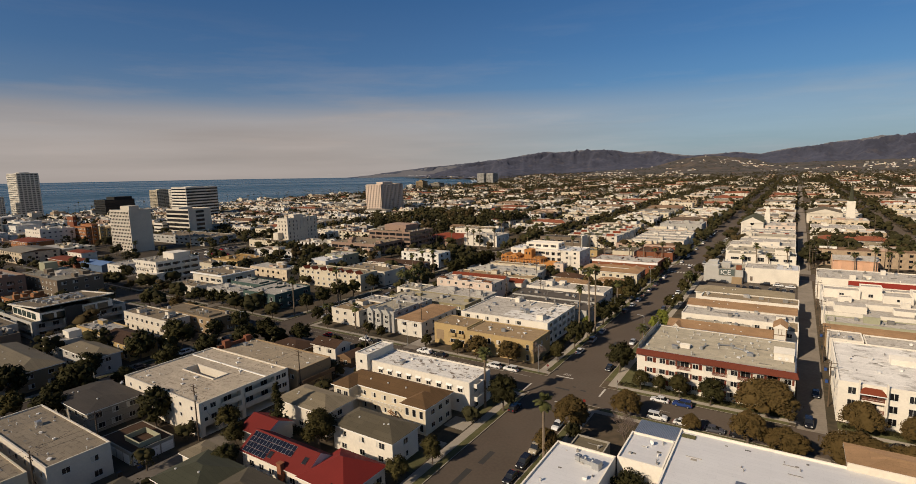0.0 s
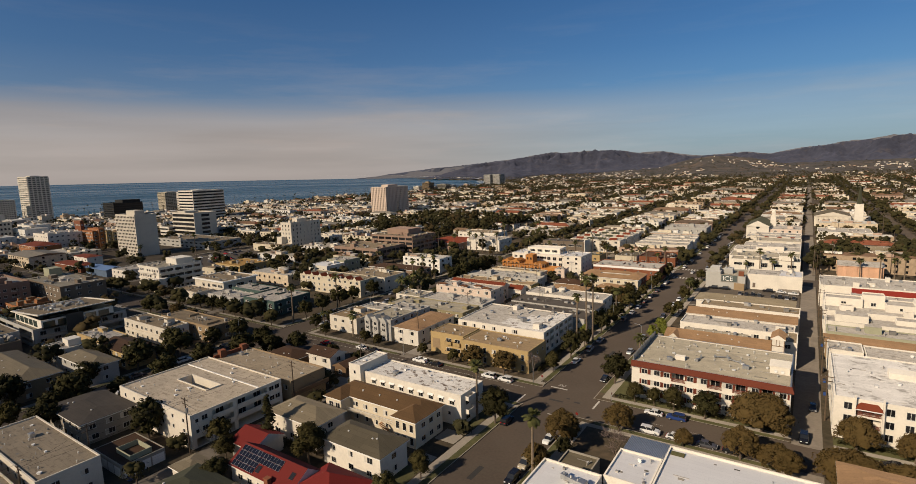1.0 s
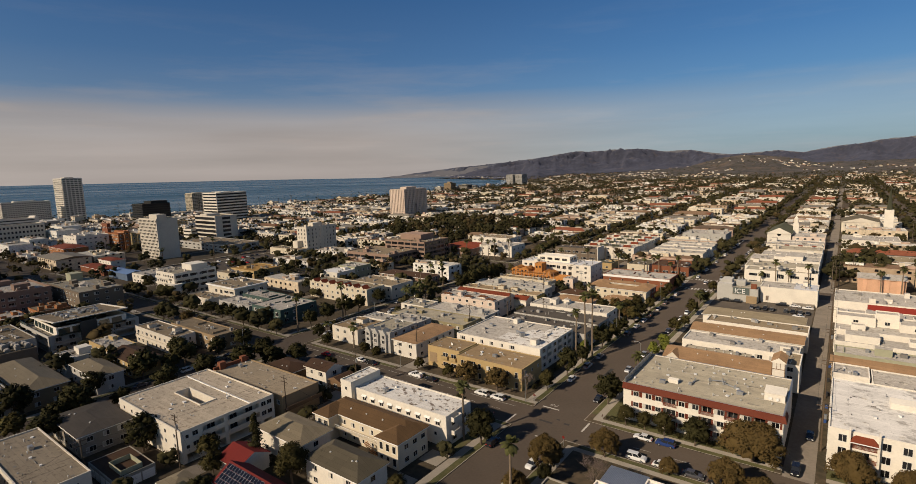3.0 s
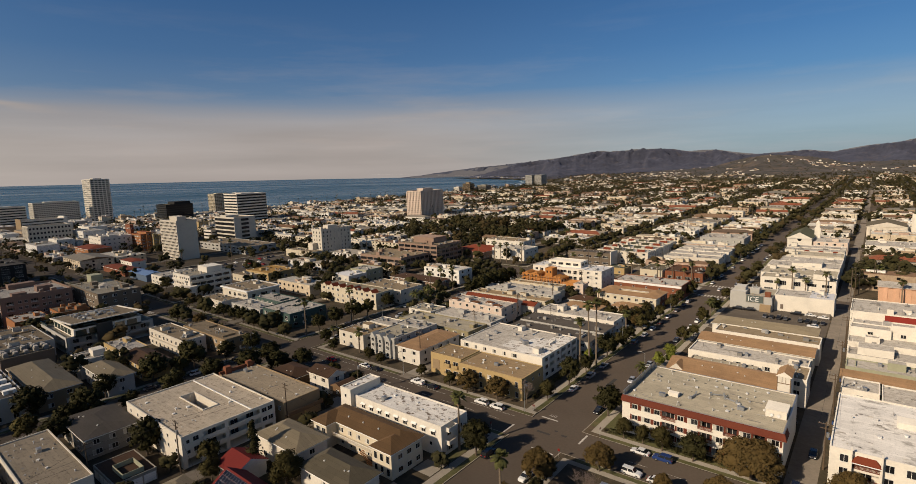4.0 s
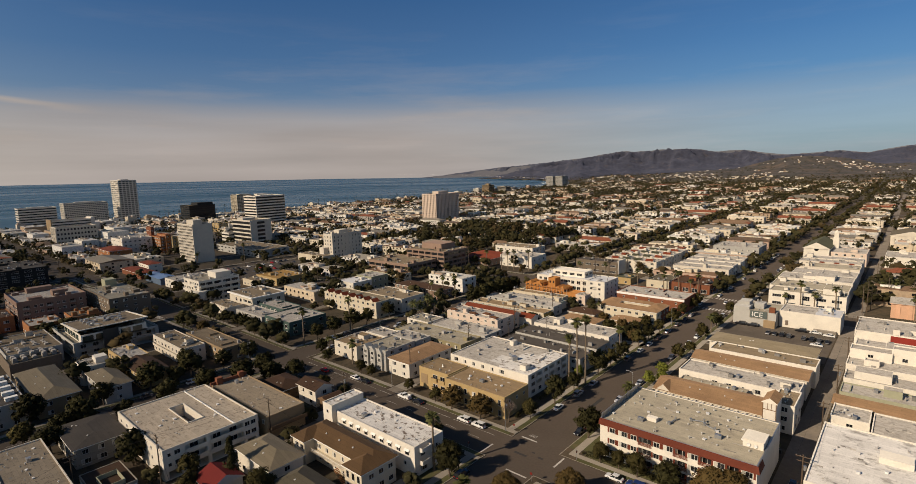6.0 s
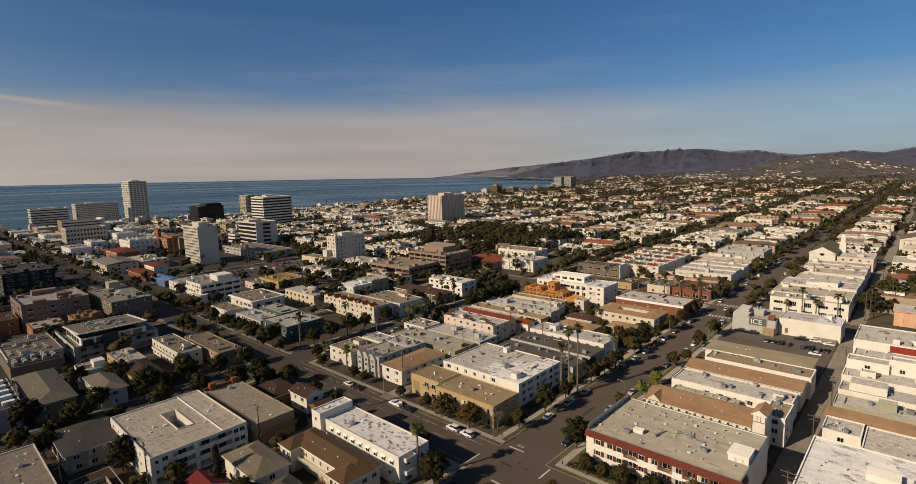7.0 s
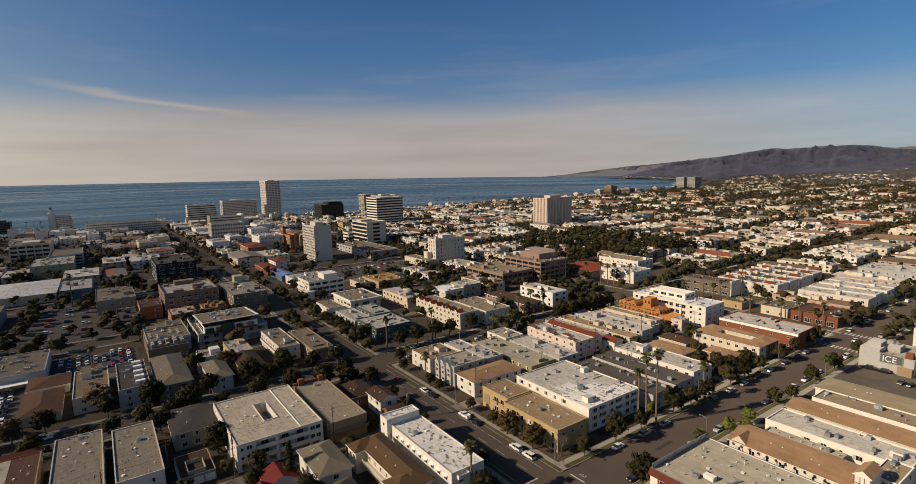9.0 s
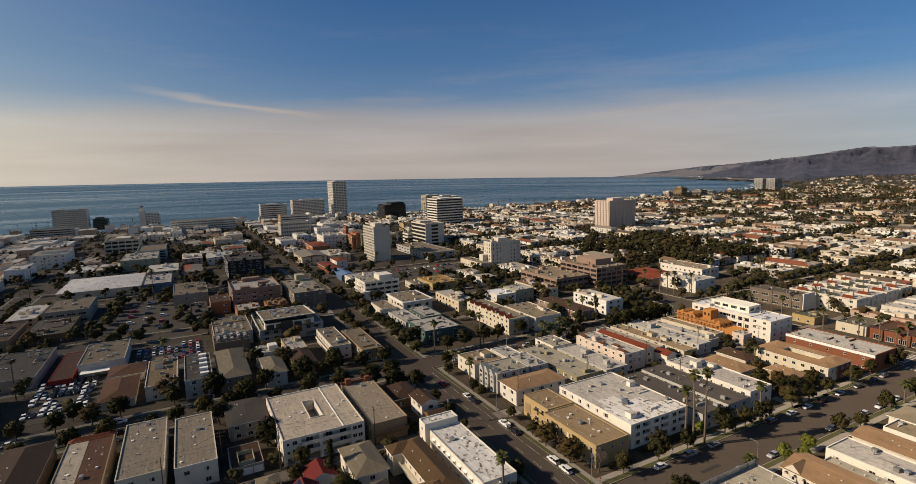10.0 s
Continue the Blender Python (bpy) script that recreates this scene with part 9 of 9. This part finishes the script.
for _ in range(190):
    x, y = frng.uniform(-349, -185), frng.uniform(250, 385)
    if clear_of(x - 2, x + 2, y - 2, y + 2, 0):
        far_tree(x, y, frng.uniform(12, 22))
for _ in range(46):
    x, y = frng.uniform(-640, -540), frng.uniform(-118, -28)
    if not on_road(x, y) and clear_of(x - 2, x + 2, y - 2, y + 2, 0):
        far_tree(x, y, frng.uniform(9, 13))
for x, y, h in ((-352, -98, 21), (-358, -90, 18), (-349, -88, 20), (-360, -104, 15)):
    far_tree(x, y, h)
far_palm(-388, -129, 17)
for _ in range(34):
    far_tree(frng.uniform(-340, -252), frng.choice((frng.uniform(-150, -143), frng.uniform(-109, -104), frng.uniform(-150, -104))), frng.uniform(5, 9))
for _ in range(64):
    x, y = frng.uniform(68, 122), frng.uniform(194, 338)
    if clear_of(x - 2, x + 2, y - 2, y + 2, 0):
        far_tree(x, y, frng.uniform(8, 14))
for x, y, h in ((69, 202, 15), (72, 209, 13), (70, 221, 14), (78, 225, 16), (88, 229, 15), (103, 212, 14)):
    far_palm(x, y, h)
for _ in range(260):
    y = frng.uniform(-600, 2300)
    far_palm(coast_x(y) + frng.uniform(3, 26), y, frng.uniform(11, 24))
for _ in range(240):
    y = frng.uniform(-600, 2300)
    far_tree(coast_x(y) + frng.uniform(6, 34), y, frng.uniform(6, 10))
for _ in range(3600):
    x, y = frng.uniform(-950, 360), frng.uniform(560, 1985)
    if in_wedge(x, y):
        far_tree(x, y, frng.uniform(7, 13)) if frng.random() < 0.92 else far_palm(x, y, frng.uniform(14, 24))
for _ in range(8500):
    r, az = 1500 + 2400 * frng.random() ** 0.7, radians(frng.uniform(-18, 41))
    x, y = 80 - math.sin(az) * r, -125 + math.cos(az) * r
    if x > coast_x(y) + 12:
        far_tree(x, y, frng.uniform(8, 16))
for x, y, z in HILL_TREES:
    far_tree(x, y, frng.uniform(7, 13), z - 1)
LV = [material("far_leaves_" + k, c, 0.8, vary=0.3, grain=0.05, patch=0.02, bump=0.0, spread=0.22, spec=0.05, island=True) for k, c in (("dark", (0.036, 0.033, 0.015)), ("olive", (0.049, 0.043, 0.018)), ("rust", (0.066, 0.048, 0.022)), ("palm", (0.056, 0.050, 0.022)))]
solid("far_trees", far_crowns, [LV[0], BARK, LV[1], LV[2], LV[3]], "street trees, garden trees and palms of the distant town", "trees", "stuff")


# ---- vehicles ----
CARPAINT = {k: material("car_paint_" + k, c, 0.25, 0.2 if k in ("silver", "grey", "blue") else 0.0, vary=0.05, bump=0.0, spec=0.6) for k, c in (
    ("white", (0.72, 0.71, 0.68)), ("silver", (0.45, 0.45, 0.45)), ("black", (0.015, 0.015, 0.017)), ("grey", (0.10, 0.10, 0.11)), ("blue", (0.03, 0.06, 0.20)), ("red", (0.35, 0.02, 0.02)), ("beige", (0.42, 0.36, 0.26)))}


def loft(s, rings, m=0):
    """Joins closed rings of equal length, caps both ends."""
    base, n = len(s.v), len(rings[0])
    for r in rings:
        s.v += [tuple(p) for p in r]
    for a in range(len(rings) - 1):
        for k in range(n):
            q = (k + 1) % n
            s.f.append((base + a * n + k, base + a * n + q, base + (a + 1) * n + q, base + (a + 1) * n + k))
            s.m.append(m)
    s.f += [tuple(base + n - 1 - k for k in range(n)), tuple(base + (len(rings) - 1) * n + k for k in range(n))]
    s.m += [m, m]


def car_meshes(kind):
    L, W, H = {"sedan": (4.6, 1.78, 1.45), "suv": (4.7, 1.88, 1.75), "van": (5.2, 1.95, 2.0), "pickup": (5.5, 1.95, 1.8)}[kind]
    hood = {"sedan": 0.86, "suv": 1.05, "van": 1.15, "pickup": 1.08}[kind]
    body = Shape()
    prof = [(-L / 2, 0.45, 0.82), (-L / 2 + 0.12, hood - 0.18, 0.90), (-L / 2 + 0.5, hood, 0.95), (-0.9, hood + 0.04, 1.0), (0.9, hood + 0.05, 1.0), (L / 2 - 0.4, hood, 0.95), (L / 2 - 0.08, hood - 0.2, 0.90), (L / 2, 0.45, 0.82)]
    rings = []
    for x, z, k in prof:
        w = W / 2 * k
        rings.append([(x, -w * 0.92, 0.26), (x, -w, 0.5 if z > 0.5 else 0.4), (x, -w * 0.97, z - 0.06), (x, -w * 0.86, z), (x, w * 0.86, z), (x, w * 0.97, z - 0.06), (x, w, 0.5 if z > 0.5 else 0.4), (x, w * 0.92, 0.26)])
    loft(body, rings)
    cab = Shape()
    x0, x1, t0, t1 = {"sedan": (-1.75, 1.15, -1.05, 0.35), "suv": (-2.2, 1.15, -1.95, 0.4), "van": (-2.5, 1.7, -2.4, 0.9), "pickup": (-0.6, 1.4, -0.45, 0.7)}[kind]
    a, c = W / 2 * 0.90, W / 2 * 0.74
    zb = hood + 0.0
    cab.poly([(x0, -a, zb), (x1, -a, zb), (t1, -c, H - 0.05), (t0, -c, H - 0.05)]).poly([(x1, a, zb), (x0, a, zb), (t0, c, H - 0.05), (t1, c, H - 0.05)])
    cab.poly([(x1, -a, zb), (x1, a, zb), (t1, c, H - 0.05), (t1, -c, H - 0.05)]).poly([(x0, a, zb), (x0, -a, zb), (t0, -c, H - 0.05), (t0, c, H - 0.05)])
    top = Shape().box(t0 - 0.05, t1 + 0.05, -c - 0.03, c + 0.03, H - 0.06, H)
    for q in (-1, 1):
        top.poly([(x1 + 0.02, q * (a + 0.01), zb), (x1 - 0.12, q * (a + 0.01), zb), (t1 - 0.1, q * (c + 0.01), H - 0.05), (t1 + 0.02, q * (c + 0.01), H - 0.05)])
        mx, mt = (x0 + x1) / 2, (t0 + t1) / 2
        top.poly([(mx, q * (a + 0.01), zb), (mx - 0.12, q * (a + 0.01), zb), (mt - 0.12, q * (c + 0.01), H - 0.05), (mt, q * (c + 0.01), H - 0.05)])
    if kind == "pickup":
        body.box(-2.55, -2.45, -0.85, 0.85, hood, hood + 0.35).box(-2.5, -0.65, -0.93, -0.85, hood, hood + 0.35).box(-2.5, -0.65, 0.85, 0.93, hood, hood + 0.35)
    wheel = Shape().tube((0, -0.11, 0), (0, 0.11, 0), 0.33, 0.33, 12, 0).tube((0, -0.12, 0), (0, 0.12, 0), 0.2, 0.2, 10, 1)
    wm = wheel.mesh("wheel", [RUBBER, METAL])
    lamp = Shape().box(-0.05, 0.02, -0.2, 0.2, -0.09, 0.09)
    return dict(L=L, W=W, hood=hood, body=body, cab=cab.mesh("glass", [CARGLASS]), top=top, wheel=wm, head=lamp.mesh("headlight", [LAMPW]), tail=lamp.mesh("tail_light", [LAMPR]))


CARS = {k: car_meshes(k) for k in ("sedan", "suv", "van", "pickup")}
CARMESH = {}


def car(x, y, turn, kind, paint, z=0.0, group="", full=True, where="parked at the kerb"):
    c = CARS[kind]
    if (kind, paint) not in CARMESH:
        CARMESH[(kind, paint)] = (c["body"].mesh("body", [CARPAINT[paint]]), c["top"].mesh("roof", [CARPAINT[paint]]))
    bm_, tm_ = CARMESH[(kind, paint)]
    th = thing("car" if kind in ("sedan", "suv") else kind, x, y, z, f"{paint} {'sport utility car' if kind == 'suv' else kind} {where}", "car" if kind != "van" else "van", group, turn)
    part("body", bm_, th)
    part("glass", c["cab"], th)
    part("roof", tm_, th)
    if full:
        for px in (-1.4, 1.4):
            for py in (-1, 1):
                part("wheel", c["wheel"], th, at=(px, py * (c["W"] / 2 - 0.1), 0.33))
        for py in (-0.55, 0.55):
            part("headlight", c["head"], th, at=(c["L"] / 2 - 0.03, py, c["hood"] - 0.25))
            part("tail_light", c["tail"], th, at=(-c["L"] / 2 + 0.06, py, c["hood"] - 0.22))
    elif math.hypot(x - EYE.x, y - EYE.y) < 300:
        part("wheel", c["wheel"], th, at=(-1.4, -(c["W"] / 2 - 0.1), 0.33))
        part("wheel", c["wheel"], th, at=(1.4, -(c["W"] / 2 - 0.1), 0.33))
    return th


crng = random.Random(3)
N_, S_, E_, W_ = 90, -90, 0, 180
for x, y, tn, kd, pt in ((16.2, -33, S_, "sedan", "white"), (3.3, 18, N_, "sedan", "white"), (3.3, 31, N_, "suv", "silver"), (16.2, 8, S_, "sedan", "black"), (3.3, -30, N_, "suv", "black"), (16.2, -45, S_, "van", "beige"), (16.2, -51.5, S_, "suv", "black"), (16.2, -57.5, S_, "sedan", "black")):
    car(x, y, tn, kd, pt)
for x, y, tn, kd, pt in ((16.2, 35, S_, "sedan", "silver"), (34, -7.2, W_, "sedan", "white"), (39.5, -7.2, W_, "suv", "blue"), (35.5, -17.3, E_, "suv", "white"), (41.5, -17.3, E_, "sedan", "white"), (82, -7.2, W_, "sedan", "black"), (48, -17.3, E_, "sedan", "grey"), (53.5, -17.3, E_, "sedan", "black")):
    car(x, y, tn, kd, pt)
for x, y, tn, kd, pt in ((68.2, 16, S_, "sedan", "black"), (66.4, -3.4, S_, "suv", "black"), (-70, -7.2, W_, "sedan", "white"), (-64, -7.2, W_, "sedan", "black"), (-42.6, -7.2, W_, "pickup", "white"), (-36, -7.2, W_, "sedan", "black"), (-15.4, -7.2, W_, "suv", "white"), (-9.6, -7.2, W_, "suv", "white")):
    car(x, y, tn, kd, pt)
car(-86, -10.2, W_, "sedan", "red", where="driving along the avenue")
car(10.5, 184, N_, "sedan", "white", where="driving through the junction")
for y in (42, 72, 84, 94, 104, 116, 129, 141, 149):
    car(3.3, y, N_, crng.choice(("sedan", "suv", "sedan")), crng.choice(("white", "silver", "black", "grey")))
for y in (52, 84, 105, 116, 128, 156):
    car(16.2, y, S_, crng.choice(("sedan", "suv", "sedan")), crng.choice(("white", "silver", "black", "grey")))
# the lots and the farther kerbs
for x, y, tn in ((26.5, 147.6, W_), (31.5, 147.6, W_), (50.5, 150.8, W_), (56.0, 151.2, E_), (61.0, 149.6, W_)):
    car(x, y, tn, crng.choice(("sedan", "suv")), crng.choice(("white", "silver", "white", "black")), GZ + 0.03, "cars in the corner lot", False, "in the corner parking lot")
for k in range(9):
    if k != 4:
        car(39.5 + 2.75 * k, 139.5, N_ if k % 2 else S_, crng.choice(("sedan", "suv")), crng.choice(("white", "silver", "black", "grey", "black")), GZ + 0.03, "cars in the corner lot", False, "in the corner parking lot")
car(58.5, 132.8, W_, "sedan", "white", GZ + 0.03, "cars in the corner lot", False, "in the corner parking lot")
for r_ in range(5):
    for k in range(9):
        if crng.random() < 0.86:
            car(-209 + 5.8 * r_, -127 + 3.4 * k, E_ if r_ % 2 else W_, "sedan", crng.choice(("white", "silver", "black", "grey", "red", "white", "blue")), GZ + 0.03, "cars at the dealer", False, "in a crowded dealer lot")
for r_ in range(6):
    for k in range(8):
        if crng.random() < 0.86:
            car(-173 + 6.4 * r_, -161 + 2.75 * k, E_, crng.choice(("sedan", "suv")), crng.choice(("white", "silver", "black", "white")), GZ + 0.03, "cars in the sunlit lot", False, "in a sunlit car park")
for r_ in range(3):
    for k in range(14):
        if crng.random() < 0.6:
            car(-342 + 14 * r_, 66 + 4.4 * k, E_, "sedan", crng.choice(("white", "silver", "black", "grey", "red")), GZ + 0.03, "cars behind the offices", False, "in a large car park")
for k in range(16):
    car(-334 + 5.6 * k, -118 - 9 * (k % 3), N_, "suv", crng.choice(("white", "black", "grey", "red")), GZ + 0.03, "cars in the wide lot", False, "in a wide open lot")
for sx, tn in ((-107.0, S_), (-117.0, N_)):
    for y in range(-200, 165, 8):
        if -26 < y < 2 or crng.random() < 0.55:
            continue
        car(sx, y, tn, crng.choice(("sedan", "suv")), crng.choice(("white", "silver", "black", "grey", "grey")), full=False)
for y in range(200, 370, 8):
    for sx, tn in ((3.3, N_), (16.2, S_)):
        if crng.random() < 0.55:
            car(sx, y, tn, crng.choice(("sedan", "suv")), crng.choice(("white", "silver", "black", "grey")), full=False)
for x in range(-100, -20, 8):
    if crng.random() < 0.4:
        car(x, 174.2, E_, "sedan", crng.choice(("white", "silver", "black", "grey")), full=False)
    if crng.random() < 0.4:
        car(x, 188.4, W_, "sedan", crng.choice(("white", "silver", "black", "grey")), full=False)


# ---- poles, wires, lamps, signs ----
def utility_pole(x, y, h, arm="x", can=False):
    th = thing("utility_pole", x, y, 0.0, "tall dark timber utility pole with crossarms", "pole", "poles along the alleys")
    part("post", Shape().tube((0, 0, 0), (0, 0, h), 0.19, 0.12, 8), th, [WOODP])
    for dz, ln in ((0.5, 1.5), (1.6, 1.2)):
        s = Shape().box(-ln, ln, -0.07, 0.07, h - dz - 0.08, h - dz + 0.08)
        part("crossarm", s, th, [WOODP], turn=0 if arm == "x" else 90)
    for q in (-1.3, -0.5, 0.5, 1.3):
        part("insulator", Shape().tube((0, 0, 0), (0, 0, 0.2), 0.06, 0.04, 6), th, [METAL], at=(q, 0, h - 0.42) if arm == "x" else (0, q, h - 0.42))
    if can:
        part("transformer", Shape().tube((0, 0, 0), (0, 0, 1.1), 0.32, 0.32, 10), th, [METAL], at=(0.45, 0, h - 3.6))
    return th


def wire(a, b, sag):
    s = Shape()
    pts = [Vector(a).lerp(Vector(b), k / 8) - Vector((0, 0, sag * 4 * (k / 8) * (1 - k / 8))) for k in range(9)]
    side = (Vector(b) - Vector(a)).cross(Vector((0, 0, 1))).normalized() * 0.022
    up = Vector((0, 0, 0.022))
    for p in pts:
        s.v += [tuple(p + side - up * 0.5), tuple(p + up), tuple(p - side - up * 0.5)]
    for k in range(8):
        for q in range(3):
            s.f.append((3 * k + q, 3 * k + (q + 1) % 3, 3 * k + 3 + (q + 1) % 3, 3 * k + 3 + q))
            s.m.append(0)
    solid("overhead_wire", s, [RUBBER], "thin black overhead wire between timber poles", "wire", group="overhead wires")


WEST = [(-54.0, -150, 13), (-54.2, -112, 13), (-53.8, -81, 14), (-53.4, -51.0, 13), (-53.6, -24, 12), (-53.4, 6, 13), (-53.2, 40, 13), (-53.4, 74, 13), (-53.3, 108, 13), (-53.2, 142, 13)]
EAST = [(70.6, 10, 12), (70.5, 44, 12), (70.6, 78, 12), (70.5, 112, 12), (70.6, 146, 12), (70.6, 205, 12), (70.5, 245, 12), (70.6, 290, 12)]
for row in (WEST, EAST):
    for k, (x, y, h) in enumerate(row):
        utility_pole(x, y, h, "x", k % 2 == 0)
    for (x, y, h), (a, b, g) in zip(row, row[1:]):
        if b - y < 60:
            for q in (-1.3, 1.3):
                wire((x + q, y, h - 0.2), (a + q, b, g - 0.2), 0.7)
for x, y, h in ((-66.5, -96.5, 11), (-36, 74.5, 10), (-45.8, 58.9, 11)):
    utility_pole(x, y, h, "y")
for a, b in (((-66.5, -96.5, 10.5), (-53.8, -81, 13.4)), ((-66.5, -96.5, 10.4), (-54.2, -112, 12.4)), ((-53.8, -81, 12.6), (-34, -84, 4.2)), ((-53.8, -81, 12.4), (-56, -76, 8.2)), ((-53.4, -51, 11.6), (-39, -47, 6.5))):
    wire(a, b, 0.4)


def street_lamp(x, y, h, tn):
    th = thing("street_lamp", x, y, GZ, "grey metal street lamp with a curved arm", "lamp", "street lamps", tn)
    part("post", Shape().tube((0, 0, 0), (0, 0, h), 0.11, 0.07, 8), th, [METAL])
    s = Shape().tube((0, 0, h - 0.05), (0.9, 0, h + 0.35), 0.05, 0.045, 6, 0, False).tube((0.9, 0, h + 0.35), (1.9, 0, h + 0.4), 0.045, 0.04, 6, 0, False)
    part("arm", s, th, [METAL])
    part("lamp_head", Shape().box(1.7, 2.4, -0.14, 0.14, h + 0.28, h + 0.44), th, [METAL])


for x, y, tn in ((-1.6, -4.4, -40), (0.8, 66, 0), (18.6, 40, 180), (0.8, 128, 0), (-52, -4.6, -90), (-120, -24, 0), (-104, 34, 180)):
    street_lamp(x, y, 8.6, tn)


def sign(x, y, tn, plate, label):
    th = thing("road_sign", x, y, GZ, label, "sign", turn=tn)
    part("post", Shape().tube((0, 0, 0), (0, 0, 2.6), 0.035, 0.035, 6), th, [METAL])
    s = Shape()
    s.poly([(0.38 * math.cos(a * math.pi / 4 + math.pi / 8), -0.05, 2.3 + 0.38 * math.sin(a * math.pi / 4 + math.pi / 8)) for a in range(8)])
    s.poly([(0.38 * math.cos(-a * math.pi / 4 + math.pi / 8), -0.03, 2.3 + 0.38 * math.sin(-a * math.pi / 4 + math.pi / 8)) for a in range(8)])
    part("plate", s, th, [plate])


for x, y, tn in ((1.0, -3.6, 180), (18.6, -21.2, 0), (-3.2, -19.4, -90), (22.4, -5.2, 90)):
    sign(x, y, tn, roof_mat("red"), "red octagonal stop sign on a thin post")
sign(0.8, 26, 0, TRIMW, "white parking sign on a thin post")

# small things: bins in the alleys, hedges, low walls
BINM = material("bin_plastic_blue", (0.03, 0.07, 0.22), 0.5, vary=0.1, bump=0.0)
BING = material("bin_plastic_black", (0.03, 0.03, 0.03), 0.5, vary=0.1, bump=0.0)
for k, (x, y) in enumerate(((70.9, 27, ), (71.0, 46.5), (71.0, 37), (70.9, 58.4), (-54.4, -94), (-54.4, -98), (-46.4, -53), (-46.2, -54.2), (63.0, 54), (63.0, 31), (71.0, 72), (-46.2, 15.6), (-46.2, 60))):
    th = thing("wheelie_bin", x, y, GZ, "blue plastic wheeled bin in the alley" if k % 2 == 0 else "black plastic wheeled bin in the alley", "bin", "alley bins")
    part("body", Shape().box(-0.35, 0.35, -0.4, 0.4, 0.05, 1.0), th, [BINM if k % 2 == 0 else BING])
    part("lid", Shape().box(-0.38, 0.38, -0.44, 0.44, 1.0, 1.08), th, [BING])
HEDGE = LEAVES["dark"]
for x0, x1, y0, y1, h in ((22.4, 62, -2.2, -0.9, 1.2), (-4.4, -2.8, 4, 14, 1.4), (-5.6, -4.2, 19, 43, 1.3), (27, 58, 29.6, 31.2, 0.8), (73, 112, -1.6, -0.4, 1.1), (-46, -44, -58, -50, 2.2), (-42, -28, -68.4, -66.4, 2.4), (-48.4, -46.8, -78, -69, 2.6)):
    s = Shape()
    hr = random.Random(int(x0 * 3 + y0))
    n = int((x1 - x0) * (y1 - y0) * 2.2) + 6
    for _ in range(n):
        leaf_ball(s, (hr.uniform(x0, x1), hr.uniform(y0, y1), GZ + h * hr.uniform(0.35, 0.8)), 0.5, 16, 0.22, hr, 0.9)
    solid("hedge", s, [HEDGE], "clipped dark green hedge along the building", "hedge")
for x0, x1, y0, y1 in ((24, 62.5, 29.2, 36.4), (20.5, 25.5, 0, 28), (-5.4, -2.3, -38, -28), (-7.6, -2.4, -66, -58.5), (72, 112, -3, 1.6), (23, 62, -2.4, 0.6), (-6, -2.4, 46, 58), (-6, -2.4, 60, 73)):
    solid("lawn", flat(GZ + 0.012, x0, x1, y0, y1), [LAWN], "patchy dry lawn in front of the building", "lawn", "structure")
for x0, x1, y0, y1 in ((-8, -2.4, -46, -40.5), (-8, -2.4, -57, -52.5), (-57, -50 + 2.4, -36, -23), (-52.5, -46.5, -3, 3.2), (-8, 2, 109.5, 112), (-8, 2, 90, 94), (20, 26, 110, 113)):
    solid("driveway", flat(GZ + 0.02, x0, x1, y0, y1), [CONCRETE], "pale concrete driveway across the footway", "driveway", "structure")
